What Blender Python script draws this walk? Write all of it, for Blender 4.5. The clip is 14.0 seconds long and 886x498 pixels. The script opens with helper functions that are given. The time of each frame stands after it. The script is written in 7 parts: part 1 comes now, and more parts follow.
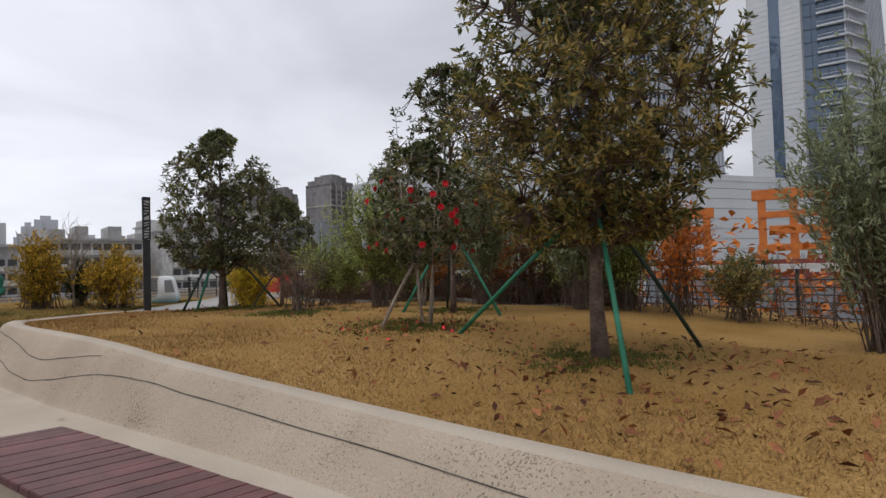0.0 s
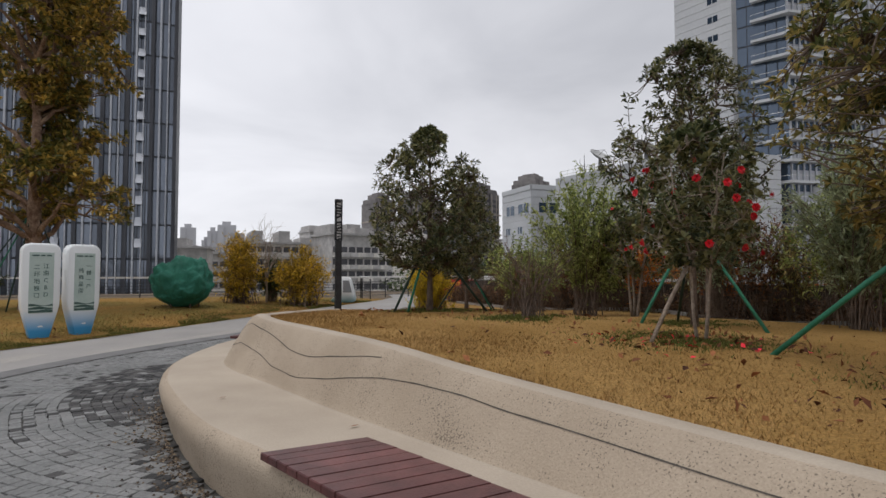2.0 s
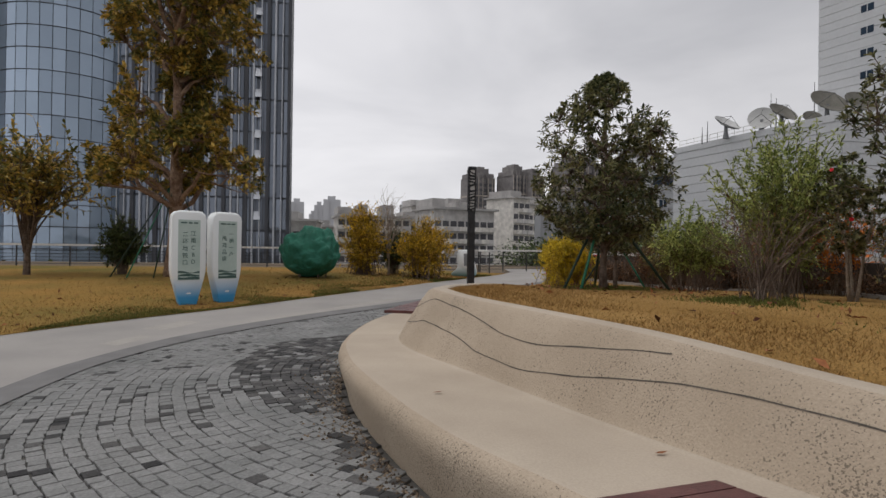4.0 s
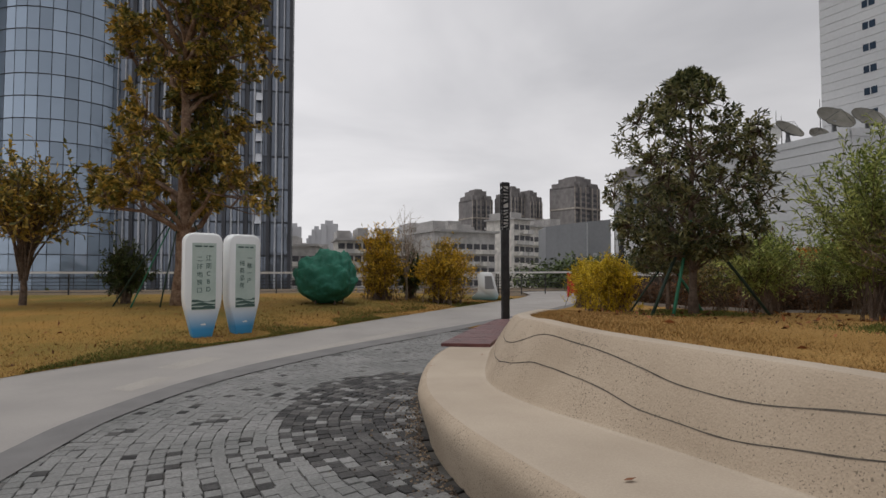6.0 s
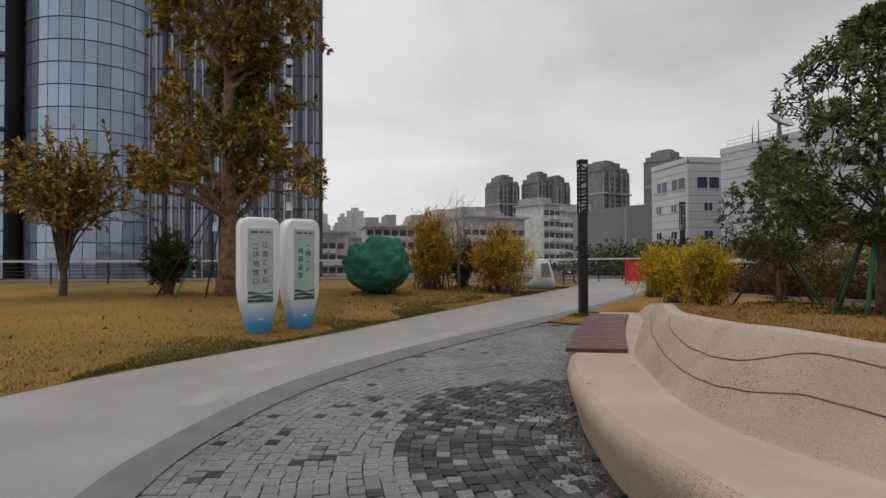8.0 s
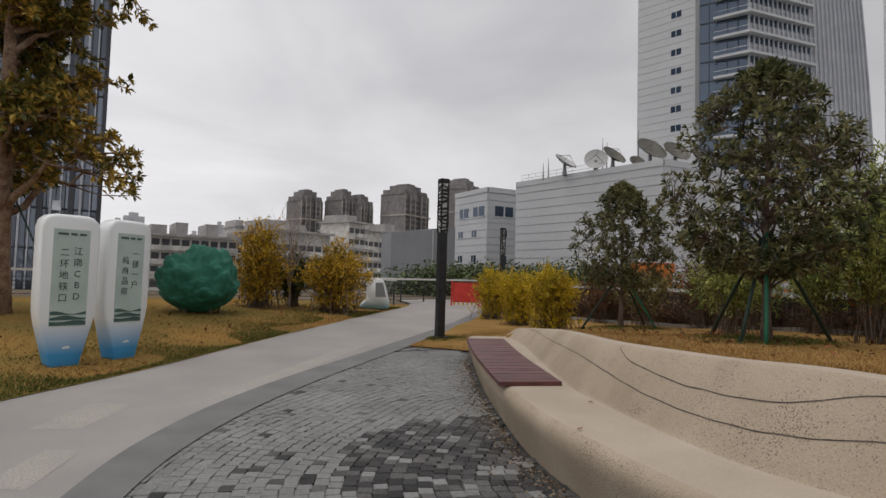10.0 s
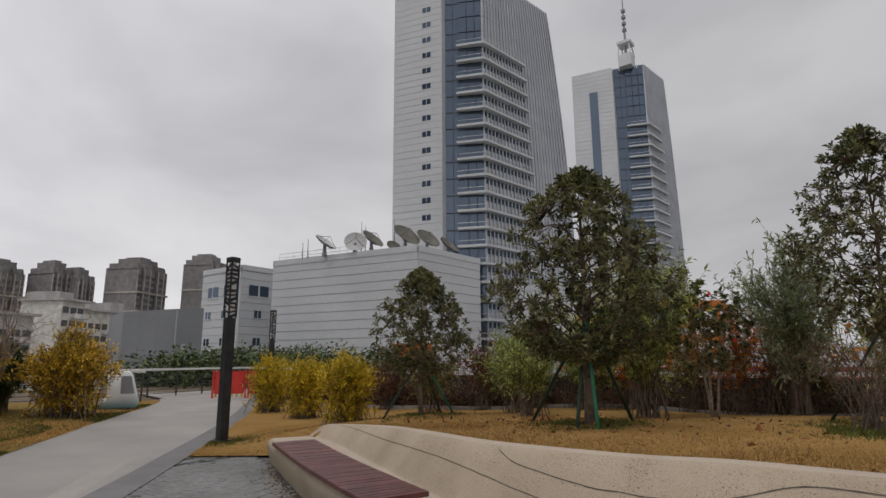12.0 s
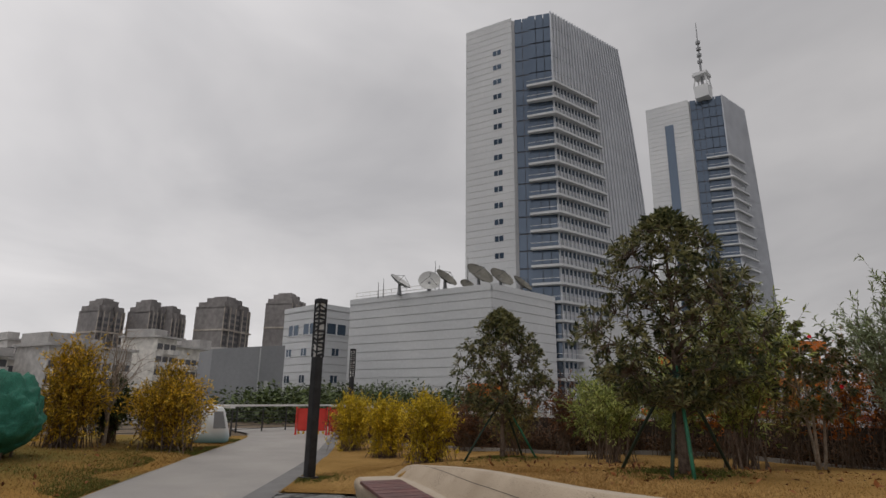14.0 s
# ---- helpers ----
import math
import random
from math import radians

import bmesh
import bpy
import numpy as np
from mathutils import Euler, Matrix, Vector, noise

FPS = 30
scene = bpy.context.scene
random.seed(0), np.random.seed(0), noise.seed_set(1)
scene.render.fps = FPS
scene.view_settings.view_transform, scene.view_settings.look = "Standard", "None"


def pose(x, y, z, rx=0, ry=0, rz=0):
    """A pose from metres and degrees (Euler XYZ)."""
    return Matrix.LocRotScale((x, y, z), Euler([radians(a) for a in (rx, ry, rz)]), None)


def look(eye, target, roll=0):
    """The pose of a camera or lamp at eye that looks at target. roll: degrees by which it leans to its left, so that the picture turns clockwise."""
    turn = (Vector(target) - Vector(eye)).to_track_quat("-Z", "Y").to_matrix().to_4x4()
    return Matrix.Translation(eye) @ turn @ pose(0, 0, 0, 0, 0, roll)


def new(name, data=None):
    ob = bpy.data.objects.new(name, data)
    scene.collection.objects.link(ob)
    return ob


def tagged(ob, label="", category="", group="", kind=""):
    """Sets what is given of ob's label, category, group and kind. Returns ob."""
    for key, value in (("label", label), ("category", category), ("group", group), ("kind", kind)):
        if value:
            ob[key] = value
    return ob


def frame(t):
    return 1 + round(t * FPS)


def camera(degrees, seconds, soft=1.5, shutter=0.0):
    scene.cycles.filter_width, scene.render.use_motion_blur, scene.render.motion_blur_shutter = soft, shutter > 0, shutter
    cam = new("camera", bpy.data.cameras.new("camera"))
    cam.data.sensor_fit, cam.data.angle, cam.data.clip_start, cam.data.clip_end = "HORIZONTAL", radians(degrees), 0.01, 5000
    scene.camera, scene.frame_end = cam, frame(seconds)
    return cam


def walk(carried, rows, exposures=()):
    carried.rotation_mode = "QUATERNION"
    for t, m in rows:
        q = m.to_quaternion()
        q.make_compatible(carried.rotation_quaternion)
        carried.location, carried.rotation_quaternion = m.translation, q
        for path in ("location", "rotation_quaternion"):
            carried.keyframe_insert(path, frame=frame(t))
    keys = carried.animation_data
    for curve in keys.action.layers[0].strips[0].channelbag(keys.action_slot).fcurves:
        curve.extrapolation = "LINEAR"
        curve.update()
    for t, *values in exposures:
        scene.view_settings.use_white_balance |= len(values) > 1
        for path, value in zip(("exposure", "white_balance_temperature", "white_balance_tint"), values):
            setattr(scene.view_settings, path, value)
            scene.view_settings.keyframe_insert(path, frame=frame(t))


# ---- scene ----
cam = camera(75.0, 14.0)
PATH = [
    (0, (0.055, -0.197, 1.54), (1.222, 1.426, 1.6), -1.7),
    (0.5, (-0.123, 0.151, 1.526), (0.906, 1.864, 1.604), -1.5),
    (1, (-0.246, 0.539, 1.538), (0.665, 2.318, 1.624), -1.2),
    (1.5, (-0.473, 0.876, 1.503), (0.321, 2.709, 1.602), -0.3),
    (2, (-0.679, 1.183, 1.49), (0.064, 3.037, 1.584), -0.1),
    (2.5, (-0.79, 1.513, 1.458), (-0.036, 3.366, 1.5), -0.1),
    (3, (-0.983, 1.855, 1.43), (-0.355, 3.755, 1.438), 0.5),
    (3.5, (-1.227, 2.284, 1.446), (-0.767, 4.23, 1.443), 0.8),
    (3.7, (-1.302, 2.435, 1.431), (-0.875, 4.388, 1.43), 0.9),
    (6, (-2.032, 4.041, 1.420), (-1.598, 5.991, 1.504), -0.0),
    (6.5, (-2.223, 4.395, 1.441), (-1.817, 6.351, 1.532), -0.0),
    (7, (-2.355, 4.793, 1.426), (-1.973, 6.754, 1.505), -0.2),
    (7.2, (-2.431, 4.974, 1.430), (-2.096, 6.945, 1.477), -0.3),
    (9.3, (-3.439, 6.493, 1.475), (-2.832, 8.398, 1.528), 1.1),
    (9.5, (-3.529, 6.615, 1.47), (-2.783, 8.469, 1.546), 1.3),
    (10, (-3.746, 6.936, 1.472), (-2.752, 8.669, 1.579), 1.6),
    (10.5, (-3.887, 7.306, 1.483), (-2.622, 8.85, 1.615), 1.9),
    (11, (-4.065, 7.586, 1.533), (-2.606, 8.943, 1.705), 1.5),
    (11.5, (-4.115, 7.828, 1.569), (-2.57, 9.06, 1.884), 0.4),
    (12, (-4.194, 8.049, 1.616), (-2.602, 9.195, 2.007), -0.3),
    (12.5, (-4.306, 8.176, 1.63), (-2.681, 9.254, 2.071), -0.6),
    (13, (-4.349, 8.185, 1.634), (-2.724, 9.251, 2.105), -0.8),
    (13.5, (-4.398, 8.102, 1.664), (-2.861, 9.277, 2.167), -0.2),
    (14, (-4.442, 8.053, 1.641), (-3.031, 9.373, 2.159), 0.8),
]
EXPOSURES = [(0.0, 0.2, 6150, 10), (1.5, 0.15, 6200, 10), (2.5, 0.12, 6400, 10), (3.5, 0.06, 6450, 10), (7.0, -0.05, 6550, 10), (10.5, 0.03, 6550, 10), (12.0, -0.03, 6500, 10), (14.0, -0.15, 6650, 10)]
walk(cam, [(t, look(eye, target, roll)) for t, eye, target, roll in PATH], EXPOSURES)

# ---------------------------------------------------------------- world and light
SUN_UP, SUN_ROUND = radians(74), radians(290)


def make_world():
    w = bpy.data.worlds.new("overcast")
    scene.world = w
    w.use_nodes = True
    nt = w.node_tree
    nt.nodes.clear()
    n, k = nt.nodes.new, nt.links.new
    out, bg, sky = n("ShaderNodeOutputWorld"), n("ShaderNodeBackground"), n("ShaderNodeTexSky")
    sky.sky_type, sky.sun_disc, sky.sun_elevation, sky.sun_rotation = "NISHITA", False, SUN_UP, SUN_ROUND
    scale = n("ShaderNodeVectorMath")
    scale.operation = "SCALE"
    scale.inputs["Scale"].default_value = 0.07
    k(sky.outputs[0], scale.inputs[0])
    co = n("ShaderNodeTexCoord")
    sep = n("ShaderNodeSeparateXYZ")
    k(co.outputs["Generated"], sep.inputs[0])
    # cloud sheet: direction projected on a flat layer
    up = n("ShaderNodeMath")
    up.operation = "MAXIMUM"
    up.inputs[1].default_value = 0.0
    k(sep.outputs["Z"], up.inputs[0])
    add = n("ShaderNodeMath")
    add.inputs[1].default_value = 0.22
    k(up.outputs[0], add.inputs[0])
    dx, dy = n("ShaderNodeMath"), n("ShaderNodeMath")
    dx.operation = dy.operation = "DIVIDE"
    k(sep.outputs["X"], dx.inputs[0]), k(add.outputs[0], dx.inputs[1])
    k(sep.outputs["Y"], dy.inputs[0]), k(add.outputs[0], dy.inputs[1])
    cmb = n("ShaderNodeCombineXYZ")
    k(dx.outputs[0], cmb.inputs[0]), k(dy.outputs[0], cmb.inputs[1])
    ns = n("ShaderNodeTexNoise")
    ns.inputs["Scale"].default_value, ns.inputs["Detail"].default_value, ns.inputs["Roughness"].default_value = 1.1, 5.0, 0.5
    ns.inputs["Distortion"].default_value = 0.4
    k(cmb.outputs[0], ns.inputs["Vector"])
    ramp = n("ShaderNodeValToRGB")
    ramp.color_ramp.elements[0].position, ramp.color_ramp.elements[0].color = 0.32, (0.57, 0.57, 0.60, 1)
    ramp.color_ramp.elements[1].position, ramp.color_ramp.elements[1].color = 0.68, (0.95, 0.935, 0.955, 1)
    k(ns.outputs["Fac"], ramp.inputs[0])
    # brighter towards the horizon
    hz = n("ShaderNodeMapRange")
    hz.inputs["From Min"].default_value, hz.inputs["From Max"].default_value = 0.0, 0.55
    hz.inputs["To Min"].default_value, hz.inputs["To Max"].default_value = 0.55, 0.0
    k(up.outputs[0], hz.inputs["Value"])
    m1 = n("ShaderNodeMixRGB")
    m1.inputs[2].default_value = (0.90, 0.885, 0.90, 1)
    k(hz.outputs[0], m1.inputs[0]), k(ramp.outputs[0], m1.inputs[1])
    m2 = n("ShaderNodeMixRGB")
    m2.inputs[0].default_value = 0.06
    k(m1.outputs[0], m2.inputs[1]), k(scale.outputs[0], m2.inputs[2])
    k(m2.outputs[0], bg.inputs[0])
    # an overcast sky is brightest overhead and on the sun's side
    side = n("ShaderNodeVectorMath")
    side.operation = "DOT_PRODUCT"
    side.inputs[1].default_value = (-0.87, 0.49, 0.0)
    k(co.outputs["Generated"], side.inputs[0])
    lean = n("ShaderNodeMapRange")
    lean.inputs["From Min"].default_value, lean.inputs["From Max"].default_value = -1.0, 1.0
    lean.inputs["To Min"].default_value, lean.inputs["To Max"].default_value = 0.56, 1.15
    k(side.outputs["Value"], lean.inputs["Value"])
    zen = n("ShaderNodeMapRange")
    zen.inputs["From Min"].default_value, zen.inputs["From Max"].default_value = 0.5, 1.0
    zen.inputs["To Min"].default_value, zen.inputs["To Max"].default_value = 1.0, 1.5
    k(up.outputs[0], zen.inputs["Value"])
    pw = n("ShaderNodeMath")
    pw.operation = "MULTIPLY"
    k(lean.outputs[0], pw.inputs[0]), k(zen.outputs[0], pw.inputs[1])
    k(pw.outputs[0], bg.inputs[1])
    k(bg.outputs[0], out.inputs[0])


make_world()
sun = new("sun", bpy.data.lights.new("sun", "SUN"))
sun.data.energy, sun.data.angle, sun.data.color = 0.85, radians(40), (1.0, 0.96, 0.9)
sun.rotation_euler = (radians(90) - SUN_UP, 0, radians(180) - SUN_ROUND)


# ---------------------------------------------------------------- materials
def mat(name, a, b, scale=6.0, rough=0.85, bump=0.15, fine=60.0, metal=0.0, island=0.0, obj=0.0, fine_amt=0.25, spec=0.35, trans=0.0, dist=0.01, pits=0.0):
    """Two colours mixed by broad noise, a finer grain over it, relief from both; island/obj: value change from piece to piece."""
    m = bpy.data.materials.new(name)
    m.use_nodes = True
    nt = m.node_tree
    n, k = nt.nodes.new, nt.links.new
    p = nt.nodes["Principled BSDF"]
    co = n("ShaderNodeTexCoord")
    n1, n2 = n("ShaderNodeTexNoise"), n("ShaderNodeTexNoise")
    n1.inputs["Scale"].default_value, n1.inputs["Detail"].default_value = scale, 5
    n2.inputs["Scale"].default_value, n2.inputs["Detail"].default_value = fine, 4
    geo = n("ShaderNodeNewGeometry")
    k(geo.outputs["Position"], n1.inputs["Vector"]), k(geo.outputs["Position"], n2.inputs["Vector"])
    r1 = n("ShaderNodeValToRGB")
    r1.color_ramp.elements[0].position, r1.color_ramp.elements[1].position = 0.32, 0.68
    r1.color_ramp.elements[0].color, r1.color_ramp.elements[1].color = (*a, 1), (*b, 1)
    if island > 0.4:
        # foliage: the two tones also change from leaf to leaf
        jit = n("ShaderNodeMath")
        jit.operation = "MULTIPLY_ADD"
        jit.inputs[1].default_value = 0.5
        off = n("ShaderNodeMath")
        off.inputs[1].default_value = -0.25
        k(n1.outputs["Fac"], off.inputs[0])
        k(geo.outputs["Random Per Island"], jit.inputs[0]), k(off.outputs[0], jit.inputs[2])
        k(jit.outputs[0], r1.inputs[0])
    else:
        k(n1.outputs["Fac"], r1.inputs[0])
    val = n("ShaderNodeMapRange")
    val.inputs["From Min"].default_value, val.inputs["From Max"].default_value = 0.25, 0.75
    val.inputs["To Min"].default_value, val.inputs["To Max"].default_value = 1 - fine_amt, 1 + fine_amt
    k(n2.outputs["Fac"], val.inputs["Value"])
    last = val.outputs[0]
    for amount, source in ((island, geo.outputs["Random Per Island"]), (obj, n("ShaderNodeObjectInfo").outputs["Random"] if obj else None)):
        if amount:
            mr = n("ShaderNodeMapRange")
            mr.inputs["To Min"].default_value, mr.inputs["To Max"].default_value = 1 - amount, 1 + amount
            k(source, mr.inputs["Value"])
            mu = n("ShaderNodeMath")
            mu.operation = "MULTIPLY"
            k(last, mu.inputs[0]), k(mr.outputs[0], mu.inputs[1])
            last = mu.outputs[0]
    if pits:
        # small dark holes between the aggregate, thicker in some areas than others, and broad soft stains
        n3, n4 = n("ShaderNodeTexNoise"), n("ShaderNodeTexNoise")
        n3.inputs["Scale"].default_value, n3.inputs["Detail"].default_value = 85, 4
        n4.inputs["Scale"].default_value, n4.inputs["Detail"].default_value = 2.3, 4
        k(geo.outputs["Position"], n3.inputs["Vector"]), k(geo.outputs["Position"], n4.inputs["Vector"])
        sm, mr3 = n("ShaderNodeMath"), n("ShaderNodeMapRange")
        sm.operation = "MULTIPLY_ADD"
        sm.inputs[1].default_value = 0.35
        k(n4.outputs["Fac"], sm.inputs[0]), k(n3.outputs["Fac"], sm.inputs[2])
        mr3.inputs["From Min"].default_value, mr3.inputs["From Max"].default_value = 0.79, 0.835
        mr3.inputs["To Min"].default_value, mr3.inputs["To Max"].default_value = 1.0, 1 - pits
        k(sm.outputs[0], mr3.inputs["Value"])
        mu3 = n("ShaderNodeMath")
        mu3.operation = "MULTIPLY"
        k(last, mu3.inputs[0]), k(mr3.outputs[0], mu3.inputs[1])
        last = mu3.outputs[0]
    sc = n("ShaderNodeVectorMath")
    sc.operation = "SCALE"
    k(r1.outputs[0], sc.inputs[0]), k(last, sc.inputs["Scale"])
    k(sc.outputs[0], p.inputs["Base Color"])
    p.inputs["Roughness"].default_value, p.inputs["Metallic"].default_value = rough, metal
    p.inputs["Specular IOR Level"].default_value = spec
    if trans:
        p.inputs["Subsurface Weight"].default_value = 0.0
        tr, mx = n("ShaderNodeBsdfTranslucent"), n("ShaderNodeMixShader")
        mx.inputs[0].default_value = trans
        k(sc.outputs[0], tr.inputs[0]), k(p.outputs[0], mx.inputs[1]), k(tr.outputs[0], mx.inputs[2])
        k(mx.outputs[0], nt.nodes["Material Output"].inputs[0])
    if bump:
        bp = n("ShaderNodeBump")
        bp.inputs["Strength"].default_value, bp.inputs["Distance"].default_value = bump, dist
        k(n2.outputs["Fac"], bp.inputs["Height"]), k(bp.outputs[0], p.inputs["Normal"])
    return m


def glass_mat(name, col, rough=0.06, spread=0.35):
    """Tinted facade glass: dark body, strong gloss, panes that differ a little."""
    m = bpy.data.materials.new(name)
    m.use_nodes = True
    nt = m.node_tree
    n, k = nt.nodes.new, nt.links.new
    p = nt.nodes["Principled BSDF"]
    geo = n("ShaderNodeNewGeometry")
    mr = n("ShaderNodeMapRange")
    mr.inputs["To Min"].default_value, mr.inputs["To Max"].default_value = 1 - spread, 1 + spread
    k(geo.outputs["Random Per Island"], mr.inputs["Value"])
    sc = n("ShaderNodeVectorMath")
    sc.operation = "SCALE"
    sc.inputs[0].default_value = col
    k(mr.outputs[0], sc.inputs["Scale"])
    k(sc.outputs[0], p.inputs["Base Color"])
    p.inputs["Roughness"].default_value, p.inputs["Metallic"].default_value = rough, 0.45
    ns, bp = n("ShaderNodeTexNoise"), n("ShaderNodeBump")
    ns.inputs["Scale"].default_value = 0.35
    bp.inputs["Strength"].default_value, bp.inputs["Distance"].default_value = 0.25, 0.3
    k(geo.outputs["Position"], ns.inputs["Vector"])
    k(ns.outputs["Fac"], bp.inputs["Height"]), k(bp.outputs[0], p.inputs["Normal"])
    return m


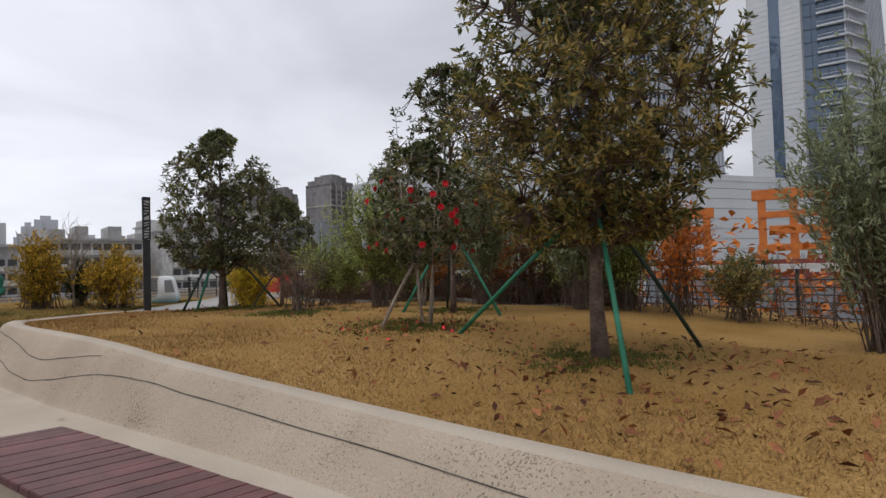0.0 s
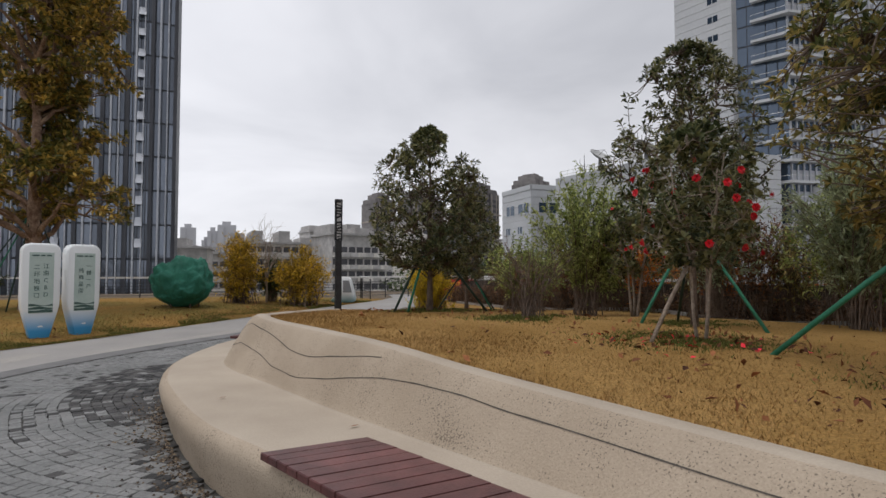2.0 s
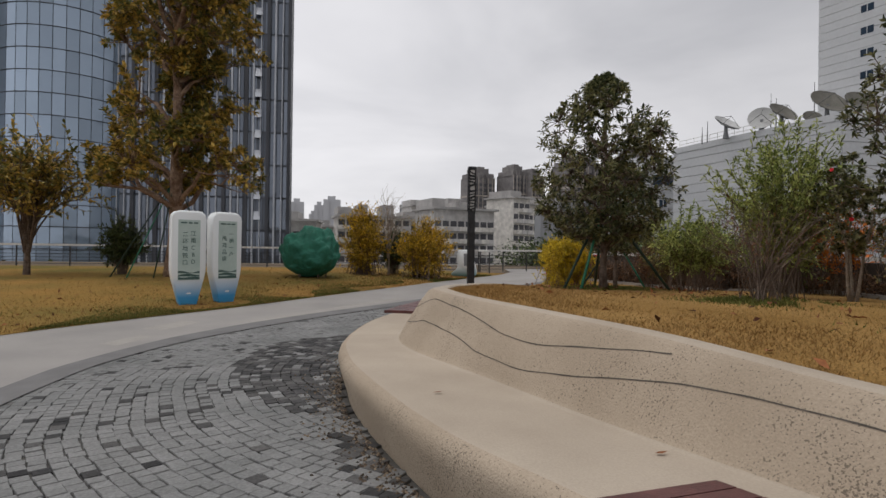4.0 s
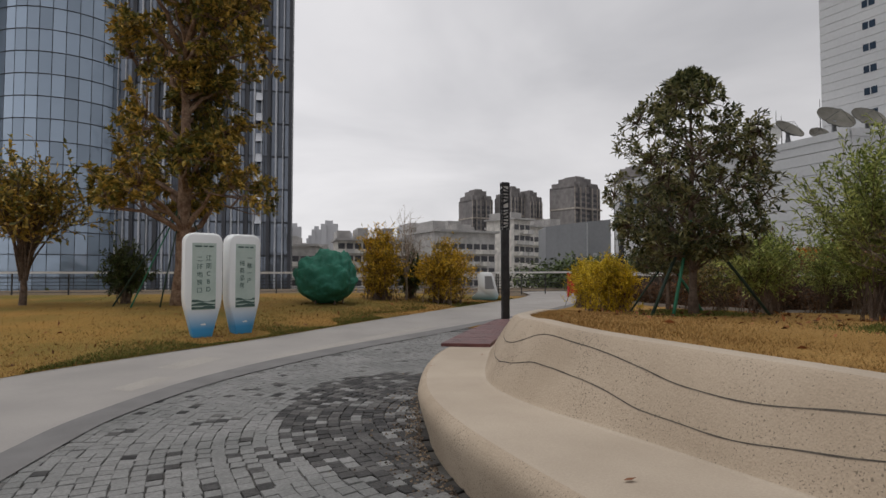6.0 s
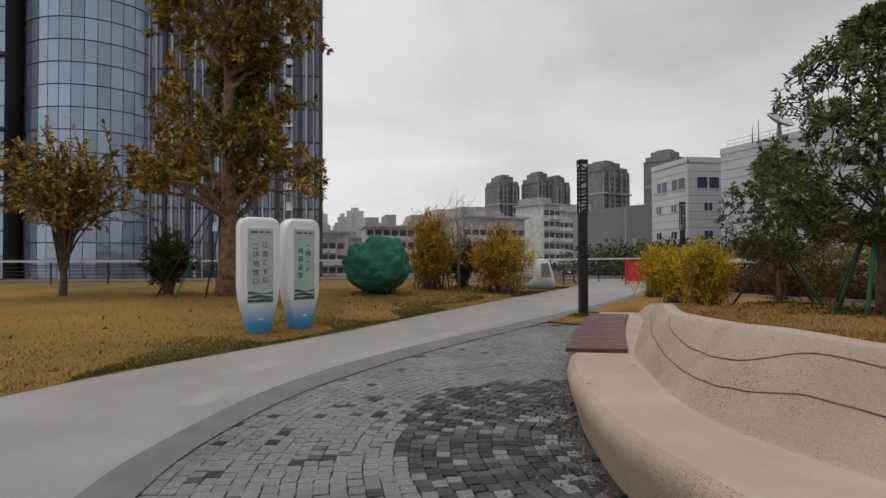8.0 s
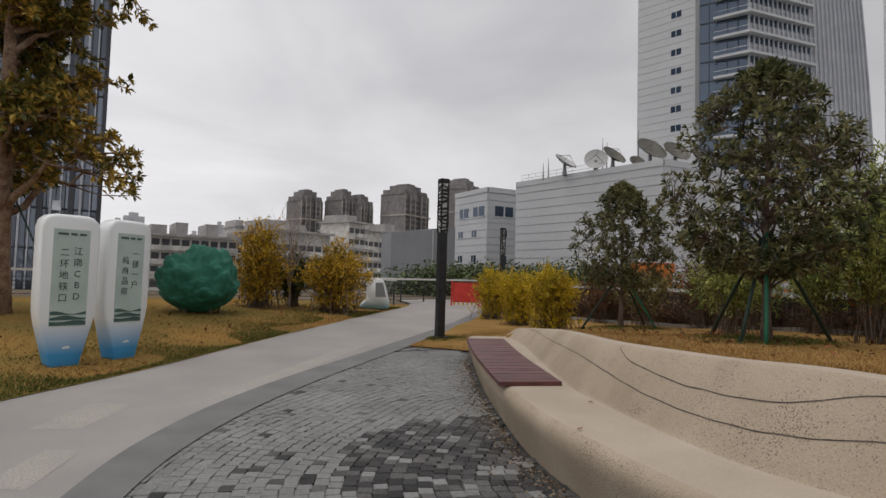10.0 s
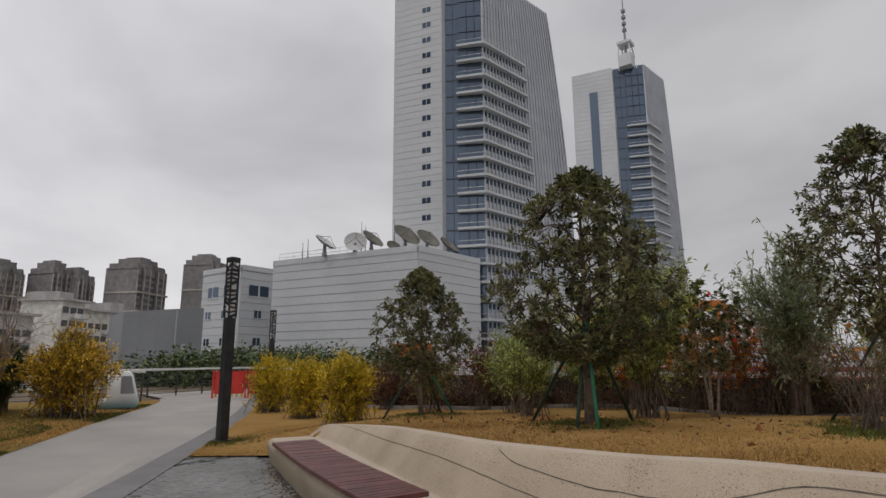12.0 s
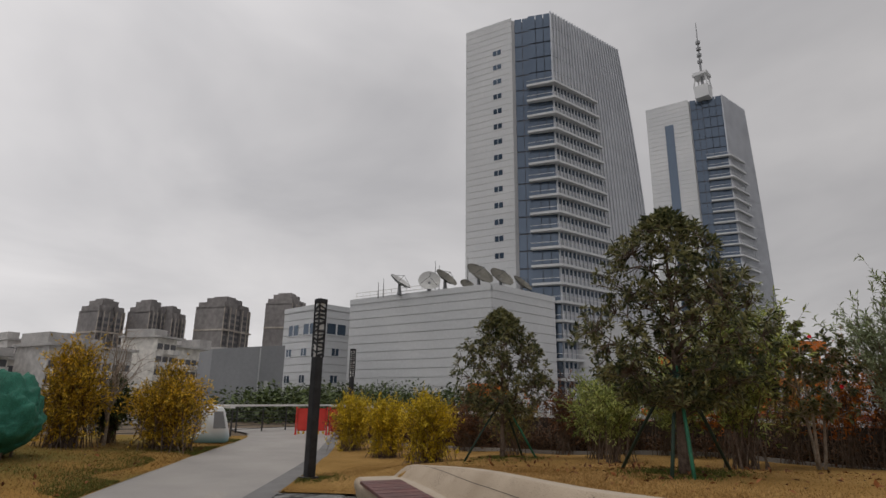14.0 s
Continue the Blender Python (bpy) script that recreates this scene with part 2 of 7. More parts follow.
M = {
    "concrete": mat("washed_concrete", (0.335, 0.268, 0.197), (0.415, 0.338, 0.255), 1.3, 0.92, 0.6, 80, fine_amt=0.13, pits=0.55),
    # smooth pit-free seat and rim tops; light from above painted in as paler colour
    "concrete_top_lit": mat("smooth_top_lit_concrete", (0.37, 0.308, 0.24), (0.44, 0.372, 0.295), 1.3, 0.9, 0.25, 80, fine_amt=0.08),
    # dark tone of the thin strips laid along the groove lines
    "groove": mat("groove_dark", (0.05, 0.042, 0.035), (0.11, 0.095, 0.08), 8, 0.95, 0.1),
    "slat": mat("red_brown_timber", (0.075, 0.026, 0.024), (0.14, 0.05, 0.046), 5, 0.45, 0.2, 90, obj=0.18),
    "path": mat("smooth_paving", (0.265, 0.25, 0.235), (0.325, 0.305, 0.285), 0.7, 0.8, 0.12, 120, fine_amt=0.1),
    "band": mat("grey_granite_band", (0.14, 0.136, 0.134), (0.18, 0.175, 0.172), 2, 0.8, 0.12, 120, fine_amt=0.12),
    "joint": mat("sand_joint", (0.05, 0.048, 0.045), (0.11, 0.104, 0.095), 1.6, 0.95, 0.2),
    "cobble": mat("grey_cobble", (0.155, 0.157, 0.152), (0.22, 0.218, 0.212), 0.9, 0.75, 0.5, 45, island=0.10, fine_amt=0.24),
    "cobble_piece": mat("grey_cobble_piece", (0.155, 0.157, 0.152), (0.22, 0.218, 0.212), 0.9, 0.75, 0.5, 45, obj=0.10, fine_amt=0.24),
    "cobble_dark": mat("dark_cobble", (0.035, 0.034, 0.034), (0.075, 0.072, 0.069), 2.5, 0.75, 0.5, 45, island=0.42, fine_amt=0.4),
    "cobble_dark_piece": mat("dark_cobble_piece", (0.035, 0.034, 0.034), (0.075, 0.072, 0.069), 2.5, 0.75, 0.5, 45, obj=0.42, fine_amt=0.4),
    "lawn": mat("dry_lawn", (0.235, 0.135, 0.04), (0.33, 0.20, 0.07), 0.8, 1.0, 0.6, 55, fine_amt=0.4, spec=0.1, dist=0.03),
    "lawn_l": mat("half_dry_lawn", (0.155, 0.125, 0.035), (0.31, 0.175, 0.05), 0.35, 1.0, 0.6, 55, fine_amt=0.4, spec=0.1, dist=0.03),
    "blade": mat("dry_blades", (0.235, 0.135, 0.046), (0.345, 0.215, 0.085), 0.9, 0.9, 0, 40, island=0.35, spec=0.1),
    "green_blade": mat("green_blades", (0.07, 0.085, 0.02), (0.13, 0.13, 0.035), 2, 0.9, 0, 40, island=0.4, spec=0.1),
    "litter": mat("dead_leaf", (0.10, 0.035, 0.018), (0.22, 0.085, 0.035), 3, 0.8, 0, 40, island=0.45, spec=0.2),
    "petal": mat("red_petal", (0.55, 0.01, 0.022), (0.72, 0.03, 0.045), 20, 0.6, 0, 60, island=0.25),
    "bark": mat("brown_bark", (0.085, 0.06, 0.045), (0.17, 0.125, 0.095), 9, 0.9, 0.7, 45, fine_amt=0.4, dist=0.02),
    "bark_pale": mat("pale_bark", (0.22, 0.17, 0.13), (0.36, 0.30, 0.24), 9, 0.9, 0.5, 45, fine_amt=0.3, dist=0.02),
    "bark_plane": mat("mottled_bark", (0.15, 0.085, 0.055), (0.34, 0.24, 0.17), 5, 0.9, 0.6, 20, fine_amt=0.3, dist=0.03),
    "leaf_dark": mat("glossy_dark_leaf", (0.068, 0.088, 0.037), (0.175, 0.165, 0.072), 1.2, 0.36, 0, 40, island=0.55, trans=0.32),
    "leaf_mix": mat("bronze_green_leaf", (0.115, 0.145, 0.048), (0.30, 0.225, 0.07), 0.9, 0.38, 0, 40, island=0.55, trans=0.36),
    "leaf_rust": mat("rusty_leaf", (0.16, 0.165, 0.04), (0.42, 0.28, 0.06), 0.5, 0.6, 0, 40, island=0.5, trans=0.2),
    "leaf_olive": mat("olive_leaf", (0.20, 0.26, 0.065), (0.38, 0.41, 0.13), 0.8, 0.6, 0, 40, island=0.45, trans=0.38),
    "leaf_yellow": mat("golden_leaf", (0.47, 0.36, 0.025), (0.72, 0.52, 0.03), 1.5, 0.65, 0, 40, island=0.4, trans=0.25),
    "leaf_amber": mat("amber_leaf", (0.36, 0.25, 0.025), (0.66, 0.42, 0.035), 1.5, 0.65, 0, 40, island=0.45, trans=0.25),
    # near-black colour of the sheet added behind the hedge
    "hedge_backing": mat("dark_backing", (0.03, 0.022, 0.017), (0.055, 0.04, 0.03), 1.5, 1.0, 0.5, 20),
    "leaf_hedge": mat("hedge_leaf", (0.035, 0.055, 0.018), (0.085, 0.11, 0.035), 0.8, 0.6, 0, 40, island=0.5, trans=0.1),
    "leaf_red": mat("red_brown_leaf", (0.11, 0.05, 0.024), (0.20, 0.09, 0.038), 0.9, 0.65, 0, 40, island=0.5, trans=0.2),
    "leaf_orange": mat("orange_leaf", (0.40, 0.10, 0.012), (0.52, 0.17, 0.02), 0.9, 0.65, 0, 40, island=0.4, trans=0.2),
    "leaf_grey": mat("grey_green_leaf", (0.24, 0.29, 0.16), (0.40, 0.44, 0.27), 0.9, 0.6, 0, 40, island=0.4, trans=0.38),
    "net": mat("green_shade_net", (0.012, 0.10, 0.065), (0.03, 0.17, 0.115), 2.2, 0.7, 0.5, 35, fine_amt=0.35, dist=0.03),
    "stake_green": mat("green_stake", (0.02, 0.13, 0.075), (0.035, 0.19, 0.11), 6, 0.6, 0.1),
    "stake_dark": mat("dark_stake", (0.012, 0.03, 0.022), (0.025, 0.05, 0.035), 6, 0.6, 0.1),
    "white_paint": mat("white_enamel", (0.72, 0.74, 0.74), (0.80, 0.81, 0.81), 1.5, 0.35, 0.03, 30, fine_amt=0.04),
    "sign_panel": mat("pale_green_panel", (0.40, 0.49, 0.45), (0.47, 0.55, 0.51), 3, 0.4, 0, 30, fine_amt=0.05),
    "ink": mat("dark_green_ink", (0.05, 0.10, 0.09), (0.075, 0.125, 0.11), 10, 0.6, 0),
    "lamp_metal": mat("charcoal_metal", (0.028, 0.028, 0.03), (0.045, 0.045, 0.048), 6, 0.5, 0.05, metal=0.3),
    "rail": mat("pale_handrail", (0.60, 0.59, 0.57), (0.70, 0.69, 0.67), 2, 0.5, 0.05, fine_amt=0.08),
    "rail_dark": mat("dark_steel", (0.05, 0.05, 0.05), (0.08, 0.08, 0.08), 5, 0.5, 0.05, metal=0.4),
    "red_plastic": mat("red_plastic", (0.50, 0.03, 0.022), (0.60, 0.05, 0.035), 3, 0.45, 0.05, fine_amt=0.1),
    "banner": mat("faded_red_banner", (0.20, 0.045, 0.032), (0.28, 0.07, 0.05), 3, 0.7, 0.05, fine_amt=0.2),
    "yellow_plastic": mat("yellow_plastic", (0.5, 0.28, 0.02), (0.6, 0.35, 0.03), 3, 0.45, 0.05),
    "orange_steel": mat("orange_steel", (0.50, 0.13, 0.02), (0.62, 0.18, 0.03), 2, 0.55, 0.05),
    "city_ground": mat("city_ground", (0.16, 0.16, 0.152), (0.27, 0.265, 0.25), 0.05, 0.9, 0.1, 2.0),
    "clad_white": mat("white_cladding", (0.50, 0.51, 0.52), (0.57, 0.575, 0.58), 0.12, 0.55, 0.05, 3.0, fine_amt=0.05),
    "clad_joint": mat("cladding_joint", (0.39, 0.395, 0.40), (0.45, 0.455, 0.46), 0.3, 0.7, 0),
    "clad_grey": mat("grey_cladding", (0.22, 0.225, 0.235), (0.27, 0.275, 0.285), 0.15, 0.6, 0.05, 3.0, fine_amt=0.06),
    "tower_grey": mat("grey_tower_panel", (0.40, 0.41, 0.43), (0.48, 0.49, 0.51), 0.1, 0.5, 0.05, 2.0, fine_amt=0.05),
    "glass_dark": glass_mat("dark_facade_glass", (0.05, 0.075, 0.11)),
    "glass_mid": glass_mat("smoky_facade_glass", (0.19, 0.215, 0.26), 0.08, 0.45),
    "hedge_brown": mat("dark_hedge_leaf", (0.07, 0.043, 0.026), (0.16, 0.082, 0.04), 0.9, 0.7, 0, 40, island=0.5, trans=0.22),
    "glass_blue": glass_mat("blue_facade_glass", (0.095, 0.125, 0.17)),
    "glass_pale": glass_mat("pale_facade_glass", (0.34, 0.42, 0.52), 0.12, 0.18),
    "fin_dark": mat("dark_fin", (0.05, 0.052, 0.06), (0.08, 0.083, 0.095), 0.3, 0.5, 0),
    "fin_light": mat("light_fin", (0.44, 0.455, 0.49), (0.54, 0.555, 0.59), 0.3, 0.45, 0, metal=0.3),
    "apt_brown": mat("hazy_brown_render", (0.18, 0.168, 0.166), (0.23, 0.215, 0.208), 0.05, 0.9, 0, 0.4),
    "apt_tan": mat("hazy_tan_render", (0.34, 0.30, 0.26), (0.40, 0.36, 0.315), 0.1, 0.9, 0, 0.4),
    "apt_dark": mat("hazy_dark_window", (0.07, 0.07, 0.08), (0.12, 0.118, 0.125), 0.2, 0.5, 0),
    "apt_cream": mat("cream_render", (0.62, 0.59, 0.54), (0.72, 0.69, 0.64), 0.1, 0.9, 0, 0.8),
    "apt_grey": mat("stained_render", (0.48, 0.46, 0.44), (0.60, 0.58, 0.56), 0.15, 0.9, 0, 0.8),
    "roof_tile": mat("weathered_roof", (0.34, 0.33, 0.32), (0.5, 0.48, 0.465), 0.4, 0.9, 0.1),
    # distance haze put into one flat pale grey for skyline and ridge
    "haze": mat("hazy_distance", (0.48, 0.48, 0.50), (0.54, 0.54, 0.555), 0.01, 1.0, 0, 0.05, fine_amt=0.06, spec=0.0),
    "dish": mat("dish_mesh", (0.13, 0.125, 0.105), (0.19, 0.18, 0.155), 1.0, 0.6, 0.05, metal=0.2),
    "dish_white": mat("white_dish", (0.46, 0.46, 0.45), (0.54, 0.54, 0.53), 1.0, 0.6, 0.05),
    "crumb": mat("mixed_grit", (0.06, 0.042, 0.03), (0.17, 0.13, 0.09), 30, 0.95, 0, 60, island=0.5),
    "dirt": mat("bare_dirt", (0.10, 0.075, 0.05), (0.16, 0.12, 0.08), 1.5, 1.0, 0.4),
    "car_paint": mat("car_paint", (0.45, 0.45, 0.46), (0.5, 0.5, 0.5), 1, 0.3, 0, metal=0.3),
}


def blend_mat(name, low, high, z0, z1):
    """Paint that runs from one colour to another over a height, as the printed fade on the signs does."""
    m = bpy.data.materials.new(name)
    m.use_nodes = True
    nt = m.node_tree
    n, k = nt.nodes.new, nt.links.new
    p = nt.nodes["Principled BSDF"]
    co, sep, mr, ramp = n("ShaderNodeTexCoord"), n("ShaderNodeSeparateXYZ"), n("ShaderNodeMapRange"), n("ShaderNodeValToRGB")
    k(co.outputs["Object"], sep.inputs[0]), k(sep.outputs["Z"], mr.inputs["Value"])
    mr.inputs["From Min"].default_value, mr.inputs["From Max"].default_value = z0, z1
    ramp.color_ramp.elements[0].color, ramp.color_ramp.elements[1].color = (*low, 1), (*high, 1)
    k(mr.outputs[0], ramp.inputs[0]), k(ramp.outputs[0], p.inputs["Base Color"])
    p.inputs["Roughness"].default_value = 0.32
    return m


M["mark"] = mat("pale_path_patch", (0.31, 0.29, 0.265), (0.345, 0.32, 0.29), 2, 0.85, 0.1, 60)
M["sign_body"] = blend_mat("white_to_blue_enamel", (0.05, 0.30, 0.60), (0.76, 0.78, 0.78), 0.22, 0.66)
M["pod_body"] = blend_mat("white_to_teal_enamel", (0.12, 0.30, 0.36), (0.72, 0.74, 0.74), 0.02, 0.40)


# ---------------------------------------------------------------- mesh helpers
def mesh_ob(name, verts, faces, material, parent=None, label="", smooth=False):
    me = bpy.data.meshes.new(name)
    me.from_pydata([tuple(v) for v in verts], [], faces)
    me.update()
    for mt in (material if isinstance(material, (list, tuple)) else [material]):
        me.materials.append(mt)
    if smooth:
        me.polygons.foreach_set("use_smooth", [True] * len(me.polygons))
    ob = new(name, me)
    if parent is not None:
        ob.parent = parent
    if label:
        tagged(ob, label)
    return ob


def part(name, bm, material, parent=None, label="", smooth=False):
    me = bpy.data.meshes.new(name)
    bmesh.ops.recalc_face_normals(bm, faces=bm.faces[:])
    bm.to_mesh(me)
    bm.free()
    for mt in (material if isinstance(material, (list, tuple)) else [material]):
        me.materials.append(mt)
    if smooth:
        me.polygons.foreach_set("use_smooth", [True] * len(me.polygons))
    ob = new(name, me)
    if parent is not None:
        ob.parent = parent
    if label:
        tagged(ob, label)
    return ob


def box_bm(sx, sy, sz, x=0.0, y=0.0, z=0.0, bevel=0.0, bm=None, turn=0.0):
    """A box with its foot at z, bevelled where asked."""
    own = bmesh.new()
    bmesh.ops.create_cube(own, size=1)
    bmesh.ops.scale(own, vec=(sx, sy, sz), verts=own.verts)
    if bevel:
        bmesh.ops.bevel(own, geom=own.edges[:], offset=bevel, segments=2, affect="EDGES")
    if turn:
        bmesh.ops.rotate(own, verts=own.verts, cent=(0, 0, 0), matrix=Matrix.Rotation(turn, 3, "Z"))
    bmesh.ops.translate(own, vec=(x, y, z + sz / 2), verts=own.verts)
    if bm is None:
        return own
    tmp = bpy.data.meshes.new("tmp")
    own.to_mesh(tmp)
    own.free()
    bm.from_mesh(tmp)
    bpy.data.meshes.remove(tmp)
    return bm


def tube(points, radii, sides=7):
    """Vertices and faces of a tapered tube along points."""
    pts = [Vector(p) for p in points]
    verts, faces = [], []
    for i, p in enumerate(pts):
        d = (pts[min(i + 1, len(pts) - 1)] - pts[max(i - 1, 0)]).normalized()
        a = d.orthogonal().normalized()
        if abs(d.z) < 0.95:
            a = d.cross(Vector((0, 0, 1))).normalized()
        else:
            a = Vector((1, 0, 0)) - d * d.x
            a.normalize()
        b = d.cross(a)
        for s in range(sides):
            t = 2 * math.pi * s / sides
            verts.append(p + (a * math.cos(t) + b * math.sin(t)) * radii[i])
    for i in range(len(pts) - 1):
        for s in range(sides):
            s2 = (s + 1) % sides
            faces.append((i * sides + s, i * sides + s2, (i + 1) * sides + s2, (i + 1) * sides + s))
    faces.append(tuple(range(sides))[::-1])
    faces.append(tuple((len(pts) - 1) * sides + s for s in range(sides)))
    return verts, faces


class Pile:
    """Collects pieces of geometry for one mesh."""

    def __init__(self):
        self.v, self.f = [], []

    def put(self, verts, faces):
        k = len(self.v)
        self.v.extend(verts)
        self.f.extend([tuple(i + k for i in f) for f in faces])

    def tube(self, points, radii, sides=6):
        self.put(*tube(points, radii, sides))

    def box(self, a, b):
        (x0, y0, z0), (x1, y1, z1) = a, b
        self.put([(x0, y0, z0), (x1, y0, z0), (x1, y1, z0), (x0, y1, z0), (x0, y0, z1), (x1, y0, z1), (x1, y1, z1), (x0, y1, z1)],
                 [(3, 2, 1, 0), (4, 5, 6, 7), (0, 1, 5, 4), (1, 2, 6, 5), (2, 3, 7, 6), (3, 0, 4, 7)])

    def slab(self, p, q, out, z0, z1, back=0.0):
        """A box standing on the line p-q in plan, from back to out metres along its right-hand normal."""
        p, q = Vector(p), Vector(q)
        d = (q - p).normalized()
        nrm = Vector((d.y, -d.x))
        c = [p + nrm * back, q + nrm * back, q + nrm * out, p + nrm * out]
        self.put([(v.x, v.y, z) for z in (z0, z1) for v in c], [(0, 1, 2, 3), (7, 6, 5, 4), (1, 0, 4, 5), (2, 1, 5, 6), (3, 2, 6, 7), (0, 3, 7, 4)])

    def make(self, name, material, parent=None, label="", smooth=False):
        return mesh_ob(name, self.v, self.f, material, parent, label, smooth)


def spline(pts, n):
    """Catmull-Rom through rows of equal length, n steps a piece."""
    a = np.array(pts, float)
    out = []
    for i in range(len(a) - 1):
        p0, p1, p2, p3 = a[max(i - 1, 0)], a[i], a[i + 1], a[min(i + 2, len(a) - 1)]
        for s in range(n):
            t = s / n
            out.append(0.5 * (2 * p1 + (p2 - p0) * t + (2 * p0 - 5 * p1 + 4 * p2 - p3) * t * t + (3 * p1 - p0 - 3 * p2 + p3) * t ** 3))
    out.append(a[-1])
    return np.array(out)


def gz(y):
    """The terrace rises gently away from the bench."""
    return 0.02 * max(0.0, y - 13.0)


def empty(name, x, y, z, turn=0.0):
    ob = new(name)
    ob.matrix_basis = pose(x, y, z, 0, 0, turn)
    return ob


# ---------------------------------------------------------------- the planter wall with its seat
# plan lines from the near end to the far end: seat edge, foot of the back, rim with its height
SEAT_EDGE = [(1.75, -4.0), (1.15, -1.0), (0.78, 1.0), (0.27, 2.6), (-0.42, 4.62), (-0.86, 5.72), (-1.14, 7.03), (-1.26, 8.0), (-1.24, 8.95),
             (-1.05, 9.9), (-0.78, 10.8), (-0.46, 11.55), (0.46, 13.4), (1.32, 14.95), (1.98, 16.1)]
BACK_FOOT = [(2.6, -3.8), (2.0, -0.75), (1.55, 1.25), (1.2, 2.75), (0.55, 4.75), (0.22, 5.75), (-0.15, 7.1), (-0.45, 8.1), (-0.52, 8.9),
             (-0.35, 9.65), (-0.02, 10.6), (0.26, 11.3), (1.28, 13.05), (2.2, 14.6), (2.72, 15.75)]
RIM = [(3.0, -3.7, 0.72), (2.38, -0.65, 0.72), (1.86, 1.3, 0.74), (1.5, 2.85, 0.76), (0.9, 4.75, 0.86), (0.58, 5.75, 0.94), (0.22, 7.1, 0.97),
       (-0.08, 8.0, 1.0), (-0.15, 8.8, 1.02), (0.0, 9.5, 0.98), (0.3, 10.5, 0.94), (0.6, 11.2, 0.91), (1.55, 12.9, 0.84), (2.45, 14.4, 0.72), (2.95, 15.6, 0.62)]
NST = 10


def eased(a, times=5):
    """Plan line with its small kinks smoothed away, ends kept."""
    a = np.array(a, float)
    for q in range(times):
        a[1:-1] = (a[:-2] + 2 * a[1:-1] + a[2:]) / 4
    return a


SE, BF, RM = eased(spline(SEAT_EDGE, NST)), eased(spline(BACK_FOOT, NST)), eased(spline(RIM, NST))
SEAT_Z = 0.44


def wall_section(i):
    """Cross-section of the wall at station i, from the paving over seat and back to the soil side."""
    e, f, r = Vector(SE[i]), Vector(BF[i]), Vector(RM[i][:2])
    zr = RM[i][2]
    d = (f - e).normalized()
    o = (r - f).normalized()
    b = r - f
    h = zr - SEAT_Z
    e = e + d * 0.085
    rows = [(e + d * 0.10, -0.05), (e + d * 0.095, 0.02), (e + d * 0.05, 0.15), (e + d * 0.015, 0.27), (e, 0.34), (e + d * 0.014, 0.39), (e + d * 0.042, 0.423),
            (e + d * 0.08, 0.437), (e + d * 0.115, SEAT_Z), (e + d * 0.15, SEAT_Z), (f - d * 0.05, SEAT_Z), (f - d * 0.012, SEAT_Z + 0.002), (f, SEAT_Z + 0.010),
            (f + b * 0.05, SEAT_Z + h * 0.07), (f + b * 0.10, SEAT_Z + h * 0.135), (f + b * 0.30, SEAT_Z + h * 0.37), (f + b * 0.60, SEAT_Z + h * 0.70),
            (f + b * 0.86, SEAT_Z + h * 0.94), (r, zr - 0.008), (r + o * 0.03, zr), (r + o * 0.13, zr), (r + o * 0.17, zr - 0.03), (r + o * 0.18, zr - 0.25)]
    return [(p.x, p.y, z) for p, z in rows]


planter = empty("planter_wall", *SE[70], 0)
tagged(planter, "curving cream washed-concrete planter wall with built-in seat and backrest", "planter wall")


def local(verts, ob):
    t = Vector(ob.matrix_basis.translation)
    return [tuple(Vector(v) - t) for v in verts]


def build_wall():
    secs = [wall_section(i) for i in range(len(SE))]
    m = len(secs[0])
    # rounded far end: shrink the last sections towards their middle
    end = secs[-1]
    dirn = (Vector(SE[-1]) - Vector(SE[-3])).normalized()
    for push, keep in ((0.10, 0.985), (0.17, 0.94), (0.20, 0.86)):
        cx, cy = np.mean([p[0] for p in end]), np.mean([p[1] for p in end])
        secs.append([(cx + (p[0] - cx) * keep + dirn.x * push, cy + (p[1] - cy) * keep + dirn.y * push, p[2] * (0.5 + 0.5 * keep) if p[2] > 0.1 else p[2]) for p in end])
    # finer steps along the wall, so that its twist stays smooth
    cols = [spline([s[j] for s in secs], 4) for j in range(m)]
    secs = [[tuple(float(v) for v in c[i]) for c in cols] for i in range(len(cols[0]))]
    verts = [p for s in secs for p in s]
    faces = [(i * m + j, i * m + j + 1, (i + 1) * m + j + 1, (i + 1) * m + j) for i in range(len(secs) - 1) for j in range(m - 1)]
    faces.append(tuple((len(secs) - 1) * m + j for j in range(m)))
    ob = mesh_ob("wall_body", local(verts, planter), [f[::-1] for f in faces], M["concrete"], planter, smooth=True)
    # the paler top-lit copy goes on upward faces: seat and rim top
    ob.data.materials.append(M["concrete_top_lit"])
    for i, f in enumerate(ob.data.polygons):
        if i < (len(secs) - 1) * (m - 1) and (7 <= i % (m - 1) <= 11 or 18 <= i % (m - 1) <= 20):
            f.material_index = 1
    return ob


build_wall()


def back_point(s, frac, lift):
    """A point on the back of the wall at station s (float), frac of the way up, lifted off the surface."""
    i = min(int(s), len(SE) - 2)
    t = s - i

    def at(k):
        full = wall_section(k)
        sec = [Vector(full[q]) for q in (12, 13, 15, 16, 17, 18)]
        u = frac * 5
        j = min(int(u), 4)
        return sec[j].lerp(sec[j + 1], u - j), (sec[j + 1] - sec[j])
    (a, da), (b, db) = at(i), at(i + 1)
    p = a.lerp(b, t)
    along = (b - a).normalized()
    nrm = along.cross(da.lerp(db, t)).normalized()
    if nrm.z < 0:
        nrm = -nrm
    return p + nrm * lift, nrm, along


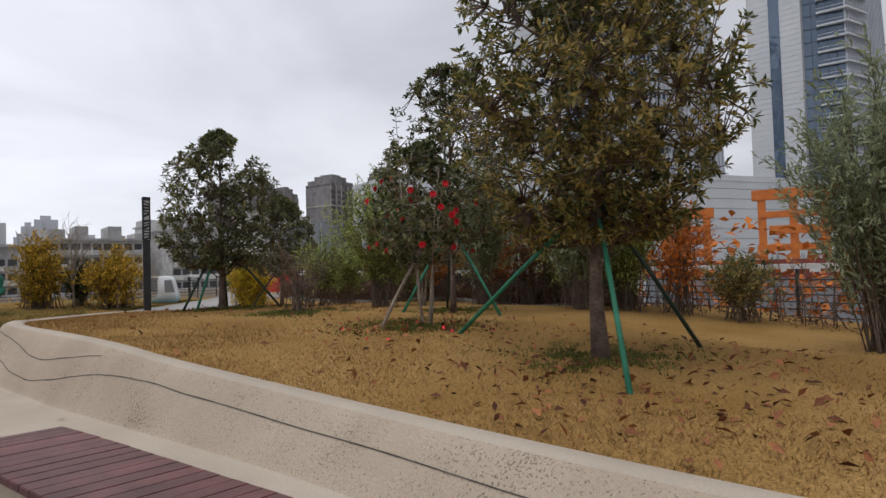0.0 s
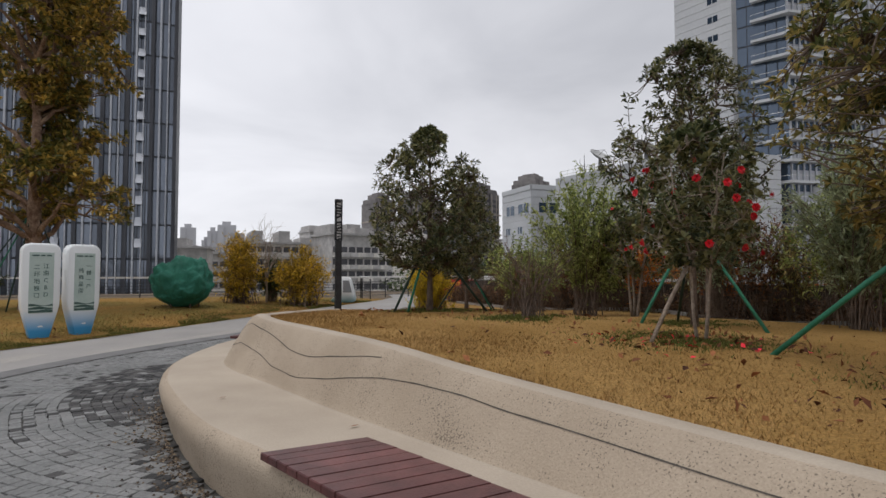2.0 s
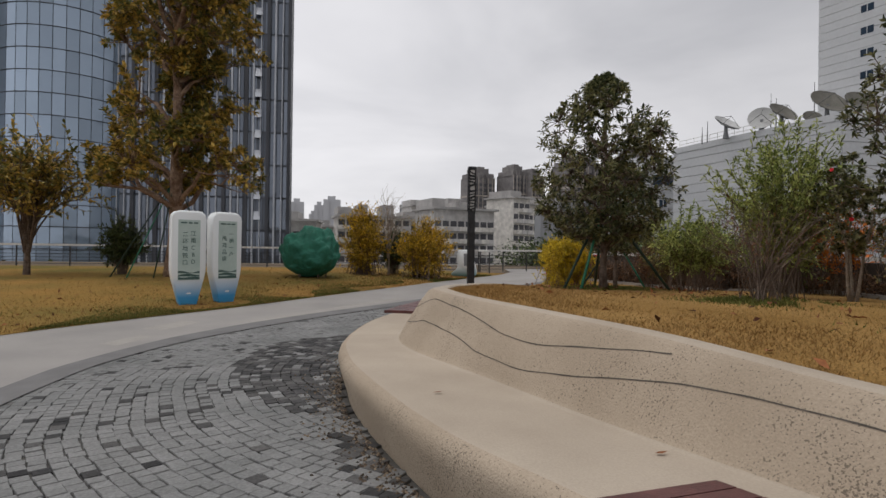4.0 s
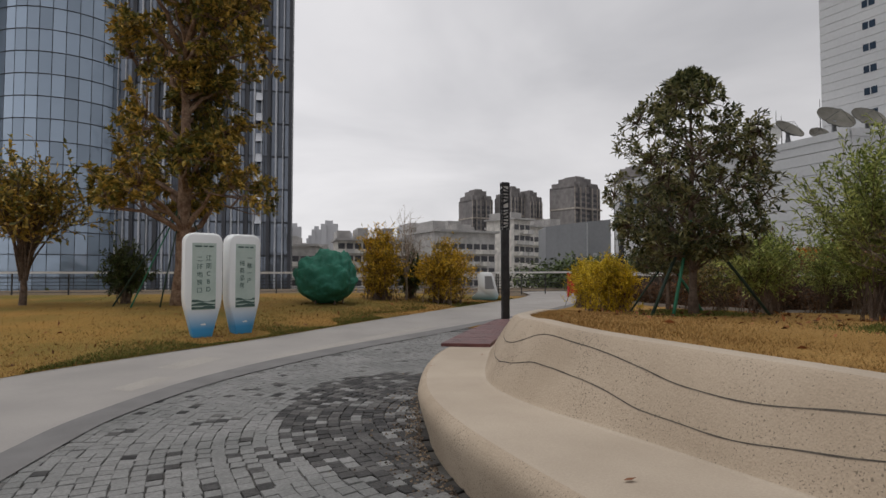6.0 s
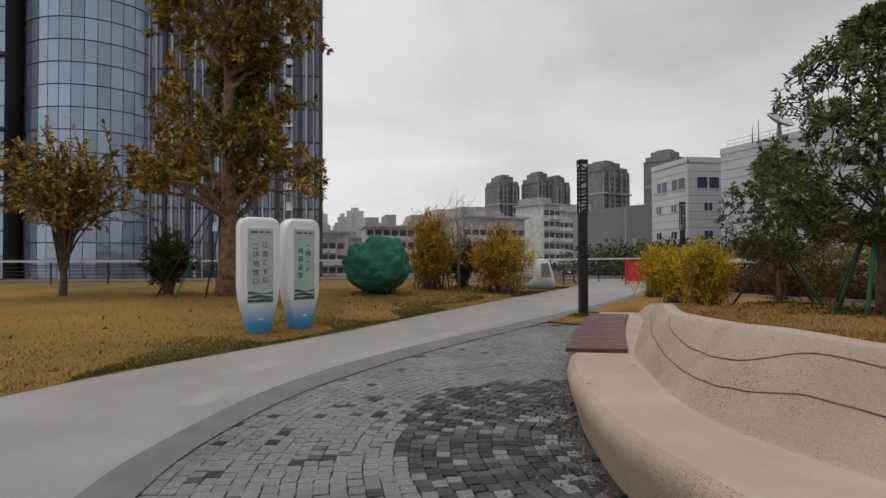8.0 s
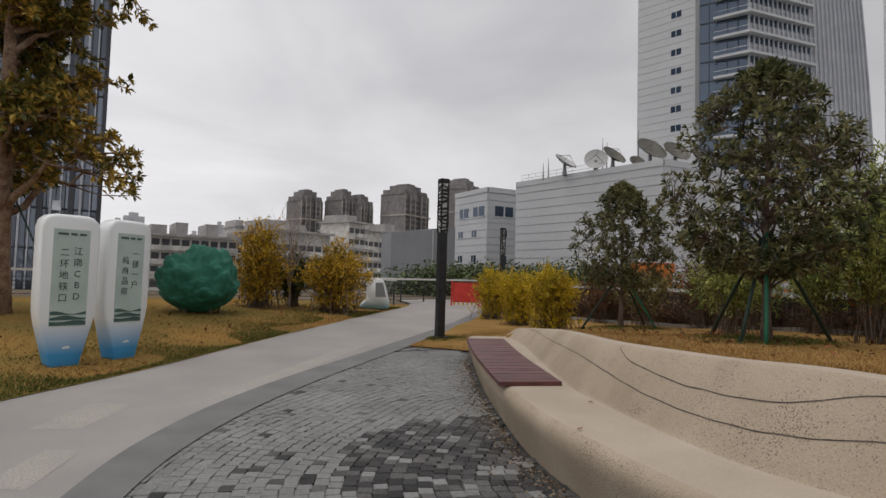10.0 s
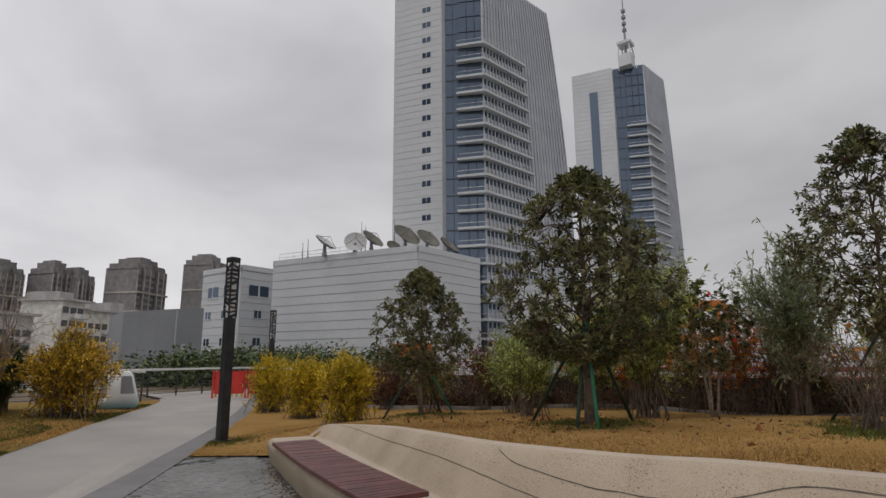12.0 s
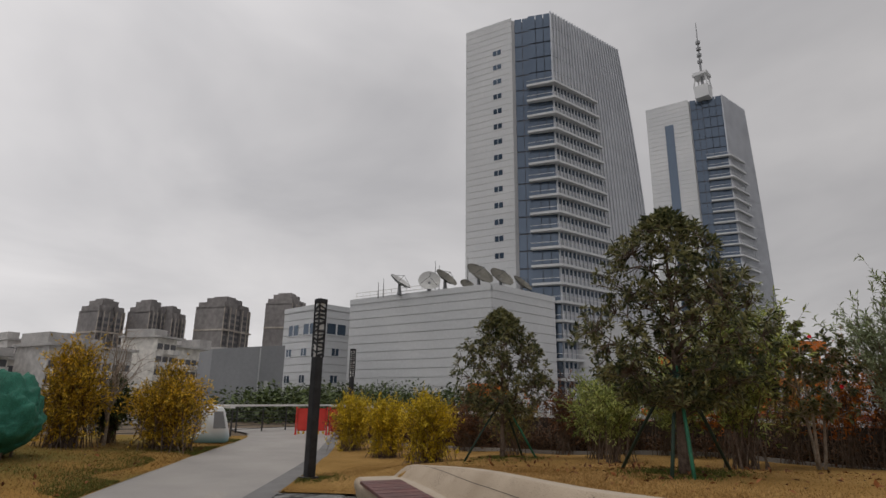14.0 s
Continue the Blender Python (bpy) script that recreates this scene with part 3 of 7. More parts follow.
def groove(rows, width=0.005):
    """A thin dark joint line over the back: rows of (station, fraction up)."""
    line = spline(rows, 14)
    verts, faces = [], []
    for q, (s, fr) in enumerate(line):
        wob = 0.012 * noise.noise((s * 0.35, fr * 3, 1.7))
        p, nrm, along = back_point(s, min(max(fr + wob, 0.02), 0.98), 0.003)
        nxt = line[min(q + 1, len(line) - 1)]
        prv = line[max(q - 1, 0)]
        pa, pb = back_point(prv[0], min(max(prv[1], 0.02), 0.98), 0)[0], back_point(nxt[0], min(max(nxt[1], 0.02), 0.98), 0)[0]
        side = nrm.cross((pb - pa).normalized())
        w = width * (0.6 + 0.6 * abs(noise.noise((s * 0.9, 4.2, fr))))
        verts += [p - side * w, p + side * w]
    faces = [(2 * i, 2 * i + 1, 2 * i + 3, 2 * i + 2) for i in range(len(line) - 1)]
    mesh_ob("groove_line", local(verts, planter), faces, M["groove"], planter, "thin dark wavy groove in the backrest")


groove([(2, 0.5), (20, 0.52), (31.5, 0.56), (36.5, 0.58), (40, 0.6), (46.5, 0.54), (53.5, 0.38), (57, 0.32), (61, 0.35), (66, 0.44), (72.5, 0.48), (79, 0.4), (84, 0.37), (91.5, 0.37), (103.5, 0.48), (112, 0.55), (124, 0.6), (137, 0.85)])
groove([(48, 0.74), (52, 0.64), (56, 0.54), (59.5, 0.54), (63, 0.62), (68, 0.71), (74.5, 0.73), (79, 0.6), (82.5, 0.55), (87.5, 0.54), (92.5, 0.55), (96.5, 0.6), (100, 0.66), (103, 0.78)])


def slat_bench(label, s0, s1, count):
    """Timber slats across the seat from station s0 to s1, each an object of its own."""
    line = [(np.array([np.interp(s, range(len(SE)), SE[:, c]) for c in (0, 1)]), np.array([np.interp(s, range(len(BF)), BF[:, c]) for c in (0, 1)])) for s in np.linspace(s0, s1, count + 1)]
    base = empty("seat_slats", *line[count // 2][0], SEAT_Z)
    tagged(base, label, "bench seat")
    rng = random.Random(5)
    for i in range(count):
        quad = []
        for (e, f), w in ((line[i], 0.04), (line[i + 1], -0.04)):
            d = (f - e) / np.linalg.norm(f - e)
            nxt = line[i + 1][0] - line[i][0]
            off = nxt * w
            quad.append((e + d * 0.045 + off, e + d * 0.70 + off))
        (a, b), (d2, c) = quad
        z0, z1 = SEAT_Z + 0.002, SEAT_Z + 0.045 + rng.uniform(-0.0015, 0.0015)
        top = []
        cen = (a + b + c + d2) / 4
        for p in (a, b, c, d2):
            q = cen + (p - cen) * np.array([0.985, 0.985])
            top.append(q)
        ring = [(p, z0) for p in (a, b, c, d2)] + [(p, z1 - 0.006) for p in (a, b, c, d2)] + [(p, z1) for p in top]
        verts = local([(p[0], p[1], z) for p, z in ring], base)
        faces = [(0, 1, 5, 4), (1, 2, 6, 5), (2, 3, 7, 6), (3, 0, 4, 7), (4, 5, 9, 8), (5, 6, 10, 9), (6, 7, 11, 10), (7, 4, 8, 11), (8, 9, 10, 11), (3, 2, 1, 0)]
        mesh_ob("slat", verts, faces, M["slat"], base)
    return base


slat_bench("red-brown timber slats on the near concrete seat", 24.0, 40.6, 27)
slat_bench("red-brown timber slats on the far concrete seat", 110.5, 133.5, 42)

# ---------------------------------------------------------------- ground, path, lawns
FENCE_X = 10.6
PATH_L = [(-8.2, -8.0), (-7.6, 2.0), (-7.2, 7.0), (-6.9, 10.6), (-6.1, 12.8), (-4.65, 14.6), (-3.0, 16.4), (-0.4, 19.7), (3.45, 24.3), (6.9, 28.3), (8.2, 30.4)]
PATH_R = [(-5.6, -8.0), (-5.0, 2.0), (-4.55, 6.5), (-4.42, 9.2), (-4.2, 10.6), (-3.4, 12.7), (-1.9, 14.7), (1.05, 17.65), (5.3, 22.0), (9.5, 26.9), (11.5, 29.2)]
BAND = [(-5.2, -8.0), (-4.6, 2.0), (-4.2, 6.5), (-4.05, 9.2), (-3.82, 10.6), (-3.05, 12.4), (-1.6, 14.3), (1.45, 17.4), (5.65, 21.75), (9.8, 26.6), (11.8, 28.9)]
PL, PR, BD = spline(PATH_L, 8), spline(PATH_R, 8), spline(BAND, 8)


def at_y(line, y):
    return float(np.interp(y, line[:, 1], line[:, 0]))


def strip(name, a, b, lift, material, label, n=1):
    """A paved strip between two plan lines, following the terrace."""
    verts, faces = [], []
    for p, q in zip(a, b):
        for j in range(n + 1):
            t = j / n
            x, y = p[0] + (q[0] - p[0]) * t, p[1] + (q[1] - p[1]) * t
            verts.append((x, y, gz(y) + lift))
    m = n + 1
    faces = [(i * m + j, i * m + j + 1, (i + 1) * m + j + 1, (i + 1) * m + j) for i in range(len(a) - 1) for j in range(n)]
    return tagged(mesh_ob(name, verts, faces, material), label, "paving", kind="structure")


# the city's ground far below the terrace, out to the horizon, and the terrace slab
city = mesh_ob("ground", [(-3500, -3500, -9), (3500, -3500, -9), (3500, 3500, -9), (-3500, 3500, -9)], [(0, 1, 2, 3)], M["city_ground"])
tagged(city, "grey-green city ground far below the terrace", "ground", kind="structure")
slab = Pile()
for x1, y0, y1 in ((11.0, -14, 8.5), (15.5, 8.5, 13), (15.5, 13, 40)):
    slab.put([(x, y, z) for y in (y0, y1) for x in (-46, x1) for z in (-9, gz(y) - 0.06)],
             [(1, 3, 7, 5), (0, 2, 3, 1), (2, 6, 7, 3), (6, 4, 5, 7), (4, 0, 1, 5)])
tagged(slab.make("terrace", M["dirt"]), "soil-covered terrace under lawns and hedges", "terrace", kind="structure")
strip("path", PL, PR, 0.012, M["path"], "smooth light grey paved footpath", 4)
strip("path_band", PR + np.array([0.0, 0.0]), BD, 0.016, M["band"], "dark grey stone band along the path")
strip("path_edging", PL + np.array([-0.10, 0.06]), PL, 0.013, M["path"], "low grey stone edging beside the path")

# far end of the path, turning off behind the barrier
strip("path_end", np.array([(6.9, 28.3), (8.2, 30.4), (9.0, 34.0)]), np.array([(10.9, 28.5), (12.6, 30.0), (15.0, 33.5)]), 0.008, M["path"], "smooth light grey paved landing at the railing")


def plaza_right(y):
    """The line of the planter wall's foot, seen from the plaza."""
    return at_y(SE, y) + 0.18


plaza = []
for y in np.linspace(-8, 17.75, 70):
    xr = plaza_right(y) if y < 16.1 else 2.2 + (y - 16.1) * 0.45
    xl = at_y(BD, y)
    plaza.append((xl, max(xr, xl + 0.02), y))
vs, fs = [], []
for xl, xr, y in plaza:
    vs += [(xl, y, gz(y) - 0.012), (xr + 0.1, y, gz(y) - 0.012)]
for i in range(len(plaza) - 1):
    fs.append((2 * i, 2 * i + 1, 2 * i + 3, 2 * i + 2))
floor_plaza = tagged(mesh_ob("pavement", vs, fs, M["joint"]), "grey cobbled plaza with dark sandy joints and darker patches", "pavement", kind="structure")

# lawn behind the wall: height held by the rim and by the trees' feet
HOLD = [(3.0, 10.95, 0.87), (3.4, 8.1, 0.92), (3.5, 5.1, 0.82), (4.4, 3.4, 0.62), (3.5, 2.4, 0.60), (5.6, 15.6, 0.56), (6.5, 8.0, 0.74), (6.5, 12.0, 0.66),
        (2.6, 0.0, 0.72), (5.0, 0.0, 0.50), (8.0, 3.0, 0.42), (10.6, 2.0, 0.38), (10.6, 10.0, 0.48), (10.6, 18.0, 0.36), (8.0, 20.0, 0.26), (5.0, 19.0, 0.24),
        (3.0, 17.6, 0.12), (2.0, 17.5, 0.095), (2.5, 16.8, 0.09), (2.7, 16.2, 0.1), (3.3, 19.3, 0.14), (6.0, 22.5, 0.22), (10.5, 26.0, 0.28), (8.5, 23.5, 0.27), (4.2, 16.8, 0.42), (8.0, -6.0, 0.4)]
HOLD += [(r[0] + 0.18, r[1], r[2] - 0.035) for r in RM[::4]]
HX = np.array(HOLD)


def lawn_z(x, y):
    d2 = (HX[:, 0] - x) ** 2 + (HX[:, 1] - y) ** 2 + 0.03
    w = d2 ** -1.6
    return float((w * HX[:, 2]).sum() / w.sum())


def lawn_left(y):
    if y < 15.6:
        i = int(np.argmin(np.abs(RM[:, 1] - y)))
        return float(np.interp(y, RM[:, 1], RM[:, 0])) + 0.14
    if y < 16.4:
        return 2.6
    if y < 17.6:
        return 2.6 - (y - 16.4) * 0.95
    return at_y(BD, y) - 0.0


def build_lawn():
    ys = np.concatenate([np.linspace(-6, 18, 121), np.linspace(18.3, 28.4, 40)])
    nx = 60
    verts, faces = [], []
    for y in ys:
        xl = lawn_left(y)
        for j in range(nx + 1):
            x = xl + (max(FENCE_X + 0.4, xl + 0.3) - xl) * (j / nx) ** 1.3
            z = lawn_z(x, y) + 0.02 * noise.noise((x * 1.1, y * 1.1, 0.3)) * min(1, j / 6)
            if y > 15.5 and j == 0:
                z = gz(y) + 0.03
            verts.append((x, y, z))
    m = nx + 1
    faces = [(i * m + j, i * m + j + 1, (i + 1) * m + j + 1, (i + 1) * m + j) for i in range(len(ys) - 1) for j in range(nx)]
    return tagged(mesh_ob("lawn", verts, faces, M["lawn"], smooth=True), "dry golden-brown lawn mound strewn with dead leaves", "lawn", kind="structure")


build_lawn()


def left_z(x, y):
    edge = at_y(PL, y)
    return gz(y) + 0.02 + 0.22 * min(1.0, max(0.0, (edge - x - 0.3) / 6.0)) * min(1.0, max(0, (y - 12) / 8))


def build_left_lawn():
    ys = np.linspace(-8, 29.5, 110)
    nx = 36
    verts, faces = [], []
    for y in ys:
        xr = at_y(PL, y) - 0.10
        for j in range(nx + 1):
            x = xr - (xr + 40) * (j / nx) ** 2
            verts.append((x, y, left_z(x, y) + 0.015 * noise.noise((x, y, 2.3))))
    m = nx + 1
    faces = [(i * m + j, (i + 1) * m + j, (i + 1) * m + j + 1, i * m + j + 1) for i in range(len(ys) - 1) for j in range(nx)]
    return tagged(mesh_ob("lawn_verge", verts, faces, M["lawn_l"], smooth=True), "half-dry brown and green lawn beside the path", "lawn", kind="structure")


build_left_lawn()

# ---------------------------------------------------------------- plants
RNG = np.random.RandomState(11)


def leaf_mesh(name, centres, per, spread, size, material, parent, label="", droop=0.25, aspect=0.38, flat=1.0):
    """Leaves in tufts round the centres: each leaf is a folded lozenge."""
    c = np.repeat(np.asarray(centres, float), per, axis=0)
    n = len(c)
    off = RNG.normal(0, 1, (n, 3))
    off /= np.linalg.norm(off, axis=1)[:, None] + 1e-6
    c = c + off * (RNG.rand(n, 1) ** 0.5) * spread * np.array([1, 1, flat])
    d = off + RNG.normal(0, 0.55, (n, 3))
    d[:, 2] = d[:, 2] * 0.6 - droop + 0.15
    d /= np.linalg.norm(d, axis=1)[:, None] + 1e-6
    s = np.cross(d, RNG.normal(0, 0.45, (n, 3)) + np.array([0, 0, 1.0]))
    s /= np.linalg.norm(s, axis=1)[:, None] + 1e-6
    up = np.cross(s, d)
    ln = (size * RNG.uniform(0.65, 1.25, n))[:, None]
    w = ln * aspect * 0.5
    a, b = c, c + d * ln - up * ln * 0.12
    mid = c + d * ln * 0.48
    l, r = mid - s * w + up * ln * 0.07, mid + s * w + up * ln * 0.07
    verts = np.stack([a, l, b, r], axis=1).reshape(-1, 3)
    me = bpy.data.meshes.new(name)
    me.vertices.add(4 * n)
    me.vertices.foreach_set("co", verts.ravel().astype(np.float32))
    idx = np.arange(n)[:, None] * 4
    tri = np.concatenate([idx + np.array([[0, 1, 2]]), idx + np.array([[0, 2, 3]])], axis=1).reshape(-1)
    me.loops.add(6 * n)
    me.loops.foreach_set("vertex_index", tri.astype(np.int32))
    me.polygons.add(2 * n)
    me.polygons.foreach_set("loop_start", np.arange(2 * n, dtype=np.int32) * 3)
    me.update(calc_edges=True)
    me.validate()
    me.materials.append(material)
    ob = new(name, me)
    ob.parent = parent
    if label:
        tagged(ob, label)
    return ob


def crown_points(n, profile, z0, z1, lump=0.5, seed=1, shell=0.55, gap=-0.17, grain=1.3):
    """Points in a crown whose radius at height fraction h is profile(h), with an uneven outline and gaps."""
    rng = np.random.RandomState(seed)
    out = []
    while len(out) < n:
        h = rng.rand()
        a = rng.rand() * 2 * math.pi
        R = profile(h) * (1 + lump * noise.noise((math.cos(a) * 1.6 + seed, math.sin(a) * 1.6, h * 3.4)))
        r = R * rng.rand() ** shell
        p = (r * math.cos(a), r * math.sin(a), z0 + (z1 - z0) * h)
        if noise.noise((p[0] * grain + seed * 3, p[1] * grain, p[2] * grain * 1.3)) < gap:
            continue
        out.append(p)
    return out


def stake_set(x, y, z, top, specs):
    """Slanted poles round a trunk: specs of (angle in degrees, reach, material)."""
    for ang, reach, mt in specs:
        a = radians(ang)
        fx, fy = x + reach * math.cos(a), y + reach * math.sin(a)
        fz = ground_z(fx, fy)
        st = empty("tree_stake", fx, fy, fz)
        tagged(st, f"slanted {STAKE_LOOK[mt]} tree stake leaning on the trunk", "stake", group="tree stakes")
        p = Pile()
        e = Vector((x - fx + 0.06 * math.cos(a), y - fy + 0.06 * math.sin(a), z + top - fz))
        p.tube([(0, 0, -0.05), e * 0.5, e + e.normalized() * 0.12], [0.023, 0.022, 0.02], 8)
        p.make("pole", M[mt], st, smooth=True)
        q = Pile()
        q.tube([e * 0.97 - Vector((0, 0, 0.03)), e * 0.97 + Vector((0, 0, 0.03))], [0.036, 0.036], 8)
        q.make("binding", M["stake_dark"], st, "dark rope binding")


STAKE_LOOK = {"stake_green": "green", "stake_dark": "dark green", "bark_pale": "pale timber"}


def ground_z(x, y):
    if x < at_y(PL, y):
        return left_z(x, y)
    return lawn_z(x, y) if y < 28 else gz(y)


def leaves_at(name, roots, dirs, size, material, parent, label="", aspect=0.38, sag=0.12):
    """One leaf for each root, growing along its direction: a folded blade, widest past its middle."""
    c, d = np.asarray(roots, float), np.asarray(dirs, float)
    n = len(c)
    d = d / (np.linalg.norm(d, axis=1)[:, None] + 1e-6)
    s = np.cross(d, RNG.normal(0, 0.4, (n, 3)) + np.array([0, 0, 1.0]))
    s /= np.linalg.norm(s, axis=1)[:, None] + 1e-6
    up = np.cross(s, d)
    ln = (size * RNG.uniform(0.6, 1.2, n))[:, None]
    w = ln * aspect * 0.5
    b = c + d * ln - up * ln * sag
    mid = c + d * ln * 0.55
    l, r = mid - s * w + up * ln * 0.06, mid + s * w + up * ln * 0.06
    verts = np.stack([c, l, b, r], axis=1).reshape(-1, 3)
    me = bpy.data.meshes.new(name)
    me.vertices.add(4 * n)
    me.vertices.foreach_set("co", verts.ravel().astype(np.float32))
    idx = np.arange(n)[:, None] * 4
    tri = np.concatenate([idx + np.array([[0, 1, 2]]), idx + np.array([[0, 2, 3]])], axis=1).reshape(-1)
    me.loops.add(6 * n)
    me.loops.foreach_set("vertex_index", tri.astype(np.int32))
    me.polygons.add(2 * n)
    me.polygons.foreach_set("loop_start", np.arange(2 * n, dtype=np.int32) * 3)
    me.update(calc_edges=True)
    me.validate()
    me.materials.append(material)
    ob = new(name, me)
    ob.parent = parent
    if label:
        tagged(ob, label)
    return ob


def spray(axis, count, spread, rng):
    """Directions of a whorl of leaves round the end of a twig."""
    a = Vector(axis).normalized()
    u = a.orthogonal().normalized()
    v = a.cross(u)
    t0 = rng.rand() * 6.28
    out = []
    for q in range(count):
        t = t0 + 2.4 * q
        f = spread * (0.55 + 0.75 * rng.rand())
        out.append(tuple(a * math.cos(f) + (u * math.cos(t) + v * math.sin(t)) * math.sin(f)))
    return out


def tree(name, label, x, y, height, clear, profile, leaf, bark, trunk_r, tips, per, size, seed, z=None, lean=(0, 0), arms=26, lump=0.4, aspect=0.4, extra=None, category="tree", forks=1, gap=-0.12, grain=1.1, lift=0.55, droop=0.0, top=0.86):
    """Trunk, limbs that divide into twigs, and a whorl of leaves at every twig's end."""
    z = ground_z(x, y) if z is None else z
    t = empty(name, x, y, z)
    tagged(t, label, category)
    rng = np.random.RandomState(seed)
    pts = [Vector(p) for p in crown_points(tips, profile, clear, height, lump, seed, 0.5, gap, grain)]
    wood = Pile()
    H = height * top
    trunk = [Vector((lean[0] * i / 8 + 0.012 * height * noise.noise((i * 0.4, seed, 0)), lean[1] * i / 8 + 0.012 * height * noise.noise((i * 0.4, seed, 9)), -0.08 + (H + 0.08) * i / 8)) for i in range(9)]
    stems = []
    if forks == 1:
        wood.tube(trunk, [trunk_r * (1.35 if i == 0 else 1) * (1 - 0.88 * (i / 8) ** 0.9) + 0.006 for i in range(9)], 10)
        stems.append(trunk)
    else:
        fz = clear * 0.55
        for q in range(forks):
            a = 2 * math.pi * q / forks + rng.rand()
            R = profile(0.4) * 0.5
            ln = [Vector((0.05 * math.cos(a), 0.05 * math.sin(a), -0.06)), Vector((0.09 * math.cos(a), 0.09 * math.sin(a), fz * 0.6)), Vector((R * 0.4 * math.cos(a + .2), R * 0.4 * math.sin(a + .2), fz + (height - fz) * 0.25)),
                  Vector((R * 0.8 * math.cos(a), R * 0.8 * math.sin(a), fz + (height - fz) * 0.55)), Vector((R * math.cos(a + .1), R * math.sin(a + .1), fz + (height - fz) * 0.8))]
            wood.tube(ln, [trunk_r, trunk_r * 0.85, trunk_r * 0.62, trunk_r * 0.4, 0.008], 7)
            stems.append(ln)

    def on_stem(e):
        best = None
        for st in stems:
            zz = max(clear * 0.75, min(H * 0.93, e.z - lift * math.hypot(e.x, e.y) - 0.1))
            i = max(q for q in range(len(st) - 1) if st[q].z <= zz or q == 0)
            f = min(1.0, max(0.0, (zz - st[i].z) / max(1e-3, st[i + 1].z - st[i].z)))
            p = st[i].lerp(st[i + 1], f)
            if best is None or (p - e).length < (best - e).length:
                best = p
        return best
    # limbs reach for ends spread evenly through the crown
    ends = [pts[rng.randint(len(pts))]]
    pool = [pts[q] for q in rng.choice(len(pts), min(len(pts), 220), replace=False)]
    while len(ends) < min(arms, len(pool)):
        ends.append(max(pool, key=lambda p: min((p - e).length for e in ends)))
    nodes = []
    for e in ends:
        s0 = on_stem(e)
        L = (e - s0).length
        line, rad = [], []
        for i in range(6):
            f = i / 5
            p = s0.lerp(e, f * 0.9) + Vector((0, 0, 0.10 * L * math.sin(f * math.pi)))
            if 0 < i < 5:
                p += Vector(rng.normal(0, 0.045 * L, 3))
            line.append(p)
            rad.append(max(0.005, trunk_r * 0.36 * (0.45 + 0.3 * min(1.8, L)) * (1 - f) ** 0.75))
            if i:
                nodes.append(p)
        wood.tube(line, rad, 5)
    nd = np.array([tuple(p) for p in nodes])
    roots, dirs = [], []
    tw = 0.0022 + 0.0011 * height
    for e in pts:
        dist = np.linalg.norm(nd - np.array(e), axis=1) + 0.6 * np.maximum(0, nd[:, 2] - e.z)
        b = nodes[int(np.argmin(dist))]
        m = b.lerp(e, 0.55) + Vector(rng.normal(0, 0.05 * (e - b).length, 3))
        wood.tube([b, m, e], [tw * 1.5, tw, tw * 0.6], 3)
        ax = (e - m).normalized() + Vector((0, 0, 0.35 - droop)) + Vector(rng.normal(0, 0.25, 3))
        for d in spray(ax, per, 1.05, rng):
            roots.append(tuple(e)), dirs.append(d)
        for f, n in ((0.82, per // 2), (0.62, per // 3)):
            c = m.lerp(e, (f - 0.5) * 2)
            for d in spray(ax, n, 1.2, rng):
                roots.append(tuple(c)), dirs.append(d)
    wood.make("trunk", M[bark], t, smooth=True)
    leaves_at("crown", roots, dirs, size, M[leaf], t, aspect=aspect, sag=0.14 + droop * 0.3)
    if extra:
        extra(t, [tuple(p) for p in pts], rng)
    return t


def egg(w, low=0.35, sharp=0.8):
    """Crown radius: widest at fraction low, narrowing to the top."""
    def f(h):
        if h < low:
            return w * (0.55 + 0.45 * math.sin(h / low * math.pi / 2))
        u = (h - low) / (1 - low)
        return w * max(0.05, (1 - u ** 1.7) ** sharp)
    return f


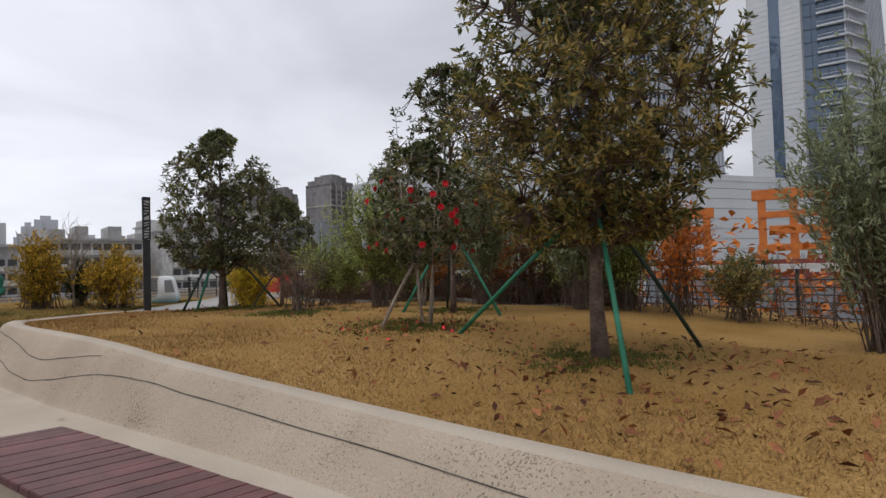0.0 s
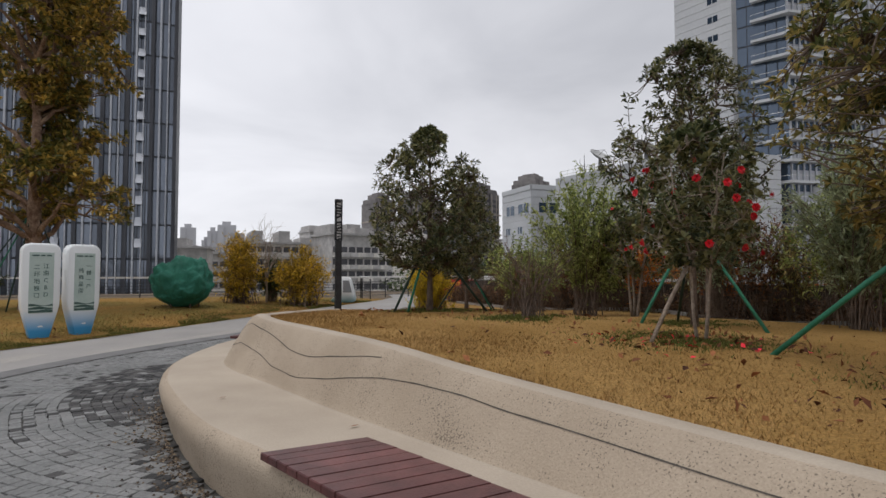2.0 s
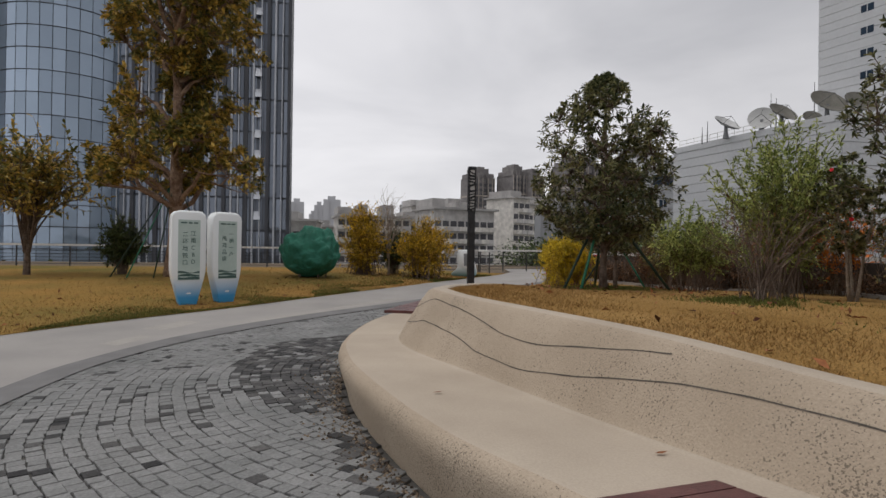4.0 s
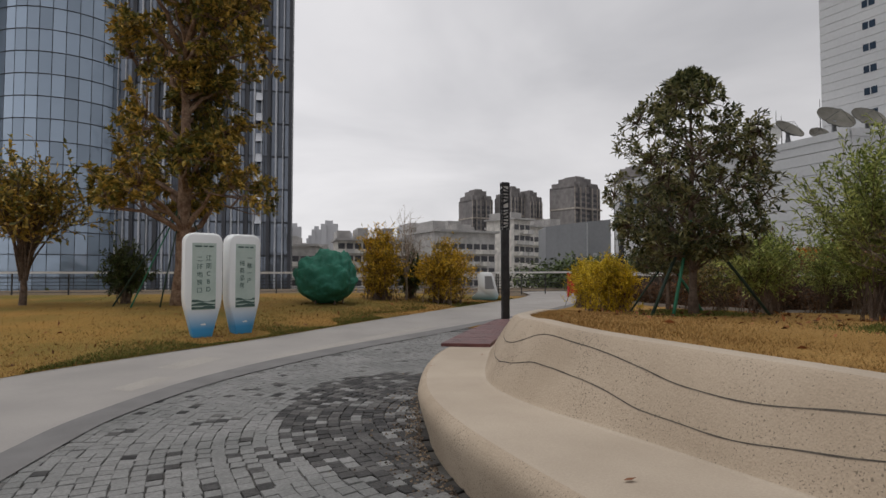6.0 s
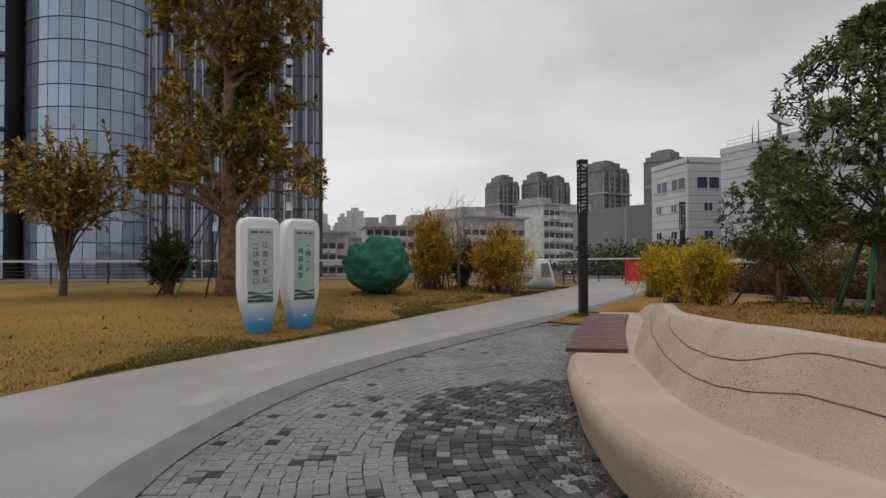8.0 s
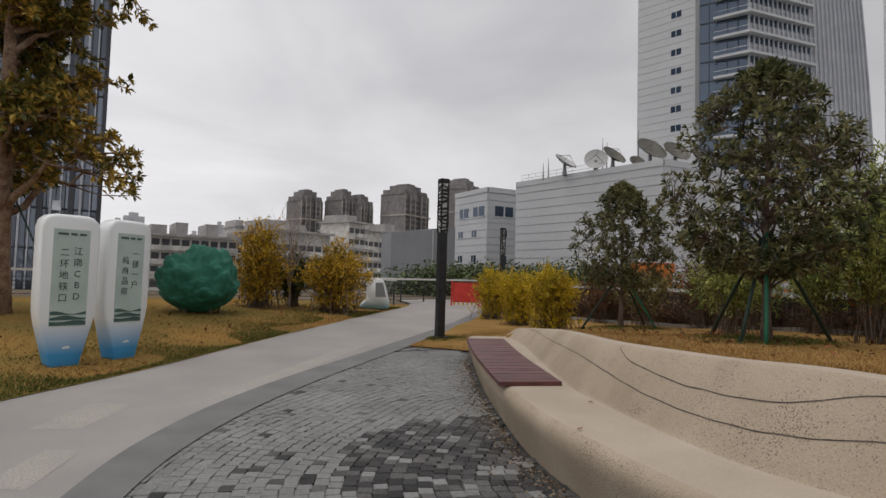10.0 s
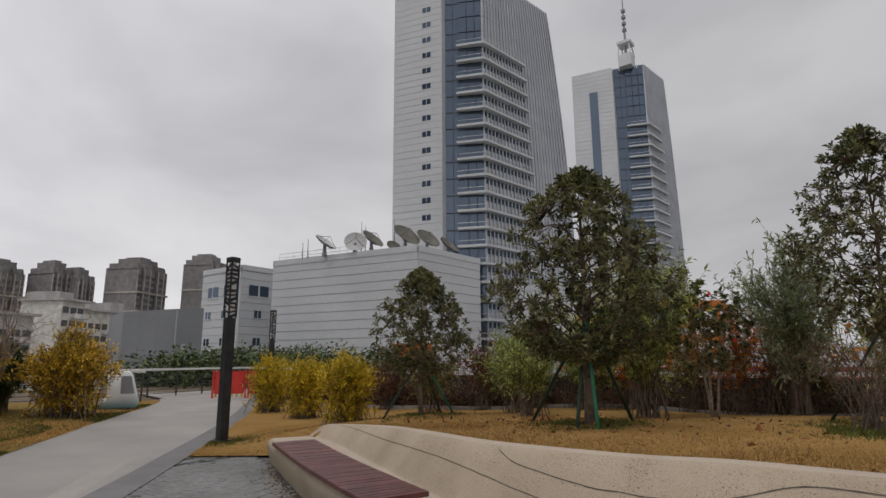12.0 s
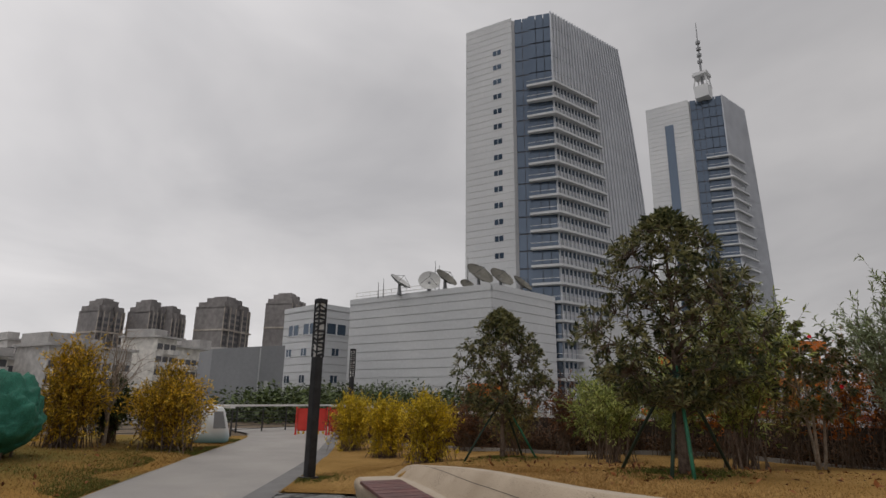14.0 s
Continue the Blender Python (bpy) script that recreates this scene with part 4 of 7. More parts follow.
def shrub(name, label, x, y, height, radius, leaf, stems, twigs, per, size, seed, z=None, bark="bark", aspect=0.3, category="shrub", stem_r=0.012, bare=0.25, arch=0.5, waist=0.12, up=0.5, clear=0.0, trunk_r=0.0):
    """Many stems from one foot, arching outwards, each with side twigs that carry leaves along them."""
    z = ground_z(x, y) if z is None else z
    t = empty(name, x, y, z)
    tagged(t, label, category)
    rng = np.random.RandomState(seed)
    wood = Pile()
    roots, dirs = [], []
    if trunk_r:
        wood.tube([(0, 0, -0.06), (0.02, 0.01, clear * 0.6), (0, 0, clear + 0.1)], [trunk_r * 1.2, trunk_r, trunk_r * 0.8], 8)
    for q in range(stems):
        a = 2.399 * q + rng.normal(0, 0.3)
        u = math.sqrt(rng.rand())
        R = radius * u * (1 + 0.35 * noise.noise((math.cos(a) * 1.4 + seed, math.sin(a) * 1.4, 3.0)))
        h = clear + (height - clear) * (1 - arch * u ** 2.2) * rng.uniform(0.72, 1.03)
        b = Vector((waist * radius * rng.normal(), waist * radius * rng.normal(), -0.05 if not clear else clear * rng.uniform(0.85, 1.05)))
        e = Vector((R * math.cos(a), R * math.sin(a), h))
        m = b.lerp(e, 0.5) + Vector((-0.16 * R * math.cos(a), -0.16 * R * math.sin(a), 0.10 * h)) + Vector(rng.normal(0, 0.03 * height, 3))
        line = [b.lerp(m, 0.0), b.lerp(m, 0.5) + Vector((0, 0, 0.04 * h)), m, m.lerp(e, 0.5) + Vector((0, 0, 0.04 * h)), e]
        wood.tube(line, [stem_r, stem_r * 0.85, stem_r * 0.65, stem_r * 0.45, stem_r * 0.2], 4)
        runs = [(line[2], line[3], line[4])]
        for k in range(twigs):
            f = bare + (1 - bare) * (k + rng.rand()) / twigs
            i = min(3, int(f * 4))
            s0 = line[i].lerp(line[i + 1], f * 4 - i)
            d = (line[i + 1] - line[i]).normalized() * up + Vector(rng.normal(0, 0.55, 3)) + Vector((0, 0, 0.25))
            L = height * rng.uniform(0.10, 0.24)
            s2 = s0 + d.normalized() * L
            wood.tube([s0, s2], [stem_r * 0.4, stem_r * 0.15], 3)
            runs.append((s0, s0.lerp(s2, 0.5), s2))
        for r0, r1, r2 in runs:
            ax = (r2 - r0).normalized()
            for k in range(per):
                f = rng.rand()
                c = r0.lerp(r1, f * 2) if f < 0.5 else r1.lerp(r2, f * 2 - 1)
                d = ax * 0.8 + Vector(rng.normal(0, 0.6, 3))
                roots.append(tuple(c)), dirs.append(tuple(d))
    wood.make("branchwork", M[bark], t)
    if roots:
        leaves_at("foliage", roots, dirs, size, M[leaf], t, aspect=aspect)
    return t


def blossoms(count, r):
    """Open flowers at the outside of the crown, facing outwards."""
    def f(t, pts, rng):
        far = sorted(pts, key=lambda p: -math.hypot(p[0], p[1]))[: len(pts) // 2]
        mid = sum(p[2] for p in pts) / len(pts)
        for q in range(count):
            c = Vector(far[rng.randint(len(far))])
            ax = Vector((c.x, c.y, 0.5 * (c.z - mid) + 0.1)).normalized()
            c = c + ax * 0.09
            u = ax.orthogonal().normalized()
            v = ax.cross(u)
            p = Pile()
            for layer, (rr, n, rise) in enumerate(((r, 7, 0.2), (r * 0.8, 6, 0.5), (r * 0.5, 5, 1.1))):
                for k in range(n):
                    an = 2 * math.pi * k / n + layer * 0.4
                    d = u * math.cos(an) + v * math.sin(an) + ax * rise
                    w = v * math.cos(an) - u * math.sin(an)
                    o = c + ax * 0.008 * layer
                    p.put([o, o + d * rr * 0.55 - w * rr * 0.45, o + d * rr, o + d * rr * 0.55 + w * rr * 0.45], [(0, 1, 2), (0, 2, 3)])
            p.make("blossom", M["petal"], t, "open red blossom")
    return f


# pale patches on the path
for quad in (((-4.32, 13.37), (-3.82, 14.33), (-3.48, 14.09), (-3.92, 13.2)), ((-4.45, 11.83), (-4.13, 12.62), (-3.87, 12.5), (-4.16, 11.65)), ((-2.99, 13.82), (0.75, 18.3), (0.95, 18.05), (-2.35, 14.1))):
    me = mesh_ob("paving_patch", [(px, py, gz(py) + 0.0138) for px, py in quad], [(0, 1, 2, 3)], M["mark"])
    tagged(me, "pale strip on the footpath", "paving", kind="structure")

# the mound's trees
tree("tree", "broad evergreen tree with bronze-green glossy leaves held by stakes", 4.46, 3.41, 5.3, 1.1, egg(1.42, 0.34, 0.8), "leaf_mix", "bark", 0.072, 2300, 8, 0.088, 3, arms=60, lump=0.18, gap=-0.2, grain=1.5, aspect=0.36)
stake_set(4.46, 3.41, 0.6, 1.5, ((227, 1.43, "stake_green"), (116, 1.55, "stake_green"), (345, 1.25, "stake_dark")))
tree("tree", "rounded dark evergreen tree with glossy leaves held by stakes", 2.98, 10.95, 3.3, 0.75, egg(1.17, 0.32, 0.66), "leaf_dark", "bark", 0.055, 1080, 7, 0.098, 4, arms=46, lump=0.22, gap=-0.2, grain=1.7, aspect=0.36)
stake_set(2.98, 10.95, 0.87, 1.2, ((210, 0.62, "stake_green"), (70, 1.1, "stake_dark"), (350, 1.1, "stake_dark"), (190, 0.75, "stake_dark")))
tree("tree", "tall open evergreen tree with glossy dark leaves behind the camellia", 5.95, 7.75, 4.25, 1.2, egg(1.2, 0.42, 0.6), "leaf_dark", "bark", 0.045, 720, 7, 0.098, 15, arms=46, lump=0.3, gap=-0.18, grain=1.5, aspect=0.36)
stake_set(5.95, 7.75, 0.74, 1.4, ((185, 1.1, "stake_green"), (270, 1.25, "stake_green"), (60, 1.0, "stake_dark")))
tree("tree", "small dark evergreen tree near the hedge", 5.95, 15.95, 3.15, 0.85, egg(1.08, 0.34, 0.72), "leaf_dark", "bark", 0.05, 800, 8, 0.10, 6, arms=34, lump=0.25, gap=-0.18, grain=1.6, aspect=0.36)
stake_set(5.95, 15.95, 0.56, 1.1, ((150, 0.9, "stake_dark"), (320, 0.75, "stake_green"), (10, 1.0, "stake_dark")))
tree("camellia_tree", "small camellia tree with red blossoms and pale trunks", 4.13, 5.85, 2.3, 0.78, egg(0.68, 0.42, 0.62), "leaf_dark", "bark_pale", 0.021, 270, 7, 0.095, 7, arms=22, aspect=0.52, extra=blossoms(34, 0.047), forks=3, lump=0.4, gap=-0.2, grain=1.8)
stake_set(4.05, 5.85, 0.8, 0.85, ((178, 0.6, "bark_pale"),))
tree("camellia_tree", "camellia tree with a few dull red blossoms by the hedge", 7.02, 10.32, 2.35, 0.8, egg(0.8, 0.45, 0.6), "leaf_dark", "bark_pale", 0.032, 240, 7, 0.10, 8, arms=22, aspect=0.5, extra=blossoms(6, 0.036), forks=3, lump=0.45, gap=-0.15, grain=1.6)

# left of the path
PLANE_X, PLANE_Y = -6.0, 23.2


def tiers(h):
    """The tall tree's outline: a wide skirt, a waist, and a broad upper crown."""
    if h < 0.14:
        return 2.6
    if h < 0.36:
        return 2.1 - 1.5 * max(0.0, h - 0.24)
    if h < 0.47:
        return 1.2
    return 2.5 * max(0.15, 1 - max(0.0, (h - 0.72) / 0.3) ** 2)


tree("plane_tree", "tall rusty-leaved tree with a thick mottled trunk held by stakes", PLANE_X, PLANE_Y, 12.6, 2.9, tiers, "leaf_rust", "bark_plane", 0.28, 1700, 12, 0.215, 21, arms=60, lump=0.5, aspect=0.42, gap=0.02, grain=0.62, lift=0.7, top=0.8)
stake_set(PLANE_X, PLANE_Y, 0.4, 3.2, ((215, 1.5, "stake_green"), (190, 1.9, "stake_dark"), (245, 1.0, "stake_dark"), (340, 1.5, "stake_dark")))
shrub("evergreen_shrub", "dark evergreen shrub under the tall tree", -7.9, 24.2, 1.9, 0.75, "leaf_hedge", 50, 7, 14, 0.14, 25)
shrub("garden_tree", "small open tree with sparse yellow-green leaves", -10.6, 23.8, 4.5, 1.9, "leaf_rust", 44, 8, 14, 0.19, 22, aspect=0.5, clear=0.85, stem_r=0.035, category="tree", trunk_r=0.10, arch=0.4, bare=0.4, waist=0.03)


def net_ball(x, y, r):
    z = ground_z(x, y)
    t = empty("wrapped_shrub", x, y, z)
    tagged(t, "round shrub wrapped in green shade netting", "shrub")
    bm = bmesh.new()
    bmesh.ops.create_icosphere(bm, subdivisions=5, radius=1)
    for v in bm.verts:
        d = v.co.normalized()
        k = 1 + 0.14 * noise.noise(d * 1.7) + 0.12 * noise.noise(d * 3.7) - 0.14 * abs(noise.noise(d * 5)) - 0.06 * abs(noise.noise(d * 11)) + 0.02 * noise.noise(d * 17) + 0.012 * noise.noise(d * 26)
        v.co = Vector((d.x * r * 1.05 * k, d.y * r * 1.05 * k, max(0.02, (d.z * 0.92 + 0.86) * r * k * (1.0 if d.z > 0 else 1))))
        if v.co.z < 0.35 * r:
            f = 0.75 + 0.25 * v.co.z / (0.35 * r)
            v.co.x *= f
            v.co.y *= f
    part("netting", bm, M["net"], t, smooth=True)
    p = Pile()
    for q in range(5):
        a = q * 1.3
        p = Pile()
        p.tube([(0.5 * r * math.cos(a), 0.5 * r * math.sin(a), -0.05), (0.55 * r * math.cos(a), 0.55 * r * math.sin(a), 0.35)], [0.03, 0.025], 6)
        p.make("stem", M["bark"], t)


net_ball(-1.61, 24.0, 1.02)
shrub("golden_shrub", "upright amber-leaved shrub beside the lawn", 0.42, 25.9, 2.75, 0.85, "leaf_amber", 100, 9, 14, 0.115, 31, stem_r=0.014, arch=0.55, waist=0.3, bare=0.08)
shrub("golden_shrub", "broad amber-yellow shrub beside the path", 2.76, 25.4, 2.35, 1.1, "leaf_amber", 130, 9, 14, 0.115, 32, stem_r=0.014, arch=0.5, waist=0.35, bare=0.05)
shrub("bare_tree", "thin bare-branched young tree", 1.45, 26.2, 3.4, 1.1, "leaf_amber", 16, 8, 0, 0.08, 33, clear=0.8, bark="bark_pale", stem_r=0.02, category="tree", trunk_r=0.04, waist=0.03)
shrub("evergreen_shrub", "dark evergreen shrub between the golden ones", 1.75, 26.9, 1.85, 0.75, "leaf_hedge", 50, 7, 14, 0.13, 34)

# golden shrubs right of the path
for x, y, h, r, sd in ((7.25, 22.7, 1.62, 0.68, 41), (6.35, 20.1, 1.5, 0.56, 42), (5.6, 17.9, 1.52, 0.68, 43)):
    tagged(shrub("golden_shrub", "bushy golden-yellow shrub on the lawn", x, y, h, r, "leaf_yellow", 130, 9, 12, 0.08, sd, stem_r=0.008, aspect=0.32, arch=0.3, waist=0.36, bare=0.05), group="golden shrubs in a row")

# low bare shrub in front of the hedge
shrub("bare_shrub", "twiggy reddish-brown shrub with thin foliage", 3.34, 8.1, 1.2, 0.66, "leaf_red", 46, 5, 1, 0.05, 51, stem_r=0.007, arch=0.35, waist=0.16, bare=0.4)


# ---------------------------------------------------------------- hedge, fence and planting along the edge
def hedge():
    t = empty("hedge", FENCE_X - 0.6, 10, 0.3)
    tagged(t, "red-brown twiggy hedge along the railing", "hedge")
    rng = np.random.RandomState(61)
    pts, wood = [], Pile()
    for q in range(2100):
        y = rng.uniform(7.5, 27) if q > 150 else rng.uniform(-6, 7.5)
        x = FENCE_X - 0.55 + rng.normal(0, 0.25)
        pts.append((x - (FENCE_X - 0.6), y - 10, rng.uniform(0.02, 0.62)))
    for q in range(420):
        y = rng.uniform(-6, 27)
        x = FENCE_X - 0.55 + rng.normal(0, 0.22)
        b = Vector((x - (FENCE_X - 0.6), y - 10, ground_z(x, min(y, 27.9)) - 0.35))
        wood.tube([b, b + Vector((rng.normal(0, .1), rng.normal(0, .1), 0.55)), b + Vector((rng.normal(0, .2), rng.normal(0, .2), 1.15))], [0.012, 0.009, 0.004], 4)
    wood.make("branchwork", M["bark"], t)
    leaf_mesh("foliage", pts, 24, 0.26, 0.085, M["hedge_brown"], t)


hedge()
# thin dark sheet added behind the hedge so that its gaps read dark
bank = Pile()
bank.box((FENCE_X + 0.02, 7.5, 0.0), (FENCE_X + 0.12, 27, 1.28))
tagged(bank.make("hedge_back_sheet", M["hedge_backing"]), "thin dark sheet added behind the hedge", "bank", kind="structure")


def edging():
    """Pale kerb along the foot of the hedge."""
    ys = np.linspace(7.5, 25, 36)
    p = Pile()
    for y0, y1 in zip(ys, ys[1:]):
        z0, z1 = lawn_z(FENCE_X - 1.05, y0), lawn_z(FENCE_X - 1.05, y1)
        x0, x1 = FENCE_X - 1.1, FENCE_X - 1.0
        p.put([(x, y, z + dz) for dz in (-0.1, 0.09) for x, y, z in ((x0, y0, z0), (x1, y0, z0), (x1, y1 - 0.01, z1), (x0, y1 - 0.01, z1))],
              [(3, 2, 1, 0), (4, 5, 6, 7), (0, 1, 5, 4), (1, 2, 6, 5), (2, 3, 7, 6), (3, 0, 4, 7)])
    tagged(p.make("kerb", M["path"]), "pale stone kerb along the foot of the hedge", "kerb", kind="structure")


edging()


def hoarding(x, y0, y1, z):
    """Boundary wall below the terrace with a red band of unreadable white writing along its top."""
    t = empty("street_hoarding", x, y0, -9)
    tagged(t, "grey street wall with a red banner along its top", "wall")
    p = Pile()
    p.box((0, 0, 0), (0.3, y1 - y0, z + 8.25))
    p.make("wall", M["clad_grey"], t)
    p = Pile()
    p.box((-0.04, 0, z + 8.25), (0.3, y1 - y0, z + 9))
    band = p.make("banner", M["banner"], t, "faded red banner")
    rng = random.Random(12)
    k = 0.6
    while k < y1 - y0 - 1:
        w = rng.uniform(0.25, 0.5)
        b = Pile()
        b.box((-0.06, k, z + 8.45), (-0.045, k + w, z + 8.8))
        b.make("writing_bar", M["rail"], band, "white writing past reading")
        k += w + rng.uniform(0.15, 0.9)


hoarding(26.0, -6.0, 18.0, 1.42)


def rail_line(name, label, pts, height=1.05, gap=2.0, top=0.10, bars=6, gz=gz):
    """A terrace railing: posts, cables and a broad pale handrail."""
    a0 = pts[0]
    t = empty(name, a0[0], a0[1], gz(a0[1]))
    tagged(t, label, "railing")
    o = Vector((a0[0], a0[1], gz(a0[1])))
    for (x0, y0), (x1, y1) in zip(pts, pts[1:]):
        L = math.hypot(x1 - x0, y1 - y0)
        n = max(1, round(L / gap))
        for i in range(n + 1):
            f = i / n
            x, y = x0 + (x1 - x0) * f, y0 + (y1 - y0) * f
            p = Vector((x, y, gz(y))) - o
            bm = box_bm(0.05, 0.05, height, p.x, p.y, p.z, 0.006)
            part("post", bm, M["rail_dark"], t)
        A, B = Vector((x0, y0, gz(y0) + height)) - o, Vector((x1, y1, gz(y1) + height)) - o
        r = Pile()
        d = (B - A).normalized()
        s = Vector((d.y, -d.x, 0)) * top
        r.put([A - s, A + s, B + s, B - s] + [v + Vector((0, 0, 0.085)) for v in (A - s, A + s, B + s, B - s)], [(3, 2, 1, 0), (4, 5, 6, 7), (0, 1, 5, 4), (1, 2, 6, 5), (2, 3, 7, 6), (3, 0, 4, 7)])
        r.make("handrail", M["rail"], t, "broad pale handrail")
        for q in range(bars):
            z = 0.14 + q * (height - 0.2) / bars
            c = Pile()
            c.tube([A - Vector((0, 0, height - z)), B - Vector((0, 0, height - z))], [0.012, 0.012], 5)
            c.make("cable", M["rail_dark"], t)


rail_line("railing", "terrace railing with pale handrail behind the hedge", [(FENCE_X + 0.15, -6), (FENCE_X + 0.15, 27)], height=0.96, gz=lambda y: 0.36)
rail_line("railing", "terrace railing with pale handrail and thin dark bars", [(-44, 30.6), (-16, 30.6), (6.6, 30.6)])
rail_line("railing", "terrace railing with pale handrail at the path's end", [(6.6, 29.0), (6.6, 30.9), (13.8, 33.0), (14.6, 27.2)], gap=1.6)

# planting in front of the railing, seen over the mound
BORDER_LOOK = {"leaf_red": "open red-leaved border shrub with thin stems", "leaf_mix": "bronze-green border shrub with thin stems", "leaf_olive": "light olive-green feathery border shrub", "leaf_orange": "open orange-leaved border shrub with thin stems"}
for i, (x, y, h, r, leaf) in enumerate(((9.6, 8.9, 2.0, 0.75, "leaf_mix"), (8.2, 13.0, 1.9, 0.8, "leaf_olive"), 
                                         (9.3, 6.9, 1.6, 0.7, "leaf_olive"), (9.4, 15.0, 1.9, 0.8, "leaf_olive"), (8.6, 17.6, 1.7, 0.8, "leaf_mix"), (9.5, 20.0, 1.6, 0.8, "leaf_red"), (9.1, 12.55, 2.2, 0.85, "leaf_orange"), (9.2, 13.7, 2.3, 0.9, "leaf_olive"), (9.2, 10.2, 2.3, 0.8, "leaf_orange"), (9.4, 9.5, 2.4, 0.85, "leaf_red"), (9.5, 11.2, 2.3, 0.85, "leaf_mix"), (9.5, 16.6, 2.0, 0.85, "leaf_red"), (8.9, 7.6, 2.2, 0.85, "leaf_olive"), (9.2, 5.6, 1.9, 0.8, "leaf_orange"), (8.8, 6.3, 2.0, 0.7, "leaf_olive"), (9.4, 4.6, 1.1, 0.6, "leaf_mix"), (6.1, 13.4, 1.7, 0.8, "leaf_olive"), (7.3, 14.4, 1.7, 0.75, "leaf_olive"))):
    shrub("border_shrub", BORDER_LOOK[leaf], x, y, h, r, leaf, 34, 8, 13 if leaf == "leaf_olive" else 8, 0.10, 70 + i, stem_r=0.010, arch=0.35, waist=0.2, bare=0.3)
# feathery grey-green young trees
for i, (x, y, h, r) in enumerate(((6.6, 11.3, 3.0, 1.15), (7.7, 9.0, 3.1, 0.85), (7.9, 2.25, 3.2, 0.75), (7.9, 6.6, 2.6, 0.8))):
    shrub("feathery_tree", "young feathery grey-green tree on the mound", x, y, h, r, "leaf_grey" if i else "leaf_olive", 48, 11, 16, 0.125, 90 + i, stem_r=0.011, aspect=0.22, category="tree", arch=0.35, bare=0.22, waist=0.12, up=1.0)


# ---------------------------------------------------------------- path furniture
def lamp_post(x, y, z, h, label):
    t = empty("street_lamp", x, y, z)
    tagged(t, label, "street lamp")
    part("base_plate", box_bm(0.30, 0.30, 0.03, 0, 0, 0, 0.006), M["lamp_metal"], t)
    low = h * 0.66
    part("pole", box_bm(0.18, 0.18, low, 0, 0, 0.025, 0.012), M["lamp_metal"], t)
    # cut lantern: corner bars and slanting blades round a pale core
    for sx in (-1, 1):
        for sy in (-1, 1):
            part("corner_bar", box_bm(0.03, 0.03, h - low, sx * 0.085, sy * 0.085, low + 0.02, 0.004), M["lamp_metal"], t)
    part("diffuser", box_bm(0.13, 0.13, h - low - 0.06, 0, 0, low + 0.03, 0.01), M["rail"], t, "pale lamp diffuser")
    rng = random.Random(8)
    for side in range(4):
        n = 13
        for i in range(n):
            if rng.random() < 0.12:
                continue
            zz = low + 0.06 + i * (h - low - 0.12) / n
            bm = bmesh.new()
            bmesh.ops.create_cube(bm, size=1)
            bmesh.ops.scale(bm, vec=(0.165, 0.012, rng.uniform(0.03, 0.06)), verts=bm.verts)
            bmesh.ops.rotate(bm, verts=bm.verts, cent=(0, 0, 0), matrix=Matrix.Rotation(rng.uniform(-0.5, 0.5), 3, "Y"))
            bmesh.ops.translate(bm, vec=(0, -0.085, zz), verts=bm.verts)
            bmesh.ops.rotate(bm, verts=bm.verts, cent=(0, 0, 0), matrix=Matrix.Rotation(side * math.pi / 2, 3, "Z"))
            part("blade", bm, M["lamp_metal"], t)
    part("cap", box_bm(0.21, 0.21, 0.10, 0, 0, h - 0.06, 0.01), M["lamp_metal"], t)


lamp_post(2.86, 18.5, ground_z(2.86, 18.5), 3.62, "square charcoal lamp post with a cut-out lantern on the lawn")
lamp_post(12.5, 29.5, 0.3, 3.7, "square charcoal lamp post with a cut-out lantern behind the hedge")


def rounded_profile(w, h, waist, r, n=8):
    """Outline of a sign board: wide rounded shoulders, tapering to a narrower foot."""
    pts = []
    for cx, cz, a0 in ((w / 2 - r, h - r, 0), (-w / 2 + r, h - r, 90)):
        for i in range(n + 1):
            a = radians(a0 + 90 * i / n)
            pts.append((cx + r * math.cos(a), cz + r * math.sin(a)))
    k = h * 0.33
    left = [(-w / 2, k + 0.25), (-w / 2 + 0.008, k + 0.08), (-w / 2 + 0.03, k - 0.04), (-waist / 2 - 0.03, 0.12), (-waist / 2, 0.0)]
    return pts + left + [(-x, z) for x, z in left[::-1]]


def board_mesh(outline, depth, bevel):
    """A board of the outline in x and z, its edges rounded over front and back."""
    n = len(outline)
    cx, cz = 0, sum(z for _, z in outline) / n
    rings = []
    for y, s in ((-depth / 2, bevel), (-depth / 2 + bevel * 0.3, bevel * 0.3), (-depth / 2 + bevel, 0), (depth / 2 - bevel, 0), (depth / 2 - bevel * 0.3, bevel * 0.3), (depth / 2, bevel)):
        ring = []
        for x, z in outline:
            d = math.hypot(x - cx, z - cz)
            ring.append((x - (x - cx) / d * s, y, max(0, z - (z - cz) / d * s)))
        rings.append(ring)
    verts = [v for r in rings for v in r]
    faces = [(i * n + j, i * n + (j + 1) % n, (i + 1) * n + (j + 1) % n, (i + 1) * n + j) for i in range(len(rings) - 1) for j in range(n)]
    faces += [tuple(range(n))[::-1], tuple((len(rings) - 1) * n + j for j in range(n))]
    return verts, faces


